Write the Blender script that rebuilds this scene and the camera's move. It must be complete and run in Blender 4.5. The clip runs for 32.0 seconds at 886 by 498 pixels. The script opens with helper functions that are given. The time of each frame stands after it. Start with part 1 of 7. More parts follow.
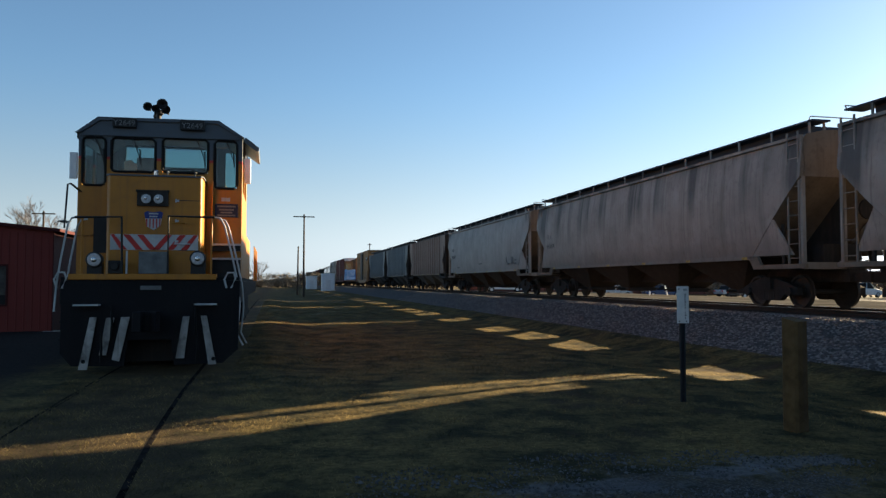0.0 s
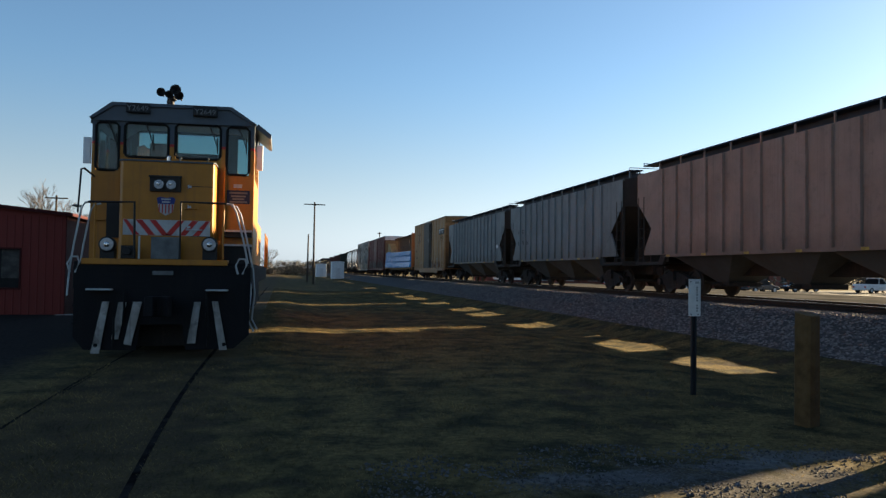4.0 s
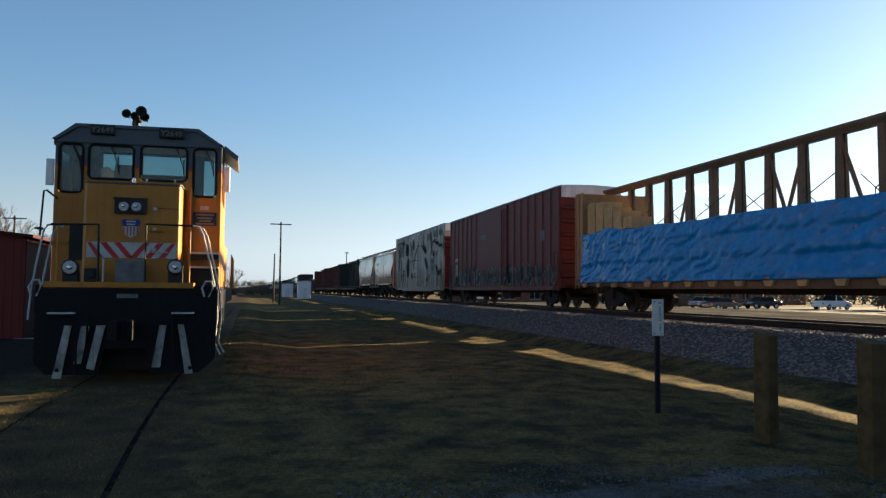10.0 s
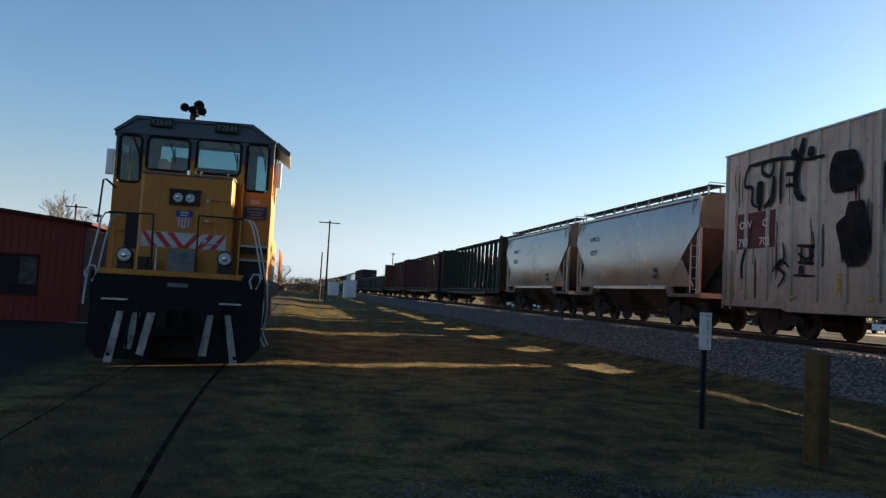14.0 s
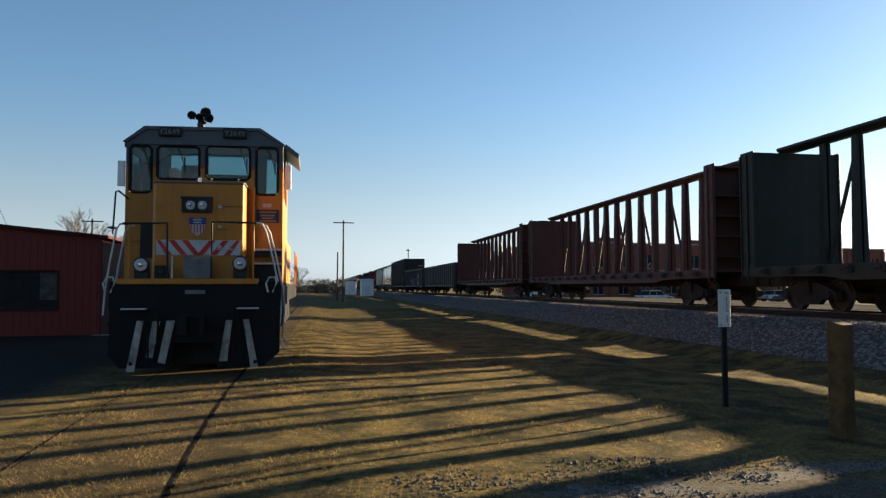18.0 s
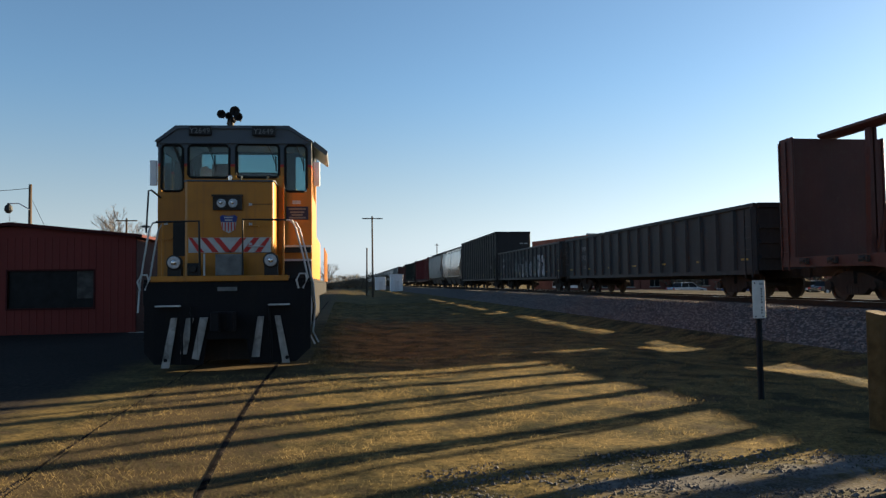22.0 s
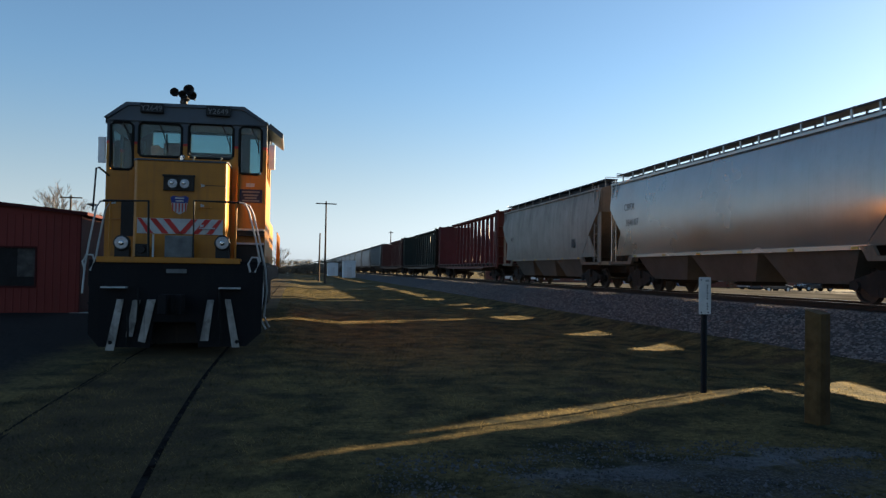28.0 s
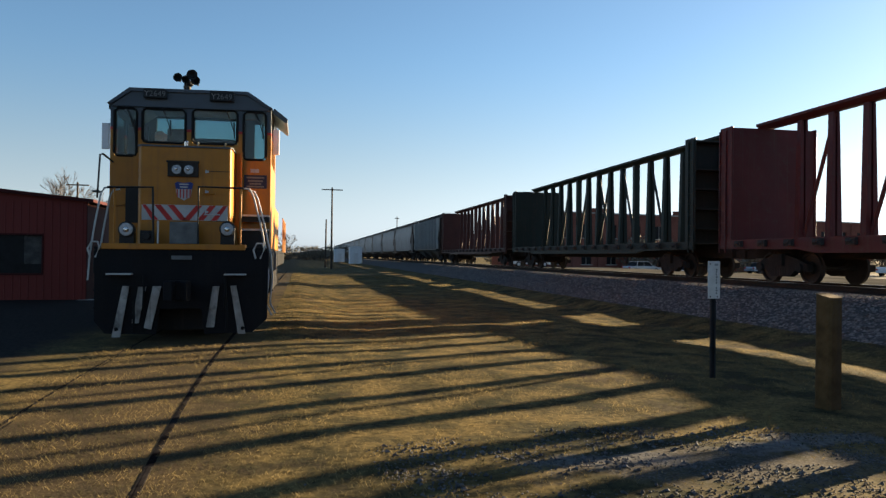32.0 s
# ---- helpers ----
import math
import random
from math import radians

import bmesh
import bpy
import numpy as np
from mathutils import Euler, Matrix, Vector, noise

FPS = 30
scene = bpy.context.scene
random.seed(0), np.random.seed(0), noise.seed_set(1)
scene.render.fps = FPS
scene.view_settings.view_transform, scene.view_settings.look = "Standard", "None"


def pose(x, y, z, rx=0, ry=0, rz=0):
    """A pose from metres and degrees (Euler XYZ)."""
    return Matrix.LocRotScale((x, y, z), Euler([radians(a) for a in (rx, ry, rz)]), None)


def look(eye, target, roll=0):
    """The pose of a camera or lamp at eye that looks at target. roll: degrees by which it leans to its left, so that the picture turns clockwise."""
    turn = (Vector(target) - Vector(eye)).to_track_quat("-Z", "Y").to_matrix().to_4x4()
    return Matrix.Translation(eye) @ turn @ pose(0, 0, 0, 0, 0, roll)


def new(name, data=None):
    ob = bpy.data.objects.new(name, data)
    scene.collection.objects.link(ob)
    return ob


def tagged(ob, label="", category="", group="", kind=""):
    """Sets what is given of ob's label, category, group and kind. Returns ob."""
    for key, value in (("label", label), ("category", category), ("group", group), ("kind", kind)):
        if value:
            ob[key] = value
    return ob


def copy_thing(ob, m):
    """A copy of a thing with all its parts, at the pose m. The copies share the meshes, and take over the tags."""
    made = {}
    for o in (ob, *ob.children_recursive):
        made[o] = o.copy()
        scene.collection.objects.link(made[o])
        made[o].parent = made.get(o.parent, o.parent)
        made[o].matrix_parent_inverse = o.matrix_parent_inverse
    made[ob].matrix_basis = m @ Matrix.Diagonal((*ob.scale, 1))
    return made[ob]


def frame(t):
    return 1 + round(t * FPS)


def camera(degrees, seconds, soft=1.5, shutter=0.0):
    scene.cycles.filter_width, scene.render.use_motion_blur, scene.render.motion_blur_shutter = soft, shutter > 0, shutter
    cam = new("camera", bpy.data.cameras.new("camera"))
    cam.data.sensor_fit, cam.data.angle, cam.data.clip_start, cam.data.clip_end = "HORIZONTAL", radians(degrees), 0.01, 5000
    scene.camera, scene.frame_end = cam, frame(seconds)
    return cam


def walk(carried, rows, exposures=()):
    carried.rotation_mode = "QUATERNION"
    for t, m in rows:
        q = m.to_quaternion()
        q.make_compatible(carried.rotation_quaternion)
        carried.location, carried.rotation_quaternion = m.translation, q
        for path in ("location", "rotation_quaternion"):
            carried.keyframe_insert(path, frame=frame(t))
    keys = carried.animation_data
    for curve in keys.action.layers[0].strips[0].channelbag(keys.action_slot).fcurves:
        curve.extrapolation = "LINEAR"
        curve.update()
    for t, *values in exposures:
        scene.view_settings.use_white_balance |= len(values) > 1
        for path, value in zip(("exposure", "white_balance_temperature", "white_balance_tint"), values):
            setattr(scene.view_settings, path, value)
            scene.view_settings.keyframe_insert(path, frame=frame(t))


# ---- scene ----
cam = camera(62.6, 32.0, soft=1.35)

# seconds, x, y, z, yaw (left), pitch (up), lean (left)
PATH = [
    (0.0, -0.001, 0.001, 1.592, -13.16, 2.60, -0.02),
    (0.5, -0.011, -0.003, 1.593, -12.50, 2.16, 0.51),
    (1.0, -0.017, 0.004, 1.596, -12.90, 2.42, 0.53),
    (1.5, -0.016, 0.007, 1.594, -12.32, 2.86, 0.74),
    (2.0, -0.015, 0.014, 1.592, -12.93, 3.01, 0.85),
    (2.5, -0.019, 0.016, 1.593, -12.59, 2.67, 0.72),
    (3.0, -0.022, 0.020, 1.588, -12.47, 2.04, 1.08),
    (3.5, -0.016, 0.024, 1.584, -12.34, 1.94, 0.85),
    (5.5, -0.060, -0.031, 1.615, -12.59, 1.14, 0.85),
    (6.0, -0.053, -0.031, 1.618, -12.83, 1.63, 1.04),
    (6.5, -0.053, -0.041, 1.622, -13.67, 3.12, 1.14),
    (7.0, -0.058, -0.042, 1.624, -14.31, 3.38, 1.11),
    (7.5, -0.058, -0.037, 1.629, -14.40, 3.01, 1.21),
    (8.0, -0.059, -0.044, 1.632, -15.56, 2.32, 1.01),
    (8.5, -0.064, -0.055, 1.633, -16.33, 2.50, 0.96),
    (9.0, -0.062, -0.066, 1.624, -15.47, 2.74, 0.75),
    (9.5, -0.055, -0.071, 1.620, -14.76, 2.07, 0.58),
    (10.0, -0.055, -0.077, 1.624, -14.96, 3.30, 0.44),
    (10.5, -0.060, -0.067, 1.621, -14.58, 2.84, 1.34),
    (11.0, -0.054, -0.054, 1.619, -13.53, 2.89, 1.07),
    (11.5, -0.041, -0.047, 1.616, -12.56, 2.41, 0.88),
    (12.0, -0.040, -0.053, 1.621, -13.04, 2.66, 0.80),
    (12.2, -0.038, -0.045, 1.627, -13.86, 3.84, 1.18),
    (12.4, -0.037, -0.037, 1.634, -14.20, 5.00, 1.21),
    (12.6, -0.035, -0.023, 1.636, -11.16, 2.86, -1.84),
    (12.8, -0.032, -0.002, 1.634, -13.09, 4.79, 0.31),
    (13.0, -0.029, 0.019, 1.632, -12.69, 3.89, 0.43),
    (13.1, -0.029, 0.010, 1.627, -14.99, 3.68, 0.48),
    (13.2, -0.029, 0.001, 1.622, -13.58, 3.48, 1.33),
    (13.3, -0.029, -0.008, 1.618, -12.15, 3.15, 1.62),
    (13.4, -0.029, -0.017, 1.613, -11.39, 3.55, 1.34),
    (13.5, -0.029, -0.026, 1.608, -12.79, 4.51, 1.55),
    (13.6, -0.030, -0.032, 1.605, -10.51, 3.57, 1.41),
    (13.7, -0.031, -0.038, 1.602, -9.75, 2.28, 0.50),
    (13.8, -0.032, -0.044, 1.598, -11.36, 1.94, 1.19),
    (13.9, -0.033, -0.050, 1.595, -11.48, 2.65, 2.69),
    (14.0, -0.034, -0.056, 1.592, -11.31, 3.53, 3.09),
    (14.1, -0.033, -0.054, 1.592, -10.25, 3.01, 3.04),
    (14.2, -0.032, -0.051, 1.593, -8.68, 1.68, 3.23),
    (14.3, -0.032, -0.049, 1.593, -10.13, 2.39, 3.53),
    (14.4, -0.031, -0.046, 1.594, -9.92, 3.24, 3.01),
    (14.5, -0.030, -0.044, 1.594, -8.22, 4.58, 1.09),
    (14.6, -0.028, -0.037, 1.595, -7.98, 5.82, 1.58),
    (14.7, -0.026, -0.030, 1.595, -10.13, 6.17, 1.79),
    (14.8, -0.023, -0.023, 1.596, -10.14, 5.48, 1.10),
    (14.9, -0.021, -0.016, 1.596, -9.34, 5.21, 0.33),
    (15.0, -0.019, -0.009, 1.597, -9.14, 3.92, -0.55),
    (15.5, -0.013, 0.005, 1.591, -8.65, 3.60, -1.38),
    (17.5, -0.009, -0.037, 1.575, -11.34, 3.02, 0.08),
    (18.0, -0.002, -0.051, 1.566, -10.14, 3.03, -0.11),
    (18.5, -0.000, -0.042, 1.564, -9.07, 2.97, -0.07),
    (19.0, -0.006, -0.033, 1.566, -7.17, 2.52, -0.23),
    (19.5, -0.014, -0.041, 1.566, -7.46, 2.98, 0.28),
    (20.0, -0.015, -0.038, 1.560, -6.91, 3.05, 0.37),
    (20.5, -0.012, -0.031, 1.560, -6.53, 3.20, 0.59),
    (21.0, -0.013, -0.037, 1.564, -6.91, 3.00, 0.47),
    (21.5, -0.007, -0.043, 1.565, -7.31, 3.07, -0.42),
    (22.0, -0.002, -0.037, 1.562, -7.88, 2.62, -0.76),
    (22.5, 0.006, -0.014, 1.562, -7.93, 1.97, -1.14),
    (23.0, 0.008, 0.011, 1.561, -8.94, 1.78, -1.05),
    (23.5, 0.003, 0.016, 1.557, -9.42, 1.47, -0.55),
    (24.0, 0.003, 0.015, 1.562, -10.22, 1.43, -0.62),
    (24.5, 0.007, 0.013, 1.562, -10.72, 0.96, -1.07),
    (25.0, 0.006, 0.007, 1.558, -11.33, 0.89, -0.85),
    (25.5, -0.000, -0.015, 1.562, -12.11, 1.57, -0.23),
    (27.5, -0.031, -0.035, 1.572, -12.67, 0.89, 1.01),
    (28.0, -0.026, -0.045, 1.572, -11.53, 1.70, 0.83),
    (28.5, -0.021, -0.069, 1.573, -11.74, 2.26, 0.92),
    (29.0, -0.020, -0.077, 1.573, -12.44, 2.10, 0.57),
    (29.5, -0.022, -0.063, 1.573, -11.79, 2.18, 0.86),
    (30.0, -0.018, -0.030, 1.576, -11.50, 1.82, 0.67),
    (30.5, -0.004, 0.024, 1.578, -11.32, 1.31, 0.42),
    (31.0, -0.001, 0.053, 1.574, -11.06, 1.28, -0.00),
    (31.5, -0.000, 0.049, 1.571, -11.80, 0.63, 0.00),
    (32.0, -0.001, 0.041, 1.566, -11.04, 0.56, 0.56),
]


def aim(x, y, z, yaw, pitch, lean):
    a, b = radians(yaw), radians(pitch)
    eye = Vector((x, y, z))
    return look(eye, eye + Vector((-math.sin(a) * math.cos(b), math.cos(a) * math.cos(b), math.sin(b))), lean)


walk(cam, [(r[0], aim(*r[1:])) for r in PATH], exposures=[(0.0, 2.06), (14.0, 2.06), (15.0, 1.99), (20.0, 1.97), (25.0, 2.01), (27.5, 2.06), (32.0, 2.03)])

# ---- sky and sun ----
SUN_AZ, SUN_EL = 66.0, 12.2
world = bpy.data.worlds.new("sky")
scene.world = world
world.use_nodes = True
wn = world.node_tree
sky = wn.nodes.new("ShaderNodeTexSky")
sky.sky_type = "NISHITA"
sky.sun_disc = False
sky.sun_elevation = radians(SUN_EL)
sky.sun_rotation = radians(SUN_AZ)
sky.altitude = 200
sky.air_density, sky.dust_density, sky.ozone_density = 0.9, 0.42, 3.0
# thin ground haze: towards the horizon the sky pales to a neutral white
where = wn.nodes.new("ShaderNodeTexCoord")
up = wn.nodes.new("ShaderNodeSeparateXYZ")
wn.links.new(where.outputs["Generated"], up.inputs[0])
haze = wn.nodes.new("ShaderNodeMapRange")
haze.interpolation_type = "SMOOTHSTEP"
haze.inputs["From Min"].default_value, haze.inputs["From Max"].default_value = 0.0, 0.28
haze.inputs["To Min"].default_value, haze.inputs["To Max"].default_value = 0.9, 0.0
wn.links.new(up.outputs[2], haze.inputs["Value"])
grey = wn.nodes.new("ShaderNodeRGBToBW")
wn.links.new(sky.outputs[0], grey.inputs[0])
tint = wn.nodes.new("ShaderNodeMix")
tint.data_type, tint.blend_type = "RGBA", "MULTIPLY"
tint.inputs[0].default_value = 1.0
wn.links.new(grey.outputs[0], tint.inputs[6])
tint.inputs[7].default_value = (0.78, 0.89, 1.04, 1)
veil = wn.nodes.new("ShaderNodeMix")
veil.data_type = "RGBA"
wn.links.new(haze.outputs[0], veil.inputs[0])
deep = wn.nodes.new("ShaderNodeMix")
deep.data_type, deep.blend_type = "RGBA", "MULTIPLY"
deep.inputs[0].default_value = 1.0
wn.links.new(sky.outputs[0], deep.inputs[6])
deep.inputs[7].default_value = (0.99, 1.0, 0.975, 1)
wn.links.new(deep.outputs[2], veil.inputs[6])
wn.links.new(tint.outputs[2], veil.inputs[7])
cast = wn.nodes.new("ShaderNodeMix")
cast.data_type, cast.blend_type = "RGBA", "MULTIPLY"
cast.inputs[0].default_value = 1.0
wn.links.new(veil.outputs[2], cast.inputs[6])
cast.inputs[7].default_value = (0.99, 1.0, 0.965, 1)
wn.links.new(cast.outputs[2], wn.nodes["Background"].inputs[0])
wn.nodes["Background"].inputs[1].default_value = 0.05

sun_data = bpy.data.lights.new("sun", "SUN")
sun_data.energy, sun_data.angle, sun_data.color = 6.8, radians(0.6), (1.0, 0.78, 0.48)
sun = new("sun", sun_data)
sun_dir = Vector((math.sin(radians(SUN_AZ)) * math.cos(radians(SUN_EL)), math.cos(radians(SUN_AZ)) * math.cos(radians(SUN_EL)), math.sin(radians(SUN_EL))))
sun.matrix_world = look(sun_dir * 200, (0, 0, 0))


# ---- mesh helpers ----
def box(bm, x0, x1, y0, y1, z0, z1):
    v = [bm.verts.new((x, y, z)) for x in (x0, x1) for y in (y0, y1) for z in (z0, z1)]
    for f in ((0, 1, 3, 2), (4, 6, 7, 5), (0, 4, 5, 1), (2, 3, 7, 6), (0, 2, 6, 4), (1, 5, 7, 3)):
        bm.faces.new([v[i] for i in f])
    return v


def prism(bm, outline, a, b, axis="y"):
    """An outline of two coordinates, drawn out from a to b along an axis."""
    def at(p, s):
        return {"y": (p[0], s, p[1]), "x": (s, p[0], p[1]), "z": (p[0], p[1], s)}[axis]
    lo, hi = [bm.verts.new(at(p, a)) for p in outline], [bm.verts.new(at(p, b)) for p in outline]
    n = len(outline)
    for i in range(n):
        bm.faces.new((lo[i], lo[(i + 1) % n], hi[(i + 1) % n], hi[i]))
    bm.faces.new(lo[::-1])
    bm.faces.new(hi)


def tube(bm, pts, r, seg=6, r2=None):
    """A round bar along points; r2: its radius at the far end."""
    pts = [Vector(p) for p in pts]
    rings = []
    for i, p in enumerate(pts):
        d = (pts[min(i + 1, len(pts) - 1)] - pts[max(i - 1, 0)]).normalized()
        side = d.orthogonal().normalized() if abs(d.z) > 0.95 else d.cross(Vector((0, 0, 1))).normalized()
        up = side.cross(d)
        rr = r if r2 is None else r + (r2 - r) * i / (len(pts) - 1)
        rings.append([bm.verts.new(p + rr * (math.cos(6.2832 * k / seg) * side + math.sin(6.2832 * k / seg) * up)) for k in range(seg)])
    for a, b in zip(rings, rings[1:]):
        for k in range(seg):
            bm.faces.new((a[k], a[(k + 1) % seg], b[(k + 1) % seg], b[k]))
    bm.faces.new(rings[0][::-1])
    bm.faces.new(rings[-1])


def turned(bm, profile, axis="x", seg=20, at=(0, 0, 0)):
    """A lathe shape: rows of (place along the axis, radius)."""
    rings = []
    for s, r in profile:
        ring = []
        for k in range(seg):
            c, n = r * math.cos(6.2832 * k / seg), r * math.sin(6.2832 * k / seg)
            p = {"x": (s, c, n), "y": (c, s, n), "z": (c, n, s)}[axis]
            ring.append(bm.verts.new(Vector(p) + Vector(at)))
        rings.append(ring)
    for a, b in zip(rings, rings[1:]):
        for k in range(seg):
            bm.faces.new((a[k], a[(k + 1) % seg], b[(k + 1) % seg], b[k]))
    bm.faces.new(rings[0][::-1])
    bm.faces.new(rings[-1])


def holed(bm, x0, x1, z0, z1, y0, y1, holes, axis="y"):
    """A wall across one axis with openings (x0, x1, z0, z1) through it."""
    xs = sorted({x0, x1, *[min(max(h[i], x0), x1) for h in holes for i in (0, 1)]})
    zs = sorted({z0, z1, *[min(max(h[i], z0), z1) for h in holes for i in (2, 3)]})
    for a, b in zip(xs, xs[1:]):
        for c, d in zip(zs, zs[1:]):
            if not any(h[0] < (a + b) / 2 < h[1] and h[2] < (c + d) / 2 < h[3] for h in holes):
                if axis == "y":
                    box(bm, a, b, y0, y1, c, d)
                else:
                    box(bm, y0, y1, a, b, c, d)
    bmesh.ops.remove_doubles(bm, verts=bm.verts, dist=1e-5)


def mesh_of(name, bm, material, bevel=0.0):
    bmesh.ops.recalc_face_normals(bm, faces=bm.faces)
    if bevel:
        bmesh.ops.bevel(bm, geom=[e for e in bm.edges if e.calc_length() > 3 * bevel and len(e.link_faces) == 2 and e.calc_face_angle(0) > 0.6],
                        offset=bevel, segments=1, affect="EDGES")
    me = bpy.data.meshes.new(name)
    bm.to_mesh(me)
    bm.free()
    me.materials.append(material)
    return me


def part(name, bm, material, parent=None, label="", bevel=0.0, soft=False, at=None):
    """One mesh object under a thing or a part. bm: a bmesh, or a mesh that is shared."""
    me = bm if isinstance(bm, bpy.types.Mesh) else mesh_of(name, bm, material, bevel)
    if soft:
        me.polygons.foreach_set("use_smooth", [True] * len(me.polygons))
        me.update()
    ob = new(name, me)
    if parent:
        ob.parent = parent
    if at is not None:
        ob.matrix_basis = at
    if label:
        ob["label"] = label
    return ob


def thing(name, label, category, m=None, group="", kind=""):
    ob = new(name)
    ob.empty_display_size = 0.2
    if m is not None:
        ob.matrix_basis = m
    return tagged(ob, label, category, group, kind)


def words(body, size, material):
    """Lettering in the built-in font as a flat mesh."""
    cu = bpy.data.curves.new("letters", "FONT")
    cu.body, cu.size, cu.align_x, cu.resolution_u, cu.extrude = body, size, "CENTER", 2, 0.002
    ob = new("letters", cu)
    me = bpy.data.meshes.new_from_object(ob)
    bpy.data.objects.remove(ob)
    bpy.data.curves.remove(cu)
    me.materials.clear()
    me.materials.append(material)
    return me


# ---- materials ----
def mix(nt, kind, fac, a, b):
    n = nt.nodes.new("ShaderNodeMix")
    n.data_type, n.blend_type = "RGBA", kind
    for s, v in ((n.inputs[0], fac), (n.inputs[6], a), (n.inputs[7], b)):
        if isinstance(v, bpy.types.NodeSocket):
            nt.links.new(v, s)
        elif s.type == "RGBA":
            s.default_value = (*v[:3], 1)
        else:
            s.default_value = v
    return n.outputs[2]


def noise_of(nt, where, scale, detail=4, stretch=None, rough=0.6):
    if stretch:
        mp = nt.nodes.new("ShaderNodeMapping")
        mp.inputs["Scale"].default_value = stretch
        nt.links.new(where, mp.inputs[0])
        where = mp.outputs[0]
    n = nt.nodes.new("ShaderNodeTexNoise")
    n.inputs["Scale"].default_value, n.inputs["Detail"].default_value, n.inputs["Roughness"].default_value = scale, detail, rough
    nt.links.new(where, n.inputs["Vector"])
    return n.outputs["Fac"]


def ramp(nt, value, lo, hi, a=0.0, b=1.0):
    n = nt.nodes.new("ShaderNodeMapRange")
    n.clamp = True
    for s, v in zip(n.inputs[:5], (value, lo, hi, a, b)):
        if isinstance(v, bpy.types.NodeSocket):
            nt.links.new(v, s)
        else:
            s.default_value = v
    return n.outputs[0]


def math_of(nt, op, a, b=0.0):
    n = nt.nodes.new("ShaderNodeMath")
    n.operation = op
    for s, v in zip(n.inputs, (a, b)):
        if isinstance(v, bpy.types.NodeSocket):
            nt.links.new(v, s)
        else:
            s.default_value = v
    return n.outputs[0]


def begin(name):
    m = bpy.data.materials.new(name)
    m.use_nodes = True
    nt = m.node_tree
    co = nt.nodes.new("ShaderNodeTexCoord").outputs["Object"]
    return m, nt, nt.nodes["Principled BSDF"], co


def finish(nt, bsdf, co, color, rough, metal, bump, bscale):
    nt.links.new(color, bsdf.inputs["Base Color"])
    bsdf.inputs["Metallic"].default_value = metal
    bsdf.inputs["Specular IOR Level"].default_value = 0.12 if rough >= 0.6 else (0.25 if rough > 0.3 else 0.5)
    fine = noise_of(nt, co, bscale, 3)
    nt.links.new(ramp(nt, fine, 0.3, 0.7, max(rough - 0.12, 0.02), min(rough + 0.12, 1)), bsdf.inputs["Roughness"])
    if bump:
        b = nt.nodes.new("ShaderNodeBump")
        b.inputs["Strength"].default_value, b.inputs["Distance"].default_value = bump, 0.02
        nt.links.new(fine, b.inputs["Height"])
        nt.links.new(b.outputs[0], bsdf.inputs["Normal"])


def paint(name, base, rough=0.55, metal=0.0, dirt=(0.06, 0.045, 0.035), soil=0.45, streak=0.35, scale=0.9, bump=0.15, bscale=30.0, low=None, tone=0.12, drips=0.0):
    """Weathered paint: patches, downward streaks, and a colour, road dirt by default, that lies thicker below the
    height low.
    """
    m, nt, bsdf, co = begin(name)
    dark = tuple(c * (1 - tone * 2) for c in base)
    lite = tuple(min(c * (1 + tone), 1) for c in base)
    col = mix(nt, "MIX", ramp(nt, noise_of(nt, co, scale, 6), 0.3, 0.7), dark, lite)
    st = ramp(nt, noise_of(nt, co, 1.6, 5, (2.2, 2.2, 0.12)), 0.52, 0.78, 0, streak)
    col = mix(nt, "MIX", st, col, dirt)
    fine = ramp(nt, noise_of(nt, co, 3.0, 4, (4.5, 4.5, 0.10)), 0.56, 0.70, 0, min(streak * 0.75, 0.6))
    col = mix(nt, "MIX", fine, col, dirt)
    sp = ramp(nt, noise_of(nt, co, 5.0, 8), 0.55, 0.75, 0, soil)
    col = mix(nt, "MIX", sp, col, dirt)
    if drips:
        # broad dark runs that start at the roof edge and end unevenly down the side
        sep = nt.nodes.new("ShaderNodeSeparateXYZ")
        nt.links.new(co, sep.inputs[0])
        run = ramp(nt, noise_of(nt, co, 1.0, 4, (0.01, 0.7, 0.03)), 0.50, 0.60)
        reach = ramp(nt, math_of(nt, "ADD", sep.outputs[2], math_of(nt, "MULTIPLY", noise_of(nt, co, 1.0, 3, (0.01, 1.1, 0.1)), 2.6)), 3.9, 4.9)
        col = mix(nt, "MIX", math_of(nt, "MULTIPLY", math_of(nt, "MULTIPLY", run, reach), drips), col, (0.045, 0.044, 0.045))
    if low:
        sep = nt.nodes.new("ShaderNodeSeparateXYZ")
        nt.links.new(co, sep.inputs[0])
        h = math_of(nt, "ADD", sep.outputs[2], math_of(nt, "MULTIPLY", noise_of(nt, co, 2.0, 5), 0.7))
        col = mix(nt, "MIX", ramp(nt, h, low[0], low[1], low[2], 0.0), col, low[3] if len(low) > 3 else dirt)
    finish(nt, bsdf, co, col, rough, metal, bump, bscale)
    return m


def plain(name, base, rough=0.5, metal=0.0, tone=0.1, scale=4.0, bump=0.1, bscale=50.0):
    m, nt, bsdf, co = begin(name)
    col = mix(nt, "MIX", ramp(nt, noise_of(nt, co, scale, 5), 0.3, 0.7), tuple(c * (1 - 2 * tone) for c in base), tuple(min(1, c * (1 + tone)) for c in base))
    finish(nt, bsdf, co, col, rough, metal, bump, bscale)
    return m


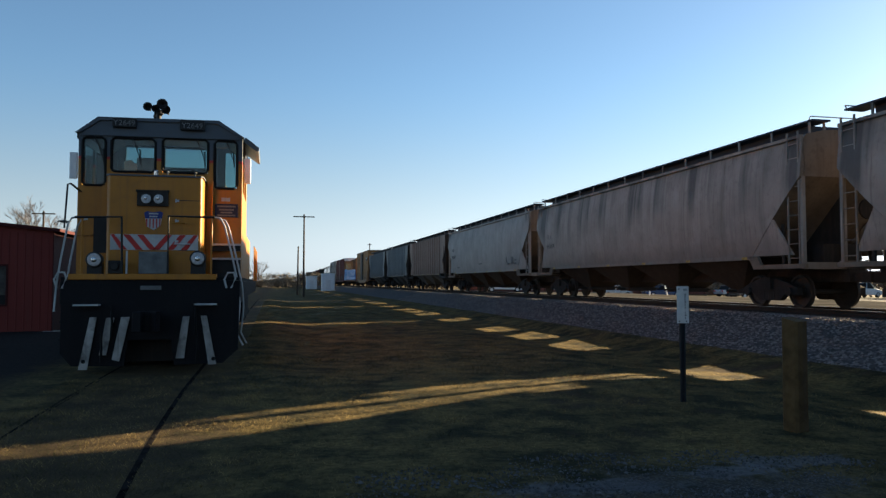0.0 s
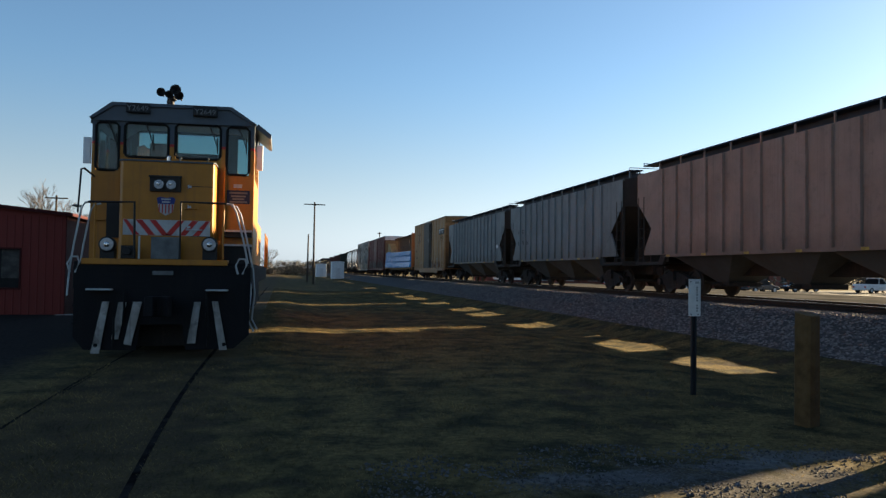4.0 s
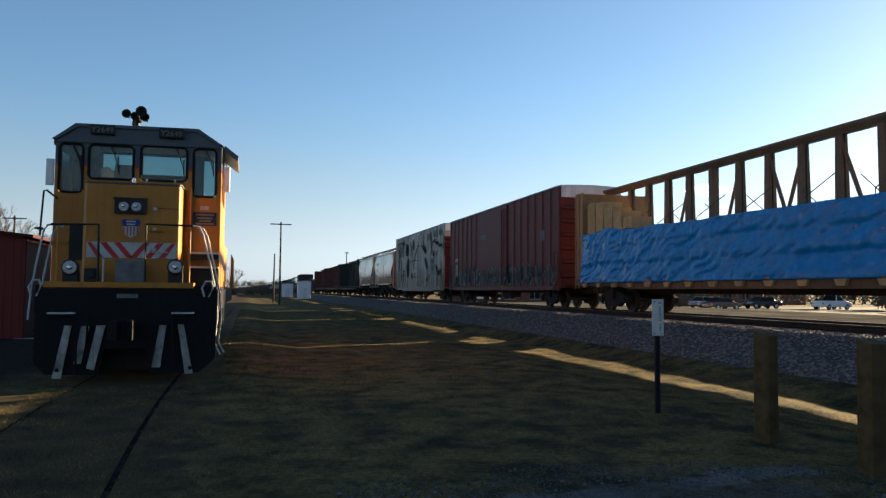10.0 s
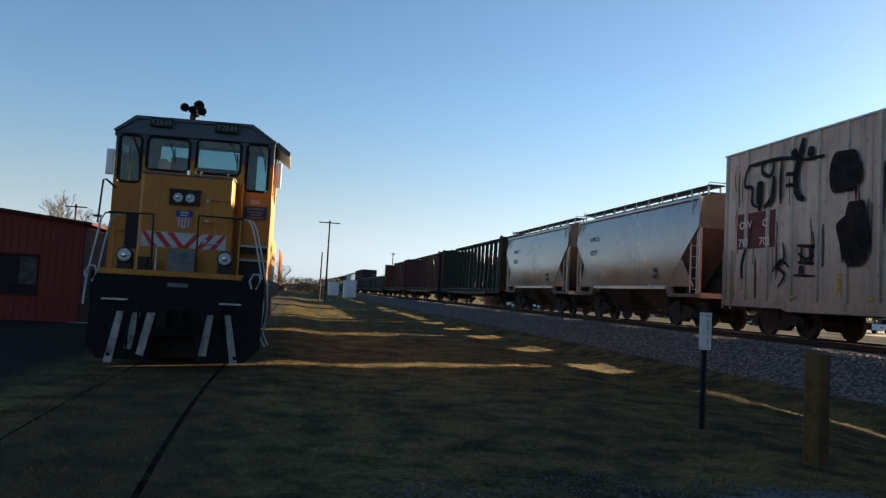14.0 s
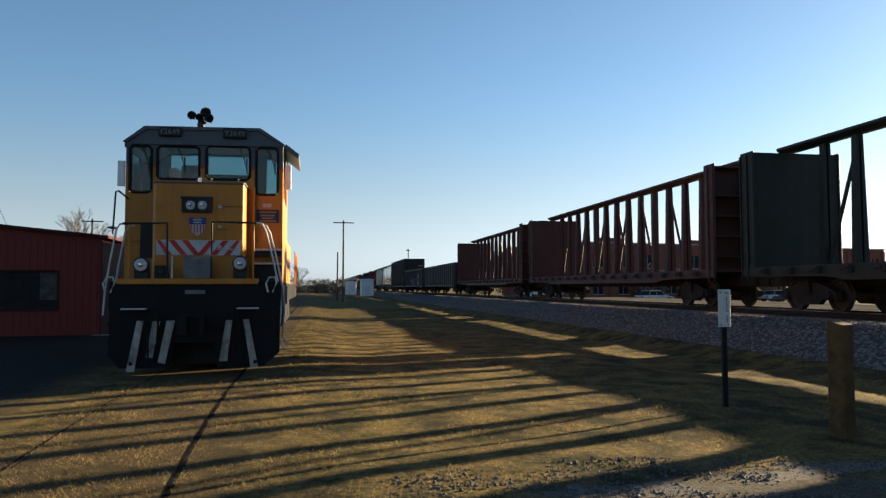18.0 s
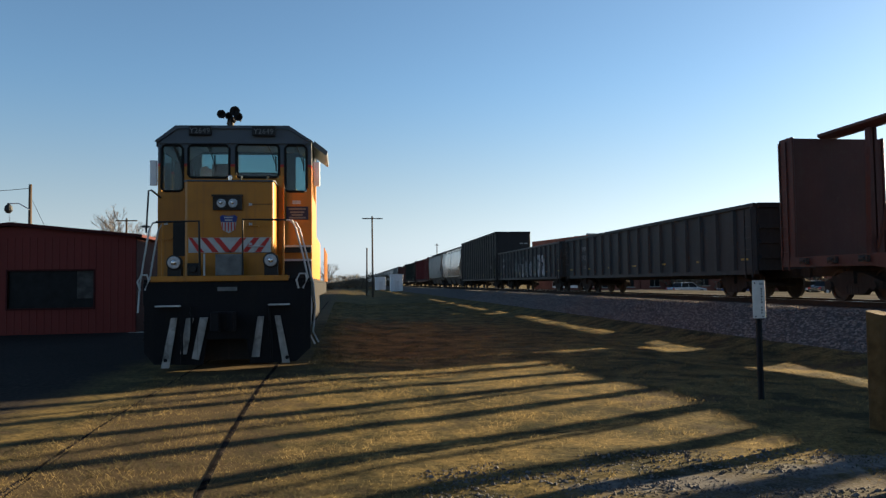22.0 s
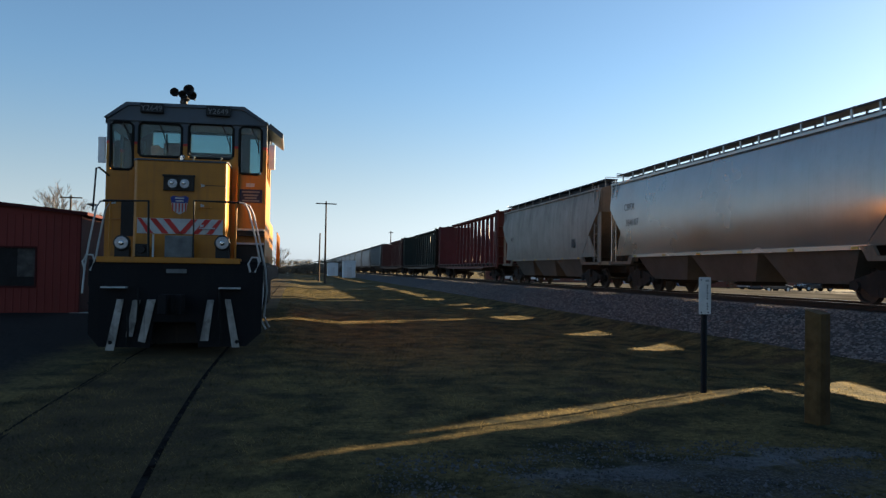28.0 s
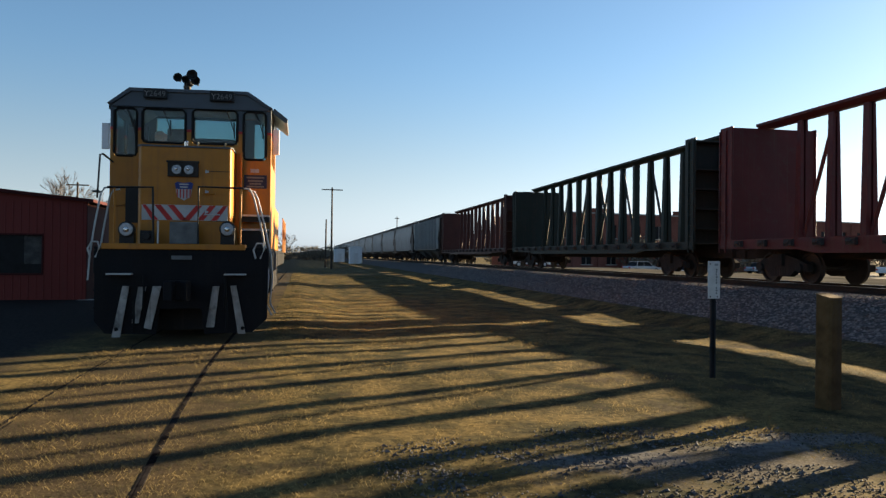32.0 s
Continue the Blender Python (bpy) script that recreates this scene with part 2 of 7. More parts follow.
def glass(name, tint=(0.75, 0.88, 0.88), rough=0.02):
    m, nt, bsdf, co = begin(name)
    nt.nodes.remove(bsdf)
    tr, gl = nt.nodes.new("ShaderNodeBsdfTransparent"), nt.nodes.new("ShaderNodeBsdfGlossy")
    tr.inputs[0].default_value = (*tint, 1)
    gl.inputs["Roughness"].default_value = rough
    mx, fr = nt.nodes.new("ShaderNodeMixShader"), nt.nodes.new("ShaderNodeFresnel")
    fr.inputs[0].default_value = 1.5
    nt.links.new(fr.outputs[0], mx.inputs[0])
    nt.links.new(tr.outputs[0], mx.inputs[1])
    nt.links.new(gl.outputs[0], mx.inputs[2])
    nt.links.new(mx.outputs[0], nt.nodes["Material Output"].inputs[0])
    return m


LOW_DIRT = (1.6, 2.4, 0.55, (0.07, 0.05, 0.038))
M_grey_hopper = paint("grey_hopper_paint", (0.265, 0.238, 0.215), soil=0.3, streak=0.45, low=LOW_DIRT, drips=0.8)
M_pale_hopper = paint("pale_grey_hopper_paint", (0.30, 0.277, 0.26), soil=0.2, streak=0.25, drips=0.15, low=(1.6, 2.2, 0.35, (0.1, 0.075, 0.055)))
M_beige_hopper = paint("grey_beige_hopper_paint", (0.24, 0.231, 0.213), soil=0.3, streak=0.4, drips=0.35, low=(1.6, 2.6, 0.5, (0.14, 0.115, 0.09)))
M_tan_hopper = paint("faded_tan_hopper_paint", (0.25, 0.165, 0.13), soil=0.3, streak=0.35, low=LOW_DIRT)
M_blue_grey_hopper = paint("blue_grey_hopper_paint", (0.145, 0.165, 0.172), soil=0.3, streak=0.45, low=LOW_DIRT)
# the tan lower band paints in a reflection of the bright low horizon
M_silver_hopper = paint("silver_hopper_paint", (0.36, 0.362, 0.366), rough=0.25, metal=0.68, soil=0.12, streak=0.16, tone=0.04, dirt=(0.16, 0.145, 0.13), low=(2.3, 3.0, 0.65, (0.315, 0.262, 0.23)), bump=0.0, bscale=0.25)
M_end_black = paint("near_black_hopper_end", (0.036, 0.032, 0.030), soil=0.4, streak=0.4, rough=0.85)
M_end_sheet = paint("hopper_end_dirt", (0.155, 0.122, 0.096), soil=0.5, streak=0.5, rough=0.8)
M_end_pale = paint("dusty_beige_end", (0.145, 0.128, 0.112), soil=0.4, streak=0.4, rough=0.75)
M_red_plain = paint("dark_red_end_paint", (0.07, 0.012, 0.012), soil=0.3, streak=0.2)
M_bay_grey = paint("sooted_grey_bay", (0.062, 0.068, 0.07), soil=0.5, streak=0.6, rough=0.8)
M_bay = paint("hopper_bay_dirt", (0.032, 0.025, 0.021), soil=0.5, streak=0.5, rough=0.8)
M_skirt = paint("dusty_brown_skirt", (0.088, 0.076, 0.066), soil=0.4, streak=0.4, rough=0.75)
M_under = paint("underframe_grime", (0.028, 0.024, 0.022), soil=0.5, rough=0.85)
M_wheel = paint("wheel_steel", (0.05, 0.042, 0.038), rough=0.6, metal=0.5)
M_walk = plain("dark_walkway_steel", (0.036, 0.046, 0.064), 0.6)
M_galv = plain("galvanised_walkway", (0.55, 0.56, 0.58), 0.45, 0.4)
M_yellow_box = paint("yellow_boxcar_paint", (0.36, 0.196, 0.085), soil=0.45, streak=0.7, scale=0.7, low=(0.9, 2.2, 0.55, (0.12, 0.06, 0.04)))
# yellow end colour, darker than the sides and near black towards the bottom
M_box_end = paint("yellow_end_darker_below", (0.23, 0.125, 0.055), soil=0.6, streak=0.7, rough=0.8, low=(1.2, 3.6, 0.9, (0.02, 0.016, 0.013)))
M_black_door = paint("black_door_paint", (0.009, 0.009, 0.011), soil=0.2, streak=0.25, dirt=(0.03, 0.028, 0.026), tone=0.2)
M_yellow_beam = paint("yellow_centerbeam_paint", (0.33, 0.165, 0.07), soil=0.4, streak=0.5)
# centerbeam yellow darkened for the shade on its backlit posts, with some dirt
M_beam_shaded = paint("shaded_yellow_posts", (0.15, 0.095, 0.06), soil=0.5, streak=0.5, rough=0.75)
M_red_box = paint("red_boxcar_paint", (0.098, 0.016, 0.017), soil=0.25, streak=0.45, dirt=(0.035, 0.012, 0.012), tone=0.18, low=(0.8, 1.9, 0.5, (0.06, 0.035, 0.03)))
M_spray_pale = plain("pale_grey_spray", (0.30, 0.32, 0.30), 0.75, tone=0.3)
M_spray_white = plain("weathered_white_spray", (0.66, 0.67, 0.68), 0.75, tone=0.35, scale=2.0)
M_spray_wash = plain("dusty_brown_wash", (0.19, 0.165, 0.15), 0.9, tone=0.4, scale=2.0)
M_spray_ochre = plain("ochre_spray", (0.32, 0.2, 0.05), 0.8, tone=0.35, scale=3.0)
M_spray_sea = plain("sea_green_spray", (0.10, 0.17, 0.155), 0.75, tone=0.3)
M_spray_maroon = plain("maroon_spray", (0.17, 0.07, 0.045), 0.75, tone=0.3)
M_white_box = paint("white_boxcar_paint", (0.40, 0.362, 0.315), soil=0.45, streak=0.6, tone=0.16, scale=0.6, low=(0.8, 3.4, 0.7, (0.10, 0.07, 0.045)))
M_spray_black = plain("black_spray_paint", (0.035, 0.035, 0.04), 0.7, tone=0.3)
M_spray_rust = plain("rusty_drip", (0.11, 0.06, 0.03), 0.8, tone=0.3)
M_spray_dust = plain("dusty_grey_spray", (0.15, 0.15, 0.15), 0.85, tone=0.35, scale=2.0)
M_spray_grey = plain("buffed_grey_patch", (0.18, 0.175, 0.165), 0.8, tone=0.3)
M_spray_teal = plain("pale_teal_spray", (0.17, 0.20, 0.19), 0.8)
M_white_roof = paint("white_roof_band", (0.6, 0.6, 0.6), soil=0.2)
M_galv_roof = plain("faded_roof_paint", (0.32, 0.28, 0.23), 0.6, 0.1, tone=0.2)
M_green_beam = paint("dark_green_centerbeam_paint", (0.008, 0.015, 0.013), soil=0.5, streak=0.5, dirt=(0.03, 0.02, 0.016))
M_brown_beam = paint("brown_centerbeam_paint", (0.052, 0.019, 0.017), soil=0.35, streak=0.3)
M_red_beam = paint("red_centerbeam_paint", (0.07, 0.012, 0.014), soil=0.45, streak=0.5)
M_black_gon = paint("black_gondola_paint", (0.0165, 0.0185, 0.0215), soil=0.4, streak=0.5, dirt=(0.034, 0.038, 0.045))
M_tall_gon = paint("black_chip_car_paint", (0.012, 0.012, 0.0135), soil=0.35, streak=0.5, dirt=(0.024, 0.021, 0.02))
M_letter_dark = plain("dark_lettering", (0.05, 0.055, 0.06), 0.7)
M_letter_white = plain("white_lettering", (0.6, 0.6, 0.58), 0.7)
M_letter_mid = plain("grey_figures", (0.27, 0.27, 0.27), 0.7)
M_lamp_face = plain("lamp_face", (0.30, 0.31, 0.33), 0.4, 0.8, tone=0.2, scale=30)
M_letter_faint = plain("faded_lettering", (0.16, 0.16, 0.16), 0.7)
M_reflector = plain("dusty_yellow_reflector", (0.36, 0.25, 0.05), 0.5, tone=0.3)
M_tarp = plain("blue_tarp", (0.002, 0.17, 0.43), 0.28, tone=0.12, scale=3.0, bump=0.6, bscale=5.0)
M_tarp.node_tree.nodes["Principled BSDF"].inputs["Specular IOR Level"].default_value = 0.22
M_wood = paint("lumber", (0.42, 0.27, 0.13), rough=0.8, soil=0.2, scale=3.0)

M_loco_yellow = paint("locomotive_yellow", (0.40, 0.154, 0.016), rough=0.42, soil=0.28, streak=0.3, tone=0.1, bump=0.05)
M_loco_grey = paint("locomotive_grey", (0.066, 0.081, 0.098), rough=0.5, soil=0.2, streak=0.1, tone=0.08, bump=0.05)
M_loco_black = paint("locomotive_black", (0.009, 0.009, 0.0105), rough=0.7, soil=0.4, dirt=(0.018, 0.015, 0.013))
M_loco_dark = plain("dark_fittings", (0.012, 0.012, 0.013), 0.5)
M_loco_white = paint("scuffed_white_paint", (0.46, 0.46, 0.45), rough=0.6, soil=0.55, streak=0.3, scale=2.5, tone=0.15)
M_pilot_white = paint("scraped_dirty_white", (0.34, 0.315, 0.285), rough=0.75, soil=0.9, streak=0.6, scale=3.5, tone=0.25, dirt=(0.03, 0.027, 0.025))
M_lamp_box = plain("sooted_lamp_box", (0.035, 0.03, 0.027), 0.6, tone=0.2)
M_loco_red = plain("red_stripe", (0.45, 0.03, 0.025), 0.5)
M_shield_blue = plain("navy_badge", (0.015, 0.03, 0.16), 0.4)
M_navy = plain("navy_plate", (0.02, 0.022, 0.05), 0.5)
M_steel = plain("bare_steel_plate", (0.14, 0.145, 0.145), 0.6, 0.2, tone=0.2)
M_winch = plain("rusty_winch_steel", (0.05, 0.043, 0.04), 0.7, 0.2, tone=0.3)
M_mirror_back = plain("pale_mirror_back", (0.74, 0.74, 0.74), 0.5)
M_rubber = plain("black_rubber", (0.01, 0.01, 0.01), 0.7)
M_glass = glass("window_glass", (0.62, 0.74, 0.75))
M_chrome = plain("lamp_reflector", (0.5, 0.5, 0.5), 0.2, 1.0, tone=0.02, bump=0)
M_rail = paint("rail_steel", (0.03, 0.022, 0.018), rough=0.9, soil=0.3)
# black for the old rails and for the painted shade of their grooves
M_old_rail = plain("buried_rail_and_groove_shade", (0.024, 0.021, 0.02), 0.95, tone=0.45, scale=6)
M_old_rail.node_tree.nodes["Principled BSDF"].inputs["Specular IOR Level"].default_value = 0.0
M_rail_top = plain("worn_rail_head", (0.35, 0.34, 0.33), 0.3, 1.0)
M_tie = paint("creosoted_tie", (0.05, 0.04, 0.033), rough=0.9, soil=0.3)
M_post = paint("weathered_timber", (0.10, 0.06, 0.025), rough=0.85, soil=0.6, streak=0.7, scale=5, tone=0.25, bump=0.4, bscale=25)
M_sign = plain("dull_white_sign_face", (0.56, 0.54, 0.51), 0.6, tone=0.12)
M_post_steel = plain("dark_sign_post", (0.026, 0.027, 0.03), 0.6, 0.3)
M_pole = paint("utility_pole_wood", (0.06, 0.045, 0.035), rough=0.9)
M_red_metal = paint("red_metal_siding", (0.15, 0.029, 0.024), rough=0.65, soil=0.1, streak=0.15, tone=0.06, scale=0.5)
M_red_trim_shade = plain("dark_red_trim_and_shaded_wall", (0.05, 0.010, 0.010), 0.7)
M_dark_pane = plain("dark_window_pane", (0.008, 0.009, 0.011), 0.45, tone=0.3, bump=0.02)
M_dark_pane.node_tree.nodes["Principled BSDF"].inputs["Specular IOR Level"].default_value = 0.12
M_pane_reflection = plain("painted_pane_reflection", (0.07, 0.065, 0.06), 0.8, tone=0.3)
M_asphalt = plain("pale_asphalt", (0.10, 0.094, 0.082), 0.95, tone=0.3, scale=0.3, bump=0.3, bscale=60)
M_asphalt.node_tree.nodes["Principled BSDF"].inputs["Specular IOR Level"].default_value = 0.0
M_lot = plain("worn_dark_asphalt", (0.055, 0.053, 0.05), 0.95, tone=0.3, scale=0.3, bump=0.3, bscale=60)
M_shed = plain("white_shed_metal", (0.62, 0.64, 0.66), 0.5)
M_concrete = plain("concrete", (0.3, 0.29, 0.27), 0.85)
M_bark = plain("bark", (0.05, 0.042, 0.035), 0.9)
M_twig = plain("winter_twigs", (0.11, 0.09, 0.078), 0.9)
M_leaf = plain("dull_winter_leaves", (0.14, 0.122, 0.095), 0.8, tone=0.25)


def ground_material():
    m, nt, bsdf, co = begin("winter_turf")
    sep = nt.nodes.new("ShaderNodeSeparateXYZ")
    nt.links.new(co, sep.inputs[0])
    x, y = sep.outputs[0], sep.outputs[1]
    n_big, n_mid, n_fine = noise_of(nt, co, 0.35, 5), noise_of(nt, co, 1.7, 6), noise_of(nt, co, 14.0, 6)
    straw = mix(nt, "MIX", ramp(nt, n_fine, 0.3, 0.7), (0.056, 0.042, 0.018), (0.19, 0.137, 0.055))
    green = mix(nt, "MIX", ramp(nt, n_fine, 0.3, 0.7), (0.016, 0.0165, 0.011), (0.043, 0.041, 0.022))
    turf = mix(nt, "MIX", ramp(nt, math_of(nt, "ADD", math_of(nt, "MULTIPLY", n_mid, 0.6), math_of(nt, "MULTIPLY", noise_of(nt, co, 0.55, 4), 0.4)), 0.42, 0.58), straw, green)
    soil = mix(nt, "MIX", ramp(nt, noise_of(nt, co, 45.0, 3), 0.35, 0.7), (0.03, 0.022, 0.014), (0.10, 0.072, 0.045))
    col = mix(nt, "MIX", ramp(nt, math_of(nt, "ADD", n_big, math_of(nt, "MULTIPLY", n_mid, 0.6)), 0.88, 1.0), turf, soil)
    # bare earth between and beside the sunken rails
    off = math_of(nt, "ABSOLUTE", math_of(nt, "ADD", x, 1.75))
    bare = math_of(nt, "ADD", off, math_of(nt, "MULTIPLY", noise_of(nt, co, 2.6, 5), 2.6))
    col = mix(nt, "MIX", ramp(nt, bare, 2.9, 2.0, 0.0, 0.75), col, soil)
    # pale trodden earth in two worn tongues by the stony patch
    for cx, cy, sx, sy in ((3.75, 5.5, 1.3, 3.2), (2.5, 5.25, 1.0, 3.4), (4.5, 5.75, 1.2, 3.4)):
        ex, ey = math_of(nt, "MULTIPLY", math_of(nt, "SUBTRACT", x, cx), sx), math_of(nt, "MULTIPLY", math_of(nt, "SUBTRACT", y, cy), sy)
        er = math_of(nt, "SQRT", math_of(nt, "ADD", math_of(nt, "MULTIPLY", ex, ex), math_of(nt, "MULTIPLY", ey, ey)))
        worn = ramp(nt, math_of(nt, "ADD", er, math_of(nt, "MULTIPLY", noise_of(nt, co, 3.1, 5), 1.9)), 1.75, 1.45, 0.0, 0.7)
        col = mix(nt, "MIX", worn, col, mix(nt, "MIX", ramp(nt, n_fine, 0.3, 0.7), (0.085, 0.084, 0.087), (0.165, 0.162, 0.165)))
    # grey stony patch before the camera, and the drive beyond the siding, coloured near black
    dx, dy = math_of(nt, "MULTIPLY", math_of(nt, "SUBTRACT", x, 3.4), 0.42), math_of(nt, "MULTIPLY", math_of(nt, "SUBTRACT", y, 5.0), 0.85)
    r = math_of(nt, "SQRT", math_of(nt, "ADD", math_of(nt, "MULTIPLY", dx, dx), math_of(nt, "MULTIPLY", dy, dy)))
    patch = ramp(nt, math_of(nt, "ADD", r, math_of(nt, "MULTIPLY", n_mid, 3.6)), 2.5, 1.9, 0.0, 0.7)
    stones = nt.nodes.new("ShaderNodeTexVoronoi")
    stones.inputs["Scale"].default_value = 40.0
    nt.links.new(co, stones.inputs["Vector"])
    grit = mix(nt, "MIX", ramp(nt, stones.outputs["Distance"], 0.0, 0.6), (0.135, 0.134, 0.145), (0.04, 0.039, 0.041))
    col = mix(nt, "MIX", patch, col, grit)
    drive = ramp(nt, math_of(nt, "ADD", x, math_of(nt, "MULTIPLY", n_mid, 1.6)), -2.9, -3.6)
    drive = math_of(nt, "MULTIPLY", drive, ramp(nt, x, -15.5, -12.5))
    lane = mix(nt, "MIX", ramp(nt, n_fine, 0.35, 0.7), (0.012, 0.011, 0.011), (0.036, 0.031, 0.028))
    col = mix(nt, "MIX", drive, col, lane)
    nt.links.new(col, bsdf.inputs["Base Color"])
    bsdf.inputs["Roughness"].default_value = 0.95
    bsdf.inputs["Specular IOR Level"].default_value = 0.03
    b = nt.nodes.new("ShaderNodeBump")
    b.inputs["Strength"].default_value, b.inputs["Distance"].default_value = 0.4, 0.02
    nt.links.new(n_fine, b.inputs["Height"])
    nt.links.new(b.outputs[0], bsdf.inputs["Normal"])
    return m


def random_material(name, lo, hi, rough, green=None):
    m, nt, bsdf, co = begin(name)
    g = nt.nodes.new("ShaderNodeNewGeometry")
    col = mix(nt, "MIX", g.outputs["Random Per Island"], lo, hi)
    if green:
        col = mix(nt, "MIX", ramp(nt, noise_of(nt, co, 1.7, 6), 0.40, 0.62), col, green)
    nt.links.new(col, bsdf.inputs["Base Color"])
    bsdf.inputs["Roughness"].default_value = rough
    bsdf.inputs["Specular IOR Level"].default_value = 0.2
    if green:
        # thin blades let the low sun through
        thin, both = nt.nodes.new("ShaderNodeBsdfTranslucent"), nt.nodes.new("ShaderNodeMixShader")
        nt.links.new(col, thin.inputs[0])
        both.inputs[0].default_value = 0.5
        nt.links.new(bsdf.outputs[0], both.inputs[1])
        nt.links.new(thin.outputs[0], both.inputs[2])
        nt.links.new(both.outputs[0], nt.nodes["Material Output"].inputs[0])
    return m


M_ground = ground_material()
M_stone = random_material("crushed_stone", (0.055, 0.047, 0.045), (0.22, 0.192, 0.18), 0.95)
M_grit = random_material("dull_grit", (0.04, 0.038, 0.04), (0.12, 0.118, 0.12), 0.95)
M_ballast = plain("ballast_bed", (0.085, 0.077, 0.075), 0.95, tone=0.35, scale=18, bump=1.0, bscale=20)
M_blade = random_material("dry_grass_blades", (0.085, 0.063, 0.027), (0.31, 0.232, 0.105), 0.85, (0.045, 0.044, 0.025))


def brick_material():
    m, nt, bsdf, co = begin("far_red_brick")
    col = mix(nt, "MIX", ramp(nt, noise_of(nt, co, 0.5, 6), 0.3, 0.7), (0.15, 0.055, 0.042), (0.24, 0.10, 0.075))
    b = nt.nodes.new("ShaderNodeTexBrick")
    b.inputs["Scale"].default_value = 4.0
    b.inputs["Color1"].default_value, b.inputs["Color2"].default_value, b.inputs["Mortar"].default_value = (0.8, 0.8, 0.8, 1), (1, 1, 1, 1), (0.6, 0.6, 0.6, 1)
    mp = nt.nodes.new("ShaderNodeMapping")
    mp.inputs["Rotation"].default_value = (radians(90), 0, 0)
    nt.links.new(co, mp.inputs[0])
    nt.links.new(mp.outputs[0], b.inputs["Vector"])
    finish(nt, bsdf, co, mix(nt, "MULTIPLY", 1.0, col, b.outputs["Color"]), 0.9, 0, 0.2, 30)
    return m


M_brick = brick_material()

# ---- ground, track bed, roads ----
TRACK_X, TRACK_SLOPE, RAIL_Z, SPEED = 14.9, 0.005776, 0.87, 11.976
TRACK_TURN = -math.degrees(math.atan(TRACK_SLOPE))
TRACK_POSE = pose(TRACK_X, 0, 0, 0, 0, TRACK_TURN)


def lie(x, y):
    """The height of the ground."""
    near = abs(x) < 40 and abs(y) < 60
    z = 0.05 * noise.noise((x * 0.25, y * 0.25, 0)) + 0.018 * noise.noise((x * 1.3, y * 1.3, 3)) if near else 0.0
    z *= max(0.0, min(1.0, (abs(x + 1.9) - 0.9) / 1.2)) if y < 40 else 1.0
    u = x - TRACK_SLOPE * y
    z -= 0.2 * min(max((y - 9) / 13, 0), 1) * min(max(x / 1.5, 0), 1) * min(max((9 - x) / 3, 0), 1)
    if u > 9.2:
        z = 0.0
    z += float(np.interp(u, [6.2, 8.2, 9.25, 10.2, 10.5, 10.9, 19.2, 24.0], [0.0, -0.20, -0.20, 0.045, 0.0, -0.3, -0.35, -0.3]))
    if near and 8 < u < 10.3:
        z += 0.03 * noise.noise((x * 2.5, y * 1.1, 9))
    return z


def make_ground():
    xs = [-3000, -900, -300, -120, -60, -40, -30, -22] + [-16 + 0.5 * i for i in range(44)] + [6 + 0.25 * i for i in range(26)] + [12.5 + 1.0 * i for i in range(9)] + [22, 24, 28, 36, 50, 70, 100, 160, 400, 1000, 3000]
    ys = [-1500, -300, -100, -30, -8] + [-2 + 0.5 * i for i in range(65)] + [32 + 2 * i for i in range(20)] + [80, 100, 140, 200, 400, 900, 2000, 4500]
    verts = [(x, y, lie(x, y)) for x in xs for y in ys]
    n = len(ys)
    faces = [(i * n + j, (i + 1) * n + j, (i + 1) * n + j + 1, i * n + j + 1) for i in range(len(xs) - 1) for j in range(n - 1)]
    me = bpy.data.meshes.new("ground")
    me.from_pydata(verts, [], faces)
    me.materials.append(M_ground)
    me.polygons.foreach_set("use_smooth", [True] * len(me.polygons))
    tagged(new("ground", me), "dry winter grass and dirt, tan with green", "ground", kind="structure")


make_ground()


def make_ballast():
    bm = bmesh.new()
    prism(bm, [(-5.4, -0.48), (-5.65, -0.32), (-2.15, 0.69), (-1.4, 0.70), (1.4, 0.70), (2.1, 0.66), (5.0, -0.38), (5.4, -0.55)], -320, 950)
    tagged(part("ballast_bank", bm, M_ballast, at=TRACK_POSE), "grey crushed-stone ballast bank under the main track", "ballast", kind="structure")


make_ballast()


def scatter_mesh(name, centres, sizes, shape, tris, material, turns):
    """Many small bodies as one mesh: each copy of shape turned about z, scaled and set down."""
    n, k = len(centres), len(shape)
    c, s = np.cos(turns)[:, None], np.sin(turns)[:, None]
    v = shape[None] * sizes[:, None, :]
    v = np.stack([v[..., 0] * c - v[..., 1] * s, v[..., 0] * s + v[..., 1] * c, v[..., 2]], -1) + centres[:, None, :]
    f = (np.asarray(tris)[None] + (np.arange(n) * k)[:, None, None]).reshape(-1, len(tris[0]))
    me = bpy.data.meshes.new(name)
    me.from_pydata(v.reshape(-1, 3).tolist(), [], f.tolist())
    me.materials.append(material)
    return me


OCTA = np.array([(1, 0, 0), (0.2, 0.9, 0.1), (-0.9, 0.2, -0.1), (-0.1, -1, 0.15), (0.15, 0.1, 0.8), (0, 0, -0.8)], float)
OCTA_F = [(0, 1, 4), (1, 2, 4), (2, 3, 4), (3, 0, 4), (1, 0, 5), (2, 1, 5), (3, 2, 5), (0, 3, 5)]


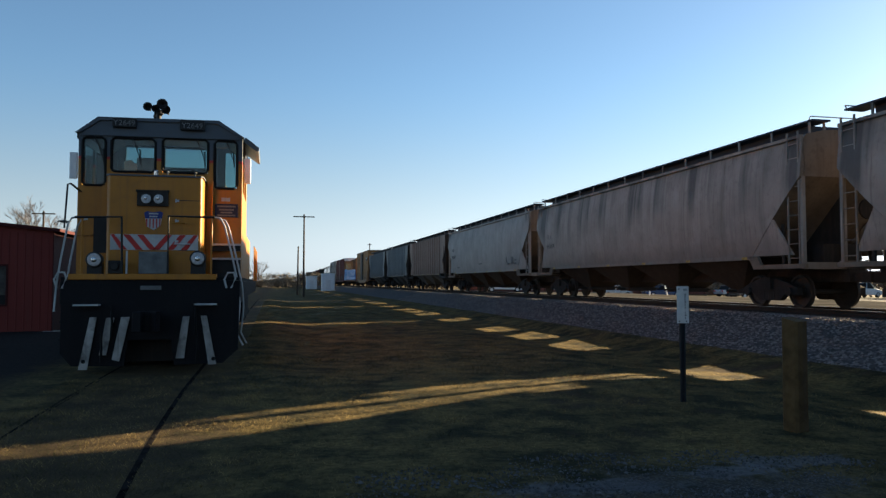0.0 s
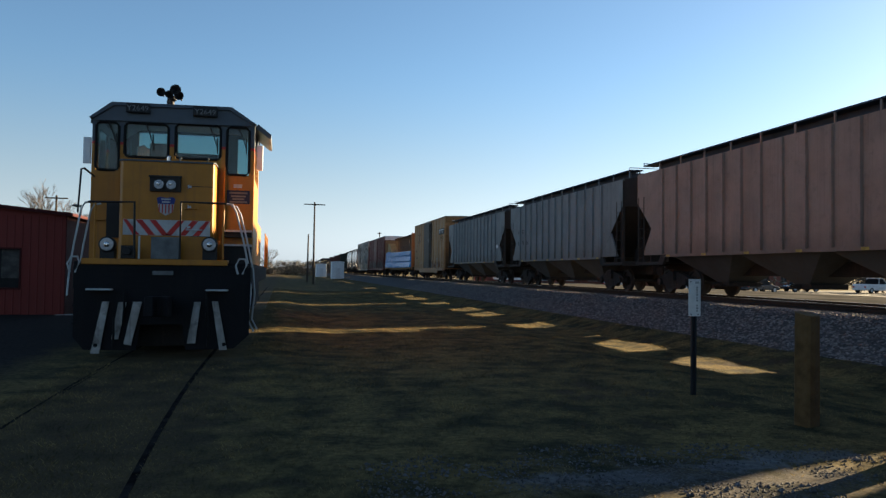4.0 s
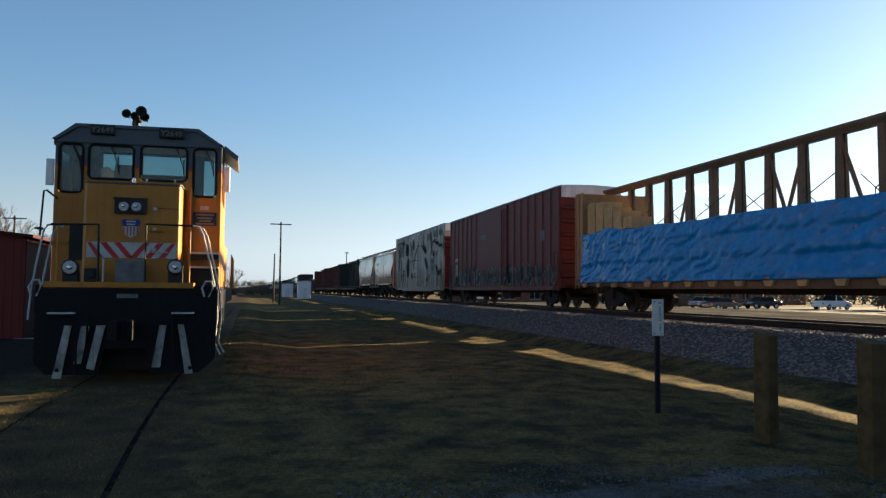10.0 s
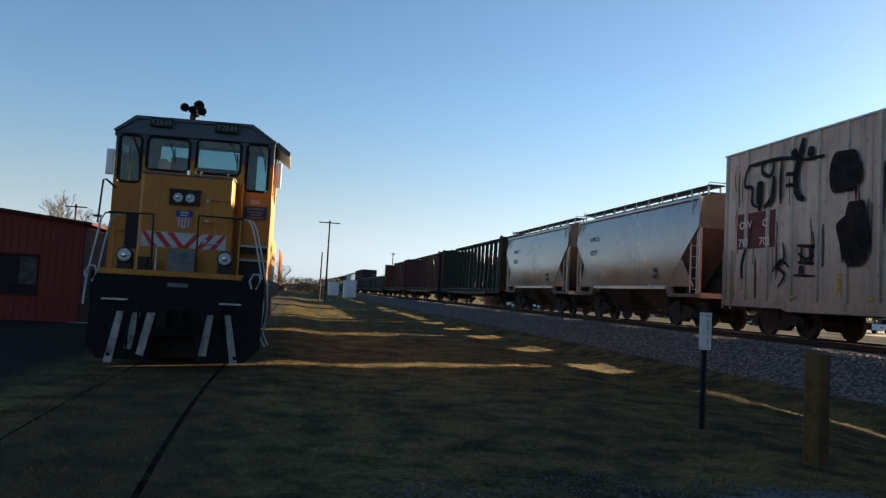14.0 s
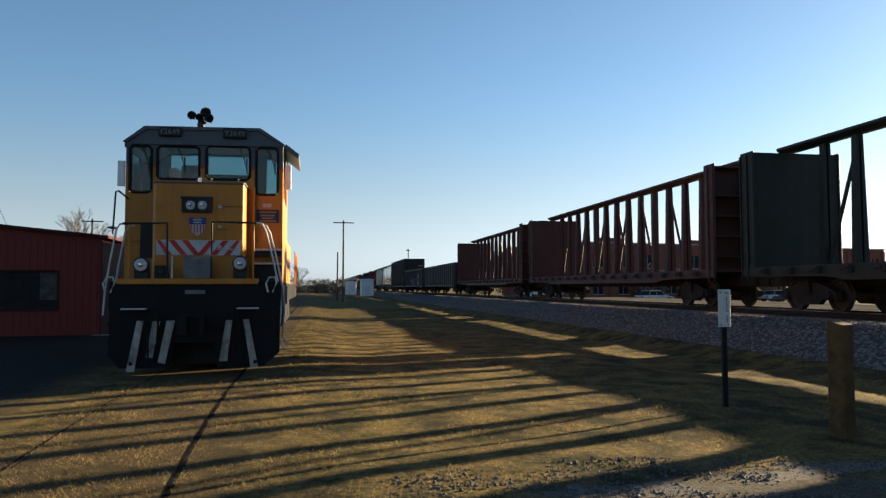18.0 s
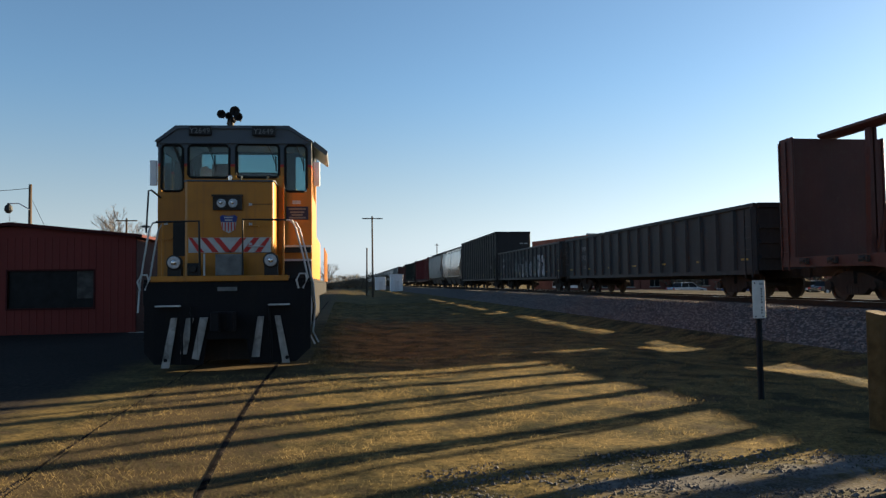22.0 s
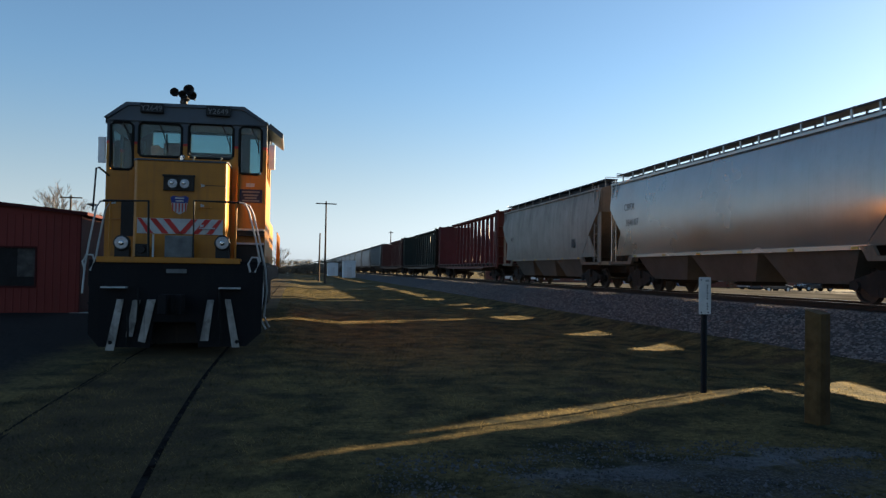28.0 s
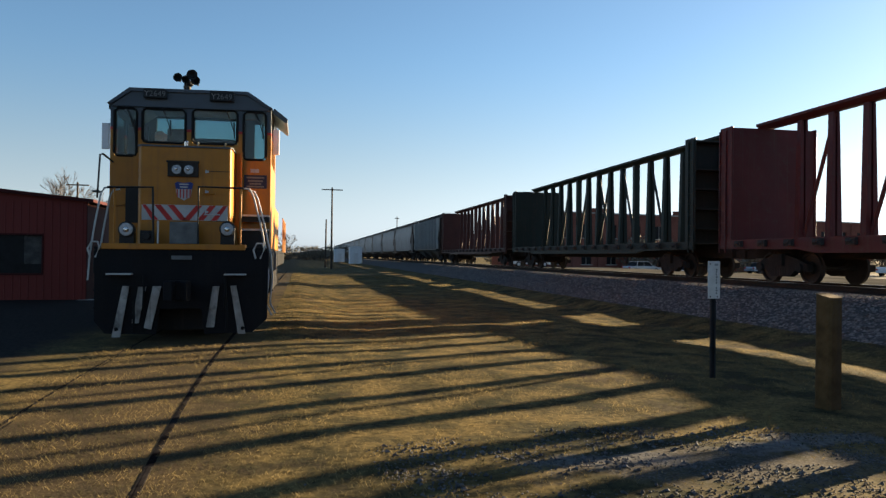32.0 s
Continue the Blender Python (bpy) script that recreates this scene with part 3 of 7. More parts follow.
def make_stones():
    rng = np.random.default_rng(4)
    n = 30000
    u = rng.random(n)
    y = 3 + 62 * u ** 1.5
    x = rng.uniform(-4.9, -1.3, n) - 0.25 * rng.random(n) ** 3
    z = np.interp(x, [-5.65, -2.15, -1.4, 0], [-0.32, 0.69, 0.70, 0.70])
    size = rng.uniform(0.025, 0.06, (n, 3)) * np.array([1.2, 1, 0.8])
    ob = new("ballast_stones", scatter_mesh("ballast_stones", np.stack([x, y, z], -1), size, OCTA, OCTA_F, M_stone, rng.uniform(0, 6.28, n)))
    ob.matrix_basis = TRACK_POSE
    tagged(ob, "loose grey crushed stones on the track bank", "gravel", kind="stuff")
    # stony patch in the turf
    n = 7500
    a, r = rng.uniform(0, 6.28, n), np.sqrt(rng.random(n))
    x, y = 3.0 + 3.0 * r * np.cos(a), 5.1 + 1.25 * r * np.sin(a)
    z = np.array([lie(p, q) for p, q in zip(x, y)])
    patchy = np.array([noise.noise((p * 1.6, q * 2.2, 5)) for p, q in zip(x, y)]) + 0.35 * rng.random(n) > 0.1
    x, y, z = x[patchy], y[patchy], z[patchy]
    n = len(x)
    size = rng.uniform(0.004, 0.014, (n, 3)) * np.where(rng.random(n) < 0.1, 2.2, 1.0)[:, None]
    ob = new("gravel_patch", scatter_mesh("gravel_patch", np.stack([x, y, z + 0.004], -1), size, OCTA, OCTA_F, M_grit, rng.uniform(0, 6.28, n)))
    tagged(ob, "scattered grey gravel in thin turf", "gravel", kind="stuff")


make_stones()


def siding_x(y):
    return -2.01 + (0.0036 * (13 - y) ** 2 if y < 13 else 0.0)


def make_grass():
    rng = np.random.default_rng(9)
    n = 400000
    u = rng.random(n)
    y = np.where(rng.random(n) < 0.06, rng.uniform(-5, 2.6, n), 2.6 + 60 * u ** 2.2)
    x = rng.uniform(-1, 1, n)
    x = np.where(x < 0, x * (3.2 + 0.0 * y), x * 10.3)
    thin = np.array([noise.noise((p * 1.6, q * 2.2, 5)) for p, q in zip(x, y)])
    keep = (rng.random(n) < np.where(x < 0, 0.45, 1.0)) & (np.hypot((x - 3.3) * 0.4, (y - 5.0) * 0.8) > 0.55 + 0.9 * thin + 0.5 * rng.random(n))
    sx = np.array([siding_x(v) for v in y])
    keep &= ((np.abs(x - sx - 0.735) > 0.03)) & ~((y > 13) & (np.abs(x - sx) < 1.35))
    x, y = x[keep], y[keep]
    n = len(x)
    z = np.array([lie(p, q) for p, q in zip(x, y)])
    big = 0.55 + y / 26
    patch = np.array([0.45 + 0.7 * noise.noise((p * 0.8, q * 0.8, 7)) + 0.35 * noise.noise((p * 3.5, q * 3.5, 2)) for p, q in zip(x, y)])
    h = rng.uniform(0.011, 0.034, n) * np.clip(0.7 + patch, 0.4, 1.8) * np.clip(big, 0.8, 1.15)
    h = np.where(x - TRACK_SLOPE * y > 7.6, h * 0.8, h)
    size = np.stack([0.0085 * big * rng.uniform(0.6, 1.4, n), h, h], -1)
    blade = np.array([(-0.5, 0, -0.1), (0.5, 0, -0.1), (0.05, 0.55, 0.6), (0.0, 1.1, 0.95)])
    ob = new("grass", scatter_mesh("grass", np.stack([x, y, z], -1), size, blade, [(0, 1, 2), (2, 3, 0)], M_blade, rng.uniform(0, 6.28, n)))
    tagged(ob, "short dry tan and green grass blades", "grass", kind="stuff")


make_grass()

RAIL_OUTLINE = [(-0.07, 0), (0.07, 0), (0.07, 0.012), (0.012, 0.03), (0.01, 0.12), (0.036, 0.13), (0.036, 0.165), (0.03, 0.172), (-0.03, 0.172), (-0.036, 0.165), (-0.036, 0.13), (-0.01, 0.12), (-0.012, 0.03), (-0.07, 0.012)]


def make_main_track():
    track = thing("railway_track", "main-line track with rusty rails on wooden ties in ballast", "railway track", TRACK_POSE, kind="structure")
    for s in (-1, 1):
        bm = bmesh.new()
        prism(bm, [(s * 0.7535 + p, 0.698 + q) for p, q in RAIL_OUTLINE], -320, 950)
        rail = part("rail", bm, M_rail, track)
        bm = bmesh.new()
        box(bm, s * 0.7535 - 0.028, s * 0.7535 + 0.028, -320, 950, 0.8705, 0.8735)
        part("rail_head", bm, M_rail_top, rail)
    bm = bmesh.new()
    box(bm, -1.3, 1.3, -0.115, 0.115, 0.57, 0.712)
    tie = mesh_of("tie", bm, M_tie, 0.012)
    rng = random.Random(3)
    for i in range(110):
        part("tie", tie, M_tie, track, at=pose(rng.uniform(-0.03, 0.03), 2 + 0.52 * i, rng.uniform(-0.012, 0.006), 0, 0, rng.uniform(-1, 1)))


make_main_track()


def make_siding():
    track = thing("siding_track", "old siding rails sunk nearly flush in the grass", "railway track", kind="structure")
    ys = [-9.5 + 0.5 * i for i in range(47)] + [14, 20, 40, 70]
    for s in (-1, 1):
        bm = bmesh.new()
        rings = []
        for y in ys:
            cx = siding_x(y) + s * 0.7535
            rings.append([bm.verts.new((cx + p * 0.55, y, q - (0.166 if s > 0 else 0.169))) for p, q in RAIL_OUTLINE])
        for a, b in zip(rings, rings[1:]):
            for i in range(len(a)):
                bm.faces.new((a[i], a[(i + 1) % len(a)], b[(i + 1) % len(a)], b[i]))
        part("rail", bm, M_old_rail, track)
        # flat black strip paints in the shade of a groove; the ground is uncut
        bm = bmesh.new()
        rings = []
        for y in ys:
            cx, dip = siding_x(y) + s * 0.715, 0.0 if s > 0 else -0.004
            rings.append([bm.verts.new((cx + p, y, q)) for p, q in ((0.0, 0.004 + dip), (0.026, 0.004 + dip), (0.026, -0.06), (0.0, -0.06))])
        for a, b in zip(rings, rings[1:]):
            for i in range(4):
                bm.faces.new((a[i], a[(i + 1) % 4], b[(i + 1) % 4], b[i]))
        part("flangeway_shade", bm, M_old_rail, track)


make_siding()


def flat_strip(name, label, category, outline, z, material, depth=0.1):
    bm = bmesh.new()
    prism(bm, outline, z - depth, z, "z")
    tagged(part(name, bm, material), label, category, kind="structure")


flat_strip("road", "pale asphalt road beyond the main track", "road", [(26, -200), (38, -200), (38, 89), (30.5, 91), (31, 400), (26.5, 400)], 0.34, M_asphalt, 0.8)
flat_strip("parking_lot", "pale asphalt parking lot", "pavement", [(44, 15), (120, 15), (120, 88), (44, 84)], -0.28, M_lot)

# ---- locomotive ----
LOCO = thing("locomotive", "yellow and grey diesel switcher locomotive parked on the siding", "locomotive", pose(-2.07, 13.6, 0.04))


def make_locomotive():
    lo = LOCO
    yel, gry, blk, wht = M_loco_yellow, M_loco_grey, M_loco_black, M_loco_white
    # frame and pilot
    bm = bmesh.new()
    box(bm, -1.47, 1.50, 0.02, 3.9, 1.16, 1.58)
    box(bm, -1.40, 1.38, 3.9, 18.0, 1.16, 1.58)
    part("frame", bm, blk, lo, bevel=0.02)
    bm = bmesh.new()
    prism(bm, [(-1.44, 1.58), (-1.44, 0.34), (-1.26, 0.12), (-0.42, 0.10), (-0.36, 0.55), (0.34, 0.55), (0.40, 0.10), (1.22, 0.12), (1.48, 0.36), (1.50, 1.58)], 0.0, 0.06)
    part("pilot", bm, blk, lo)
    bm = bmesh.new()
    box(bm, -1.33, 1.09, -0.035, 0.3, 1.595, 1.695)
    part("front_sill", bm, yel, lo, bevel=0.008)
    # added dark plate that hides the sunlit ground behind the pilot
    bm = bmesh.new()
    box(bm, -1.2, 1.2, 0.5, 0.56, 0.13, 1.16)
    part("light_blocking_plate", bm, M_under, lo)
    bm = bmesh.new()
    box(bm, -1.45, 1.48, 0.0, 3.9, 1.582, 1.64)
    box(bm, -1.38, 1.37, 3.9, 18.0, 1.582, 1.64)
    part("deck", bm, blk, lo)
    # white stripes on the pilot, slanting outwards
    for pts in ([(-0.97, 0.95), (-0.86, 0.95), (-1.0, 0.06), (-1.14, 0.06)], [(-0.71, 0.94), (-0.58, 0.94), (-0.70, 0.3), (-0.81, 0.3)],
                [(-0.47, 0.95), (-0.33, 0.95), (-0.49, 0.19), (-0.61, 0.22)], [(0.54, 0.95), (0.65, 0.95), (0.57, 0.22), (0.43, 0.22)],
                [(0.84, 0.96), (0.94, 0.96), (1.11, 0.1), (0.98, 0.1)]):
        bm = bmesh.new()
        prism(bm, pts, -0.05, -0.02)
        part("pilot_stripe", bm, M_pilot_white, lo, "scuffed white painted bar")
    for x in (-1.04, 1.04):
        bm = bmesh.new()
        turned(bm, [(-0.055, 0.035), (-0.048, 0.035)], "y", 10, (x * 1.02, 0, 0.2))
        part("bolt_hole", bm, M_rubber, lo)
    for x0, x1 in ((-1.21, -0.81), (0.74, 1.11)):
        bm = bmesh.new()
        box(bm, x0, x1, -0.20, 0.0, 1.15, 1.175)
        part("pilot_step", bm, wht, lo, "white-edged step")
    for i, (x, z) in enumerate(((-0.62, 0.95), (-0.78, 0.5), (0.75, 0.92), (0.78, 0.5))):
        bm = bmesh.new()
        tube(bm, [(x, -0.08, z + 0.2), (x + 0.02, -0.12, z - 0.1), (x, -0.08, z - 0.35)], 0.022)
        part("air_hose", bm, M_rubber, lo)
    # coupler
    bm = bmesh.new()
    box(bm, -0.14, 0.14, -0.35, 0.2, 0.78, 1.02)
    prism(bm, [(-0.2, -0.62), (-0.05, -0.66), (-0.02, -0.5), (0.06, -0.5), (0.18, -0.64), (0.22, -0.4), (0.14, -0.3), (-0.16, -0.3)], 0.72, 1.06, "z")
    part("coupler", bm, blk, lo, bevel=0.015)
    bm = bmesh.new()
    box(bm, -0.17, 0.17, -0.03, 0.02, 1.42, 1.49)
    part("frame_plate", bm, M_steel, lo)
    # short nose with chamfered corners
    bm = bmesh.new()
    prism(bm, [(-0.83, 1.1), (-0.83, 0.42), (-0.77, 0.35), (0.77, 0.35), (0.80, 0.39), (0.80, 1.1)], 1.64, 3.46, "z")
    part("nose", bm, yel, lo, bevel=0.012)
    bm = bmesh.new()
    prism(bm, [(-0.85, 1.1), (-0.85, 0.41), (-0.78, 0.34), (0.78, 0.34), (0.82, 0.38), (0.82, 1.1)], 3.462, 3.49, "z")
    part("nose_cap", bm, gry, lo)
    bm = bmesh.new()
    box(bm, 0.915, 0.945, 0.93, 1.098, 2.3, 3.5)
    part("door_jamb", bm, yel, lo, bevel=0.006)
    for x in (0.18, 0.66):
        bm = bmesh.new()
        tube(bm, [(x, 0.42, 3.48), (x, 0.42, 3.53), (x + 0.03, 0.40, 3.56)], 0.018, 6)
        part("lifting_eye", bm, M_steel, lo)
    for z in (2.27, 2.64, 3.01):
        bm = bmesh.new()
        box(bm, 0.355, 0.40, 0.33, 0.352, z, z + 0.04)
        turned(bm, [(z - 0.01, 0.012), (z + 0.05, 0.012)], "z", 6, (0.35, 0.33, 0))
        part("hinge", bm, M_loco_white, lo)
    for z in (2.12, 3.03):
        bm = bmesh.new()
        box(bm, 0.40, 0.77, 0.3465, 0.3495, z, z + 0.012)
        part("door_seam", bm, M_loco_dark, lo)
    bm = bmesh.new()
    tube(bm, [(0.30, 0.33, 2.62), (0.30, 0.30, 2.62), (0.52, 0.30, 2.62), (0.52, 0.33, 2.62)], 0.012)
    part("grab_bar", bm, yel, lo)
    bm = bmesh.new()
    tube(bm, [(0.33, 0.33, 2.24), (0.33, 0.29, 2.24), (0.60, 0.29, 2.24), (0.60, 0.33, 2.24)], 0.012)
    part("grab_bar", bm, M_loco_white, lo)
    bm = bmesh.new()
    turned(bm, [(3.50, 0.04), (3.58, 0.045), (3.60, 0.03)], "z", 10, (-0.02, 0.5, 0))
    part("marker_lamp", bm, M_chrome, lo)
    # headlights in their box
    bm = bmesh.new()
    box(bm, -0.31, 0.22, 0.29, 0.36, 2.92, 3.19)
    box(bm, -0.33, 0.24, 0.28, 0.30, 3.17, 3.21)
    lamp_box = part("headlight_box", bm, M_lamp_box, lo, bevel=0.008)
    for x in (-0.15, 0.06):
        bm = bmesh.new()
        turned(bm, [(0.262, 0.092), (0.27, 0.098), (0.29, 0.098)], "y", 20, (x, 0, 3.045))
        rim = part("headlight", bm, M_loco_dark, lo)
        bm = bmesh.new()
        turned(bm, [(0.2595, 0.07), (0.2615, 0.083)], "y", 20, (x, 0, 3.045))
        part("lens", bm, M_lamp_face, rim, "grey lamp face")
        bm = bmesh.new()
        turned(bm, [(0.235, 0.012), (0.243, 0.03), (0.259, 0.034)], "y", 12, (x - 0.01, 0, 3.06))
        part("bulb", bm, M_chrome, rim)
    # ditch lights on the deck
    for x, z in ((-0.93, 1.94), (0.77, 1.97)):
        bm = bmesh.new()
        turned(bm, [(-0.02, 0.125), (0.0, 0.14), (0.14, 0.13), (0.2, 0.07)], "y", 22, (x, 0, z))
        box(bm, x - 0.12, x + 0.12, 0.02, 0.2, 1.695, z - 0.06)
        ditch = part("ditch_light", bm, M_loco_dark, lo)
        bm = bmesh.new()
        turned(bm, [(-0.0245, 0.1), (-0.0215, 0.112)], "y", 22, (x, 0, z))
        part("lens", bm, M_lamp_face, ditch)
        bm = bmesh.new()
        turned(bm, [(-0.05, 0.015), (-0.04, 0.045), (-0.025, 0.05)], "y", 12, (x, 0, z))
        part("bulb", bm, M_chrome, ditch)
    bm = bmesh.new()
    box(bm, -0.72, -0.50, 0.06, 0.2, 1.70, 1.93)
    turned(bm, [(0.02, 0.07), (0.06, 0.08)], "y", 14, (-0.61, 0, 1.83))
    part("jumper_socket", bm, M_loco_dark, lo, bevel=0.01)
    bm = bmesh.new()
    box(bm, -0.22, 0.26, 0.04, 0.08, 1.70, 2.09)
    part("drop_plate", bm, M_steel, lo, "scuffed grey-green steel drop plate", bevel=0.006)
    # warning chevrons
    bm = bmesh.new()
    box(bm, -0.75, 0.74, 0.338, 0.349, 2.13, 2.41)
    panel = part("stripe_panel", bm, wht, lo, "white panel with red chevron stripes")
    for c in (-0.62, -0.36, -0.13, 0.12, 0.36, 0.60):
        s = 1 if c < 0 else -1
        pts = [(c - s * 0.12 - 0.055, 2.405), (c - s * 0.12 + 0.055, 2.405), (c + s * 0.10 + 0.055, 2.135), (c + s * 0.10 - 0.055, 2.135)]
        bm = bmesh.new()
        prism(bm, [(min(max(p, -0.745), 0.735), q) for p, q in pts], 0.333, 0.3365)
        part("stripe", bm, M_loco_red, panel)
    # shield badge in blue, white and red
    bm = bmesh.new()
    prism(bm, [(-0.17, 2.70), (-0.15, 2.56), (-0.03, 2.49), (0.09, 2.56), (0.11, 2.70)], 0.338, 0.348)
    badge = part("shield_badge", bm, wht, lo, "blue, white and red shield")
    bm = bmesh.new()
    prism(bm, [(-0.17, 2.70), (0.11, 2.70), (0.13, 2.80), (0.08, 2.83), (-0.03, 2.81), (-0.14, 2.83), (-0.19, 2.80)], 0.335, 0.346)
    part("badge_top", bm, M_shield_blue, badge)
    for i in range(5):
        x = -0.145 + 0.056 * i
        bm = bmesh.new()
        prism(bm, [(x - 0.011, 2.695), (x + 0.011, 2.695), (x + 0.009, 2.55 - 0.02 * (i in (1, 2, 3))), (x - 0.009, 2.55 - 0.02 * (i in (1, 2, 3)))], 0.333, 0.3365)
        part("badge_stripe", bm, M_loco_red, badge)
    for z, w in ((2.785, 0.16), (2.735, 0.14)):
        bm = bmesh.new()
        box(bm, -0.03 - w / 2, -0.03 + w / 2, 0.331, 0.334, z - 0.012, z + 0.012)
        part("badge_lettering", bm, wht, badge)
    # cab
    W = [(-1.41, -1.01, 3.37, 4.27), (-0.91, -0.13, 3.64, 4.28), (0.0, 0.83, 3.65, 4.31), (0.95, 1.37, 3.37, 4.30)]
    rear = [(-1.12, -0.45, 4.13, 4.55), (-0.30, 0.62, 4.13, 4.55), (1.0, 1.36, 3.6, 4.50)]
    side = [(1.45, 2.15, 3.35, 4.2), (2.3, 3.3, 3.35, 4.2)]
    for x0, x1 in ((-1.48, -1.41), (-1.01, -0.91), (-0.13, 0.0), (0.83, 0.95), (1.37, 1.47)):
        bm = bmesh.new()
        box(bm, x0, x1, 1.1, 1.16, 3.86, 3.91)
        part("cab_stripe", bm, M_loco_red, lo)
    for x0 in (-1.48, 1.42):
        for y0, y1 in ((1.16, 1.45), (2.15, 2.3), (3.3, 3.7)):
            bm = bmesh.new()
            box(bm, x0, x0 + 0.05, y0, y1, 3.86, 3.91)
            part("cab_stripe", bm, M_loco_red, lo)
    for z0, z1, m, nm in ((1.64, 3.86, yel, "cab_wall"), (3.91, 4.42, gry, "cab_upper_wall")):
        for x0 in (None, -1.48, 1.42):
            bm = bmesh.new()
            if x0 is None:
                holed(bm, -1.48, 1.47, z0, z1, 1.1, 1.16, W)
            else:
                holed(bm, 1.16, 3.7, z0, z1, x0, x0 + 0.05, side, "x")
            part(nm, bm, m, lo)
    bm = bmesh.new()
    holed(bm, -1.43, 1.42, 1.64, 4.6, 3.62, 3.7, rear)
    part("cab_rear_wall", bm, blk, lo)
    bm = bmesh.new()
    prism(bm, [(-1.53, 4.34), (-1.14, 4.65), (1.03, 4.68), (1.50, 4.37), (1.42, 4.37), (1.0, 4.62), (-1.10, 4.59), (-1.45, 4.34)], 1.02, 3.85)
    part("cab_roof", bm, gry, lo, "dark grey bevelled roof")
    bm = bmesh.new()
    prism(bm, [(-1.45, 4.30), (1.44, 4.33), (1.40, 4.38), (1.0, 4.61), (-1.10, 4.585), (-1.42, 4.34)], 1.06, 1.10)
    part("roof_fascia", bm, gry, lo)
    bm = bmesh.new()
    box(bm, -1.43, 1.42, 1.16, 3.62, 1.645, 1.75)
    part("cab_floor", bm, blk, lo)
    for x0, x1, z0, z1 in W:
        bm = bmesh.new()
        tube_pts = [(x0 + 0.06, z0), (x1 - 0.06, z0), (x1, z0 + 0.06), (x1, z1 - 0.06), (x1 - 0.06, z1), (x0 + 0.06, z1), (x0, z1 - 0.06), (x0, z0 + 0.06), (x0 + 0.06, z0)]
        tube(bm, [(p, 1.095, q) for p, q in tube_pts], 0.026, 6)
        frame_part = part("window_gasket", bm, M_rubber, lo)
        bm = bmesh.new()
        box(bm, x0, x1, 1.125, 1.131, z0, z1)
        pane = part("pane", bm, M_glass, frame_part)
        pane.visible_shadow = False
    for x0, x1, z0, z1 in rear:
        bm = bmesh.new()
        box(bm, x0, x1, 3.655, 3.661, z0, z1)
        pane = part("rear_pane", bm, M_glass, lo)
        pane.visible_shadow = False
    for y0, y1, z0, z1 in side:
        for x in (-1.455, 1.445):
            bm = bmesh.new()
            box(bm, x - 0.003, x + 0.003, y0, y1, z0, z1)
            pane = part("side_pane", bm, M_glass, lo)
            pane.visible_shadow = False
    # things seen inside the cab
    bm = bmesh.new()
    box(bm, -0.60, -0.26, 1.9, 2.3, 1.75, 4.05)
    part("control_stand", bm, M_steel, lo, "grey control stand", bevel=0.02)
    bm = bmesh.new()
    prism(bm, [(-0.86, 3.4), (-0.86, 3.98), (-0.72, 4.02), (-0.68, 3.96), (-0.56, 3.94), (-0.54, 3.4)], 2.0, 2.3)
    part("paper_box", bm, M_sign, lo, "pale box behind the window", bevel=0.015)
    bm = bmesh.new()
    box(bm, -1.40, -1.02, 2.2, 2.3, 3.2, 4.1)
    part("door_frame", bm, M_loco_dark, lo)
    bm = bmesh.new()
    box(bm, 0.0, 0.83, 1.2, 1.5, 3.45, 3.70)
    part("desk", bm, M_loco_dark, lo, bevel=0.02)
    bm = bmesh.new()
    box(bm, 0.5, 0.95, 2.3, 2.8, 2.4, 2.55)
    box(bm, 0.5, 0.95, 2.75, 2.85, 2.4, 3.5)
    part("crew_seat", bm, M_loco_dark, lo, bevel=0.03)
    for x, z in ((-0.55, 4.27), (0.62, 4.27), (-1.2, 4.26), (1.16, 4.28)):
        bm = bmesh.new()
        tube(bm, [(x, 1.05, z + 0.03), (x + 0.08, 1.04, z - 0.15), (x + 0.15, 1.07, z - 0.38)], 0.011)
        tube(bm, [(x + 0.15, 1.07, z - 0.2), (x + 0.16, 1.07, z - 0.5)], 0.014)
        part("wiper", bm, M_loco_dark, lo)
    # number boards
    for x0, x1, z0, z1 in ((-0.88, -0.46, 4.46, 4.64), (0.32, 0.77, 4.46, 4.66)):
        bm = bmesh.new()
        box(bm, x0, x1, 0.97, 1.06, z0, z1)
        board = part("number_board", bm, M_loco_dark, lo, "black number board with pale figures", bevel=0.012)
        part("figures", words("Y2649", 0.15, M_letter_faint), M_letter_faint, board, at=pose((x0 + x1) / 2, 0.966, z0 + 0.035, 90))
    # mirrors, sun visor, horns
    for x0, x1 in ((-1.67, -1.53), (1.50, 1.63)):
        bm = bmesh.new()
        box(bm, x0, x1, 1.25, 1.29, 3.5, 4.0)
        part("wind_deflector", bm, M_mirror_back, lo, "pale wing mirror", bevel=0.01)
        for z in (3.6, 3.9):
            bm = bmesh.new()
            tube(bm, [((x0 + x1) / 2, 1.28, z), (1.45 if x0 > 0 else -1.45, 1.3, z)], 0.012)
            part("mirror_bracket", bm, M_loco_dark, lo)
    bm = bmesh.new()
    prism(bm, [(1.47, 4.36), (1.52, 4.44), (1.78, 4.24), (1.77, 4.15), (1.72, 4.17)], 1.35, 2.9)
    part("sun_visor", bm, gry, lo)
    bm = bmesh.new()
    prism(bm, [(-1.56, 4.40), (-1.48, 4.42), (-1.48, 4.30), (-1.56, 4.28)], 1.3, 2.9)
    part("rain_gutter", bm, M_loco_dark, lo)
    bm = bmesh.new()
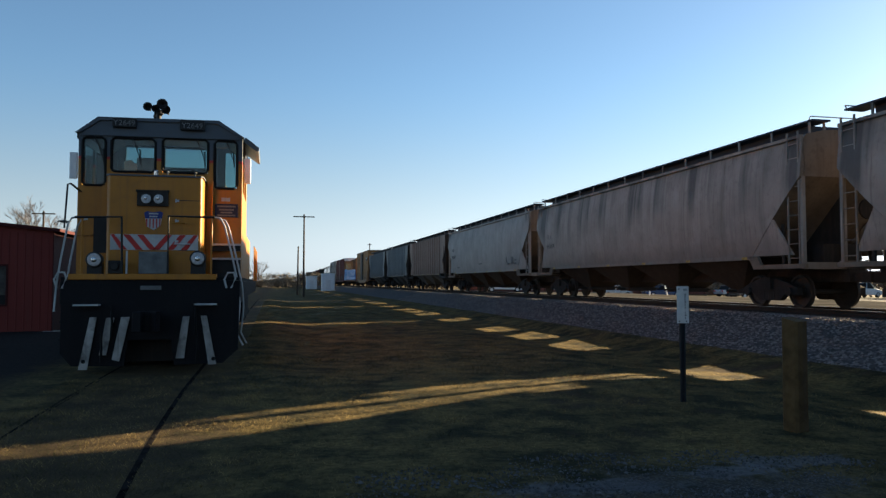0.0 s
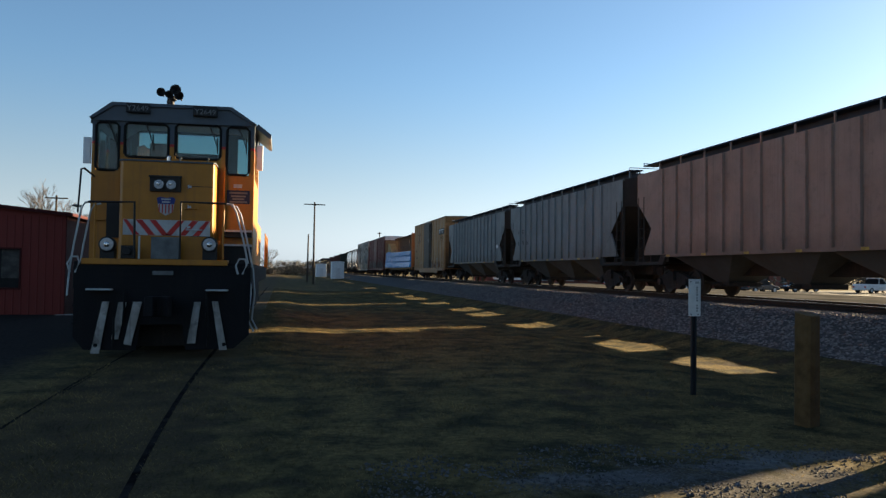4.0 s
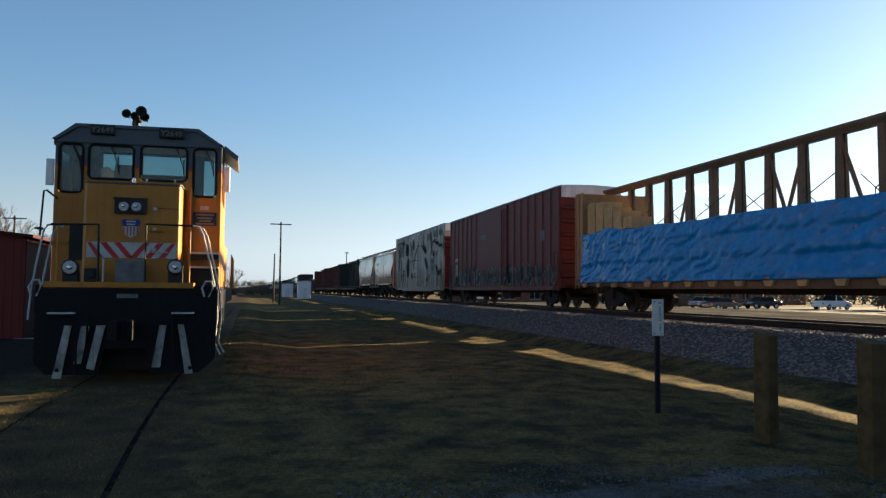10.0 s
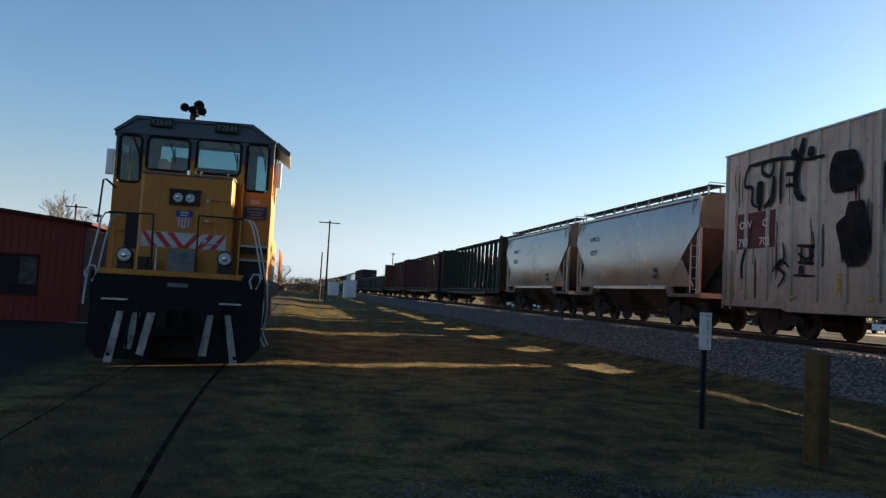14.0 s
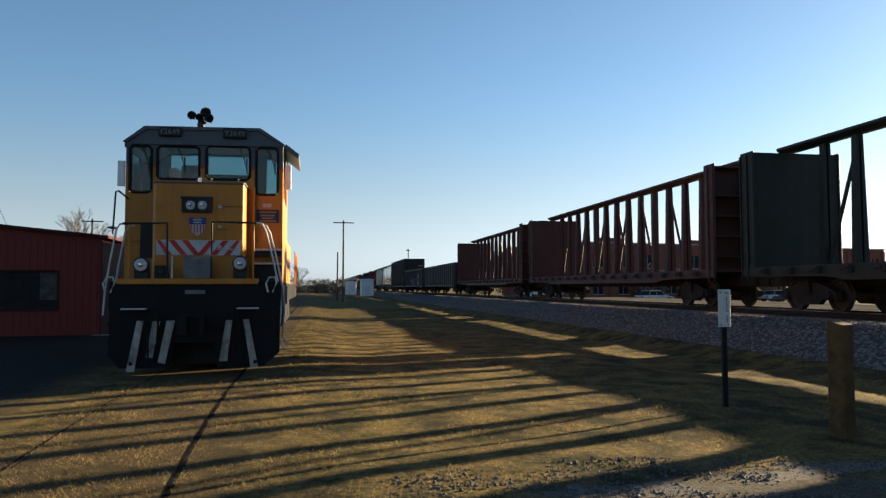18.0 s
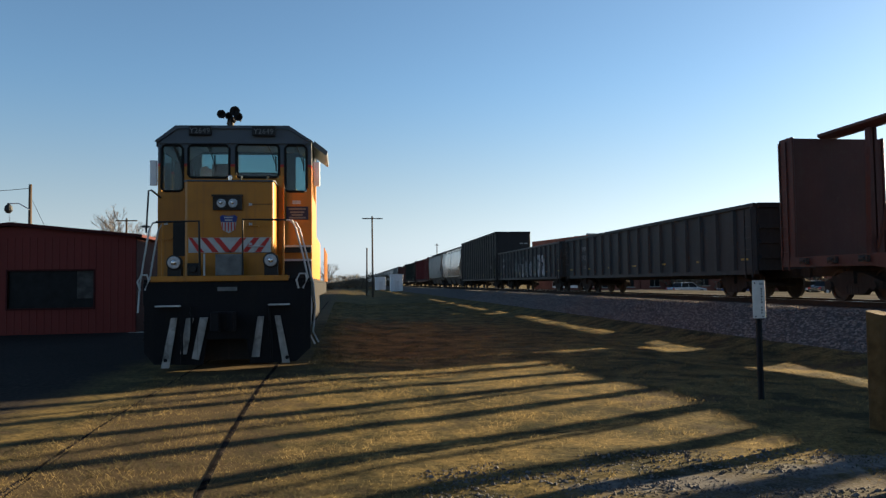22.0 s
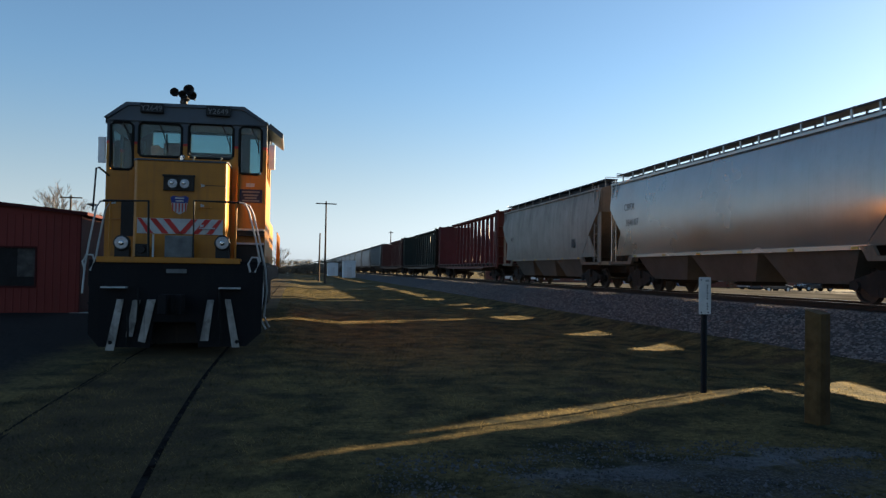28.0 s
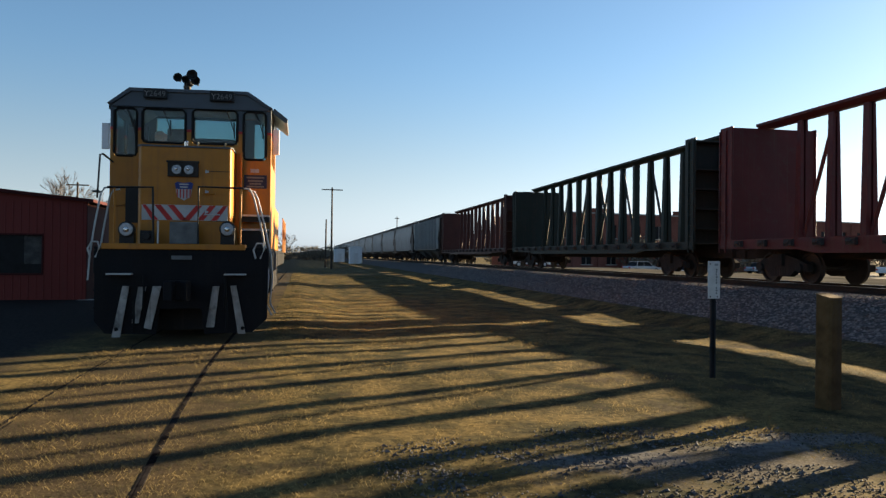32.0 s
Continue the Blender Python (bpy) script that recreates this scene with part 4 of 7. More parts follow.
    turned(bm, [(4.66, 0.09), (4.72, 0.07), (4.8, 0.045), (4.90, 0.04)], "z", 12, (-0.17, 1.7, 0))
    turned(bm, [(4.86, 0.03), (4.90, 0.075), (4.97, 0.06), (4.99, 0.02)], "z", 10, (-0.15, 1.7, 0))
    horn = part("air_horn", bm, M_loco_dark, lo, "cluster of dark trumpet horns")
    for x, z, l, r, way in ((-0.33, 4.97, 0.32, 0.088, -1), (-0.19, 4.95, 0.26, 0.08, -1), (-0.05, 5.01, 0.42, 0.105, -1), (0.01, 4.91, 0.38, 0.09, -1), (-0.24, 4.92, 0.3, 0.08, 1)):
        bm = bmesh.new()
        turned(bm, [(1.7, 0.02), (1.7 + way * l * 0.6, 0.03), (1.7 + way * l * 0.88, r * 0.6), (1.7 + way * l, r), (1.7 + way * (l - 0.02), r * 0.9), (1.7 + way * (l - 0.1), 0.02)], "y", 14, (x, 0, z))
        part("trumpet", bm, M_loco_dark, horn, soft=True)
    bm = bmesh.new()
    box(bm, 0.45, 1.0, 1.5, 2.6, 4.66, 4.74)
    part("roof_box", bm, gry, lo)
    # dark doorway and plates on the cab front
    bm = bmesh.new()
    box(bm, -1.19, -0.95, 1.075, 1.098, 2.1, 2.76)
    part("door_recess", bm, M_loco_dark, lo)
    bm = bmesh.new()
    box(bm, -1.48, -1.20, 1.05, 1.098, 2.42, 2.45)
    part("ledge", bm, M_loco_yellow, lo)
    bm = bmesh.new()
    box(bm, 0.97, 1.40, 1.080, 1.097, 2.81, 3.07)
    plate = part("notice_plate", bm, M_navy, lo, "navy notice plate with pale lettering")
    for z, w in ((3.02, 0.34), (2.955, 0.28), (2.90, 0.22), (2.845, 0.33)):
        bm = bmesh.new()
        box(bm, 1.185 - w / 2, 1.185 + w / 2, 1.075, 1.079, z - 0.016, z + 0.016)
        part("lettering", bm, M_letter_faint, plate)
    bm = bmesh.new()
    box(bm, 1.09, 1.25, 1.085, 1.097, 3.12, 3.19)
    part("small_plate", bm, M_loco_white, lo)
    for z in (2.27, 2.0):
        bm = bmesh.new()
        box(bm, 0.93, 1.46, 0.82, 1.098, z - 0.02, z + 0.015)
        step = part("cab_step", bm, wht, lo, "white-edged step")
        bm = bmesh.new()
        box(bm, 0.93, 1.46, 0.9, 1.096, z - 0.12 if z > 2.1 else 1.64, z - 0.022)
        part("riser", bm, M_loco_dark, step)
    # handrails
    for pts, m in (([(-1.25, 0.0, 2.67), (-0.5, 0.0, 2.69), (-0.48, 0.0, 1.70)], M_loco_dark), ([(0.27, 0.0, 1.70), (0.27, 0.0, 2.72), (1.05, 0.0, 2.71)], M_loco_dark),
                   ([(-1.13, 0.0, 1.70), (-1.13, 0.0, 2.66)], yel), ([(1.0, 0.0, 1.70), (1.0, 0.0, 2.70)], yel), ([(-0.41, 0.02, 1.70), (-0.41, 0.02, 2.1)], wht)):
        bm = bmesh.new()
        tube(bm, pts, 0.022 if m is M_loco_dark else 0.017, 8)
        part("handrail", bm, m, lo)
    for s, pts in ((-1, [(-1.56, 0.05, 1.05), (-1.53, 0.05, 1.5), (-1.47, 0.05, 1.95), (-1.37, 0.05, 2.55), (-1.31, 0.05, 2.66), (-1.2, 0.05, 2.68)]),
                   (1, [(1.05, 0.05, 2.71), (1.15, 0.05, 2.70), (1.22, 0.05, 2.56), (1.34, 0.05, 2.1), (1.47, 0.05, 1.5), (1.50, 0.05, 1.1), (1.46, 0.05, 0.62), (1.56, 0.08, 0.42)])):
        for dx, dy in ((0, 0), (0.05, 0.42)):
            bm = bmesh.new()
            tube(bm, [(p + dx, q + dy, r) for p, q, r in pts], 0.017, 8)
            part("grab_iron", bm, wht, lo, "white stair grab iron")
    for x in (-1.45, 1.33):
        bm = bmesh.new()
        tube(bm, [(x - 0.06, 0.0, 1.45), (x - 0.1, -0.02, 1.6), (x - 0.04, -0.02, 1.72), (x + 0.06, -0.02, 1.72), (x + 0.09, -0.02, 1.62), (x + 0.02, 0.0, 1.45)], 0.018, 7)
        part("uncoupling_loop", bm, wht, lo)
    bm = bmesh.new()
    tube(bm, [(-1.49, 0.30, 2.50), (-1.46, 0.34, 3.28), (-1.45, 0.5, 3.31), (-1.42, 1.08, 3.24)], 0.018, 6)
    part("corner_handrail", bm, M_loco_dark, lo)
    bm = bmesh.new()
    turned(bm, [(2.60, 0.02), (2.62, 0.08), (2.635, 0.085), (2.65, 0.02)], "z", 14, (-1.53, 0.4, 0))
    tube(bm, [(-1.53, 0.4, 2.62), (-1.45, 0.32, 2.60)], 0.014, 6)
    part("flag_bracket", bm, M_steel, lo)
    # corner steps
    for s in (-1, 1):
        for z in (0.55, 0.86, 1.17):
            bm = bmesh.new()
            box(bm, min(s * 1.14, s * 1.48), max(s * 1.14, s * 1.48), 0.08, 0.42, z, z + 0.03)
            part("corner_step", bm, blk, lo)
        bm = bmesh.new()
        box(bm, min(s * 1.10, s * 1.14), max(s * 1.10, s * 1.14), 0.06, 0.6, 0.45, 1.6)
        part("step_side", bm, blk, lo)
    # long hood, side equipment boxes, tank, trucks
    bm = bmesh.new()
    prism(bm, [(-0.95, 1.64), (-0.95, 3.9), (-0.75, 4.1), (0.75, 4.1), (0.95, 3.9), (0.95, 1.64)], 3.7, 17.2)
    part("long_hood", bm, yel, lo, bevel=0.02)
    for s in (-1, 1):
        bm = bmesh.new()
        box(bm, min(s * 0.92, s * 1.46), max(s * 0.92, s * 1.38), 3.72, 9.5, 1.64, 2.8)
        part("equipment_box", bm, yel, lo, bevel=0.02)
        bm = bmesh.new()
        tube(bm, [(s * 1.47, 11.0, 2.7), (s * 1.47, 15.3, 2.7)], 0.02)
        for y in (11.4, 12.7, 14.0, 15.3):
            tube(bm, [(s * 1.47, y, 1.6), (s * 1.47, y, 2.7)], 0.018)
        part("side_handrail", bm, yel, lo)
    bm = bmesh.new()
    prism(bm, [(-1.35, 1.15), (-1.35, 0.6), (-1.0, 0.35), (1.0, 0.35), (1.35, 0.6), (1.35, 1.15)], 5.6, 9.6)
    part("fuel_tank", bm, blk, lo, bevel=0.02)
    for y in (2.9, 14.2):
        make_truck(lo, y, 2.6, 1.016, 0.0)


# ---- running gear, shared by all vehicles ----
SHARED = {}
WHEELSETS = []


def wheelset_mesh(r):
    key = ("wheelset", r)
    if key not in SHARED:
        bm = bmesh.new()
        turned(bm, [(-0.95, 0.07), (0.95, 0.07)], "x", 10)
        for s in (-1, 1):
            turned(bm, [(s * 0.66, 0.09), (s * 0.66, r * 0.55), (s * 0.685, r * 0.86), (s * 0.672, r + 0.028), (s * 0.70, r + 0.028), (s * 0.712, r), (s * 0.795, r - 0.006), (s * 0.795, r * 0.86), (s * 0.74, r * 0.8), (s * 0.73, r * 0.4), (s * 0.80, r * 0.36), (s * 0.80, 0.09)], "x", 28)
        SHARED[key] = mesh_of("wheelset", bm, M_wheel)
    return SHARED[key]


def truck_mesh(base):
    key = ("truck", base)
    if key not in SHARED:
        bm = bmesh.new()
        h = base / 2
        for s in (-1, 1):
            prism(bm, [(-h - 0.28, 0.36), (-h - 0.28, 0.56), (-h + 0.1, 0.70), (-0.3, 0.82), (0.3, 0.82), (h - 0.1, 0.70), (h + 0.28, 0.56), (h + 0.28, 0.36), (h - 0.2, 0.40),
                       (0.42, 0.20), (-0.42, 0.20), (-h + 0.2, 0.40)], s * 0.92, s * 1.10, "x")
            for y in (-0.22, 0, 0.22):
                turned(bm, [(0.24, 0.075), (0.44, 0.075)], "z", 8, (s * 1.04, y, 0))
            for y in (-h, h):
                turned(bm, [(s * 1.08, 0.13), (s * 1.18, 0.12)], "x", 12, (0, y, 0.457))
        box(bm, -1.2, 1.2, -0.2, 0.2, 0.52, 0.86)
        SHARED[key] = mesh_of("truck", bm, M_under)
    return SHARED[key]


def make_truck(parent, y, base=1.78, wheel=0.914, start=None):
    tr = part("truck", truck_mesh(base), M_under, parent, at=pose(0, y, 0))
    for s in (-1, 1):
        w = part("wheelset", wheelset_mesh(wheel / 2), M_wheel, tr, at=pose(0, s * base / 2, wheel / 2))
        if start is None:
            WHEELSETS.append((w, parent, y + s * base / 2, s * base / 2, wheel / 2))
    return tr


make_locomotive()

# ---- freight cars: x across, y along, z from the rail head; the side towards the camera is -x ----
SIDE_TEXT = Matrix(((0, 0, -1, 0), (-1, 0, 0, 0), (0, 1, 0, 0), (0, 0, 0, 1)))


def mark(car, body, size, y, z, x, material=None):
    m = material or M_letter_dark
    part("lettering", words(body, size, m), m, car, at=Matrix.Translation((x, y, z)) @ SIDE_TEXT)


def bars(car, y, z, x, widths, size, material):
    """Unreadable lettering as plain bars."""
    for i, w in enumerate(widths):
        bm = bmesh.new()
        box(bm, x - 0.004, x + 0.004, y - w / 2, y + w / 2, z - 1.6 * size * i, z - 1.6 * size * i + size)
        part("lettering", bm, material, car)


def couplers(car, L):
    if "coupler" not in SHARED:
        bm = bmesh.new()
        box(bm, -0.1, 0.1, -0.6, 0.0, 0.74, 0.96)
        prism(bm, [(-0.18, -0.05), (-0.2, 0.1), (-0.05, 0.14), (0.18, 0.08), (0.2, -0.1)], 0.70, 1.0, "z")
        SHARED["coupler"] = mesh_of("coupler", bm, M_under)
    for s in (-1, 1):
        part("coupler", SHARED["coupler"], M_under, car, at=pose(0, s * (L / 2 - 0.08), 0, 0, 0, 0 if s > 0 else 180))


def ladder(car, x, y, z0, z1, material, wide=0.42):
    key = ("ladder", round(z1 - z0, 2), wide, material.name)
    if key not in SHARED:
        bm = bmesh.new()
        for s in (-1, 1):
            box(bm, -0.02, 0.02, s * wide / 2 - 0.02, s * wide / 2 + 0.02, 0, z1 - z0)
        n = int((z1 - z0) / 0.38)
        for i in range(n):
            tube(bm, [(0, -wide / 2, 0.2 + 0.38 * i), (0, wide / 2, 0.2 + 0.38 * i)], 0.014, 5)
        SHARED[key] = mesh_of("ladder", bm, material)
    part("ladder", SHARED[key], material, car, at=pose(x, y, z0))


def reflectors(car, x, ys, z, long=1.0):
    if "reflector" not in SHARED:
        bm = bmesh.new()
        box(bm, -0.006, 0.006, -0.12, 0.12, 0, 0.07)
        SHARED["reflector"] = mesh_of("reflector", bm, M_reflector)
    for y in ys:
        part("reflector", SHARED["reflector"], M_reflector, car, at=pose(x, y, z) @ Matrix.Diagonal((1, long, 1, 1)))


def make_hopper(label, L, material, curved=True, bays=3, walk_material=None, group="train of freight cars", rib_gap=0.92, top=4.62, skirt=False, posts=1.5):
    car = thing("covered_hopper_car", label, "railcar", group=group)
    wm = walk_material or M_walk
    lb = L - 1.3
    if curved:
        side = [(1.60 - 0.14 * abs((z - 2.9) / 1.5) ** 2, z) for z in [1.45 + (top - 1.57) * k / 11 for k in range(12)]]
        side += [(1.36, top), (0.8, top + 0.13), (0.0, top + 0.17)]
    else:
        side = [(1.52, 1.45), (1.53, top - 0.06), (1.44, top), (0.8, top + 0.11), (0.0, top + 0.15)]
    outline = side + [(-x, z) for x, z in side[-2::-1]]
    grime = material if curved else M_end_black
    bm = bmesh.new()
    prism(bm, outline, -lb / 2, lb / 2)
    for s in (-1, 1):
        # sloping end sheets
        cut = bmesh.ops.bisect_plane(bm, geom=bm.verts[:] + bm.edges[:] + bm.faces[:], plane_co=(0, s * (lb / 2 - 0.05), 3.45), plane_no=(0, s * 0.69, -0.724), clear_outer=True)
        for f in bmesh.ops.edgeloop_fill(bm, edges=[e for e in cut["geom_cut"] if isinstance(e, bmesh.types.BMEdge)])["faces"]:
            f.material_index = 1
    # all faces turned along the car take the darker end material
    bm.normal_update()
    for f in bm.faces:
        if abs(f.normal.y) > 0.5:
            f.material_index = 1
    if curved:
        for f in bm.faces:
            f.smooth = True
        for e in bm.edges:
            e.smooth = e.calc_face_angle(0.0) < 0.4
    body = part("body", bm, material, car)
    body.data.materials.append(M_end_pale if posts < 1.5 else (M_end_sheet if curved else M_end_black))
    for e in (-1, 1):
        for w in (-1, 1):
            bm = bmesh.new()
            tri = [(e * (lb / 2 - 1.10), 2.44), (e * (lb / 2 - 0.45), 1.45), (e * (lb / 2 - 2.14), 1.45), (e * (lb / 2 - 1.52), 2.04)]
            faces = []
            for d in (0.0, 0.06):
                faces.append([bm.verts.new((w * ((1.60 - 0.14 * ((z - 2.9) / 1.5) ** 2 if curved else 1.52) - d), y, z)) for y, z in tri])
            bm.faces.new(faces[0])
            bm.faces.new(faces[1][::-1])
            for k in range(4):
                bm.faces.new((faces[0][k], faces[0][(k + 1) % 4], faces[1][(k + 1) % 4], faces[1][k]))
            bmesh.ops.recalc_face_normals(bm, faces=bm.faces)
            part("side_sheet", bm, material, car)
    if not curved:
        n = int(lb / rib_gap)
        key = ("rib", top, material.name)
        if key not in SHARED:
            bm = bmesh.new()
            prism(bm, [(0, -0.05), (0, 0.05), (0.075, 0.035), (0.075, -0.035)], 1.46, top - 0.04, "z")
            SHARED[key] = mesh_of("rib", bm, material)
        for i in range(n + 1):
            y = -lb / 2 + 0.12 + (lb - 0.24) * i / n
            low = abs(y) > lb / 2 - 1.25
            for s in (-1, 1):
                if not low:
                    part("rib", SHARED[key], material, car, at=pose(s * 1.526, y, 0, 0, 0, 0 if s > 0 else 180))
    # lower side sills and the raised edge under the roof
    for s in (-1, 1):
        bm = bmesh.new()
        box(bm, s * 1.50 - 0.05, s * 1.50 + 0.05, -lb / 2 + 2.0, lb / 2 - 2.0, 1.36, 1.47)
        part("side_sill", bm, material, car)
        for e in (-1, 1):
            bm = bmesh.new()
            prism(bm, [(e * (lb / 2 + 0.1), 1.08), (e * (lb / 2 - 2.0), 1.08), (e * (lb / 2 - 2.25), 1.45), (e * (lb / 2 - 1.85), 1.45), (e * (lb / 2 - 1.7), 1.2), (e * (lb / 2 + 0.1), 1.2)], s * 1.50 - 0.05, s * 1.50 + 0.05, "x")
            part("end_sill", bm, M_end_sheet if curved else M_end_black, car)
        bm = bmesh.new()
        box(bm, s * 1.47 - 0.06, s * 1.47 + 0.04, -lb / 2, lb / 2, top - 0.1, top - 0.02)
        part("roof_rail", bm, material, car)
    # end frames with posts, platform and brace
    for e in (-1, 1):
        bm = bmesh.new()
        for s in (-1, 1):
            box(bm, s * 1.46 - 0.05, s * 1.46 + 0.05, e * (lb / 2 - 0.05) - 0.05, e * (lb / 2 - 0.05) + 0.05, 1.1, top - 0.05)
        box(bm, -1.5, 1.5, e * (lb / 2) - 0.07, e * (lb / 2) + 0.07, 1.06, 1.24)
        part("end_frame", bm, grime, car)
        bm = bmesh.new()
        for s in (-1, 1):
            box(bm, s * 1.40 - 0.03, s * 1.40 + 0.03, e * (lb / 2 - 0.9) - 0.04, e * (lb / 2 - 0.9) + 0.04, 1.19, 2.3)
        box(bm, -1.4, 1.4, e * (lb / 2 - 0.9) - 0.85, e * (lb / 2 - 0.9) + 0.85, 1.15, 1.19)
        box(bm, -0.6, 0.6, e * (lb / 2 - 0.55) - 0.2, e * (lb / 2 - 0.55) + 0.2, 1.19, 1.75)
        turned(bm, [(-0.03, 0.28), (0.03, 0.28)], "y", 14, (0.7, e * (lb / 2 - 0.2), 2.7))
        part("end_platform", bm, M_under, car)
        bm = bmesh.new()
        prism(bm, [(e * (lb / 2 - 0.25), 1.19), (e * (lb / 2 - 2.1), 1.19), (e * (lb / 2 - 1.9), 1.65), (e * (lb / 2 - 0.3), 3.1)], -0.03, 0.03, "x")
        part("centre_web", bm, M_under, car)
        ladder(car, -1.52, e * (lb / 2 - 0.32), 1.15, top + 0.1 if curved else 3.7, grime)
        ladder(car, 1.52, e * (lb / 2 - 0.32), 1.15, top + 0.1 if curved else 3.7, grime)
    bm = bmesh.new()
    box(bm, -0.25, 0.25, -L / 2 + 0.5, L / 2 - 0.5, 0.72, 1.12)
    part("centre_sill", bm, M_under, car)
    span = (lb - 4.6) / bays
    for i in range(bays):
        y = -lb / 2 + 2.3 + span * (i + 0.5)
        bm = bmesh.new()
        for w in (1,):
            v0 = [bm.verts.new(p) for p in ((-1.45, y - span / 2 + 0.04, 1.46), (1.45, y - span / 2 + 0.04, 1.46), (1.45, y + span / 2 - 0.04, 1.46), (-1.45, y + span / 2 - 0.04, 1.46))]
            hx, hy = (1.05, span / 2 - 0.75) if skirt else (0.55, 0.3)
            v1 = [bm.verts.new(p) for p in ((-hx, y - hy, 0.5), (hx, y - hy, 0.5), (hx, y + hy, 0.5), (-hx, y + hy, 0.5))]
            for k in range(4):
                bm.faces.new((v0[k], v0[(k + 1) % 4], v1[(k + 1) % 4], v1[k]))
            bm.faces.new(v1)
            bm.faces.new(v0)
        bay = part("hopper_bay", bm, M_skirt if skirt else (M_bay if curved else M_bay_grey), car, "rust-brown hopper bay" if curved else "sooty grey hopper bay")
        bm = bmesh.new()
        box(bm, -0.6, 0.6, y - 0.42, y + 0.42, 0.36, 0.50)
        tube(bm, [(-0.95, y, 0.44), (0.95, y, 0.44)], 0.04, 6)
        part("outlet_gate", bm, M_under, bay)
    # roof walkway on brackets, and hatches
    for s in (-1, 1):
        bm = bmesh.new()
        box(bm, s * 0.95 - 0.28, s * 0.95 + 0.28, -lb / 2 - 0.1, lb / 2 + 0.1, top + 0.34, top + 0.385)
        board = part("running_board", bm, wm, car)
        bm = bmesh.new()
        for i in range(int(lb / posts) + 1):
            y = -lb / 2 + 0.05 + posts * i
            box(bm, s * 1.2 - 0.02, s * 1.2 + 0.02, y - 0.03, y + 0.03, top + 0.02, top + 0.34)
            box(bm, s * 0.75 - 0.02, s * 0.75 + 0.02, y - 0.03, y + 0.03, top + 0.1, top + 0.34)
        tagged(part("board_bracket", bm, M_galv if wm is M_galv else material, board), kind="stuff")
    bm = bmesh.new()
    box(bm, -0.88, 0.88, -lb / 2 + 0.5, lb / 2 - 0.5, top + 0.08, top + (0.22 if posts < 1.5 else 0.337))
    part("hatch_trough", bm, wm, car)
    for e in (-1, 1):
        bm = bmesh.new()
        tube(bm, [(-1.25, e * (lb / 2), top + 0.38), (-1.25, e * (lb / 2 + 0.05), top + 0.46), (1.25, e * (lb / 2 + 0.05), top + 0.46), (1.25, e * (lb / 2), top + 0.38)], 0.018, 5)
        part("end_handrail", bm, M_galv, car)
    if bays > 2 or skirt:
        reflectors(car, -1.56, [-lb / 2 + 2.4 + (lb - 4.8) * i / 5 for i in range(6)], 1.37)
    couplers(car, L)
    for e in (-1, 1):
        make_truck(car, e * (L / 2 - 2.6))
    return car, lb


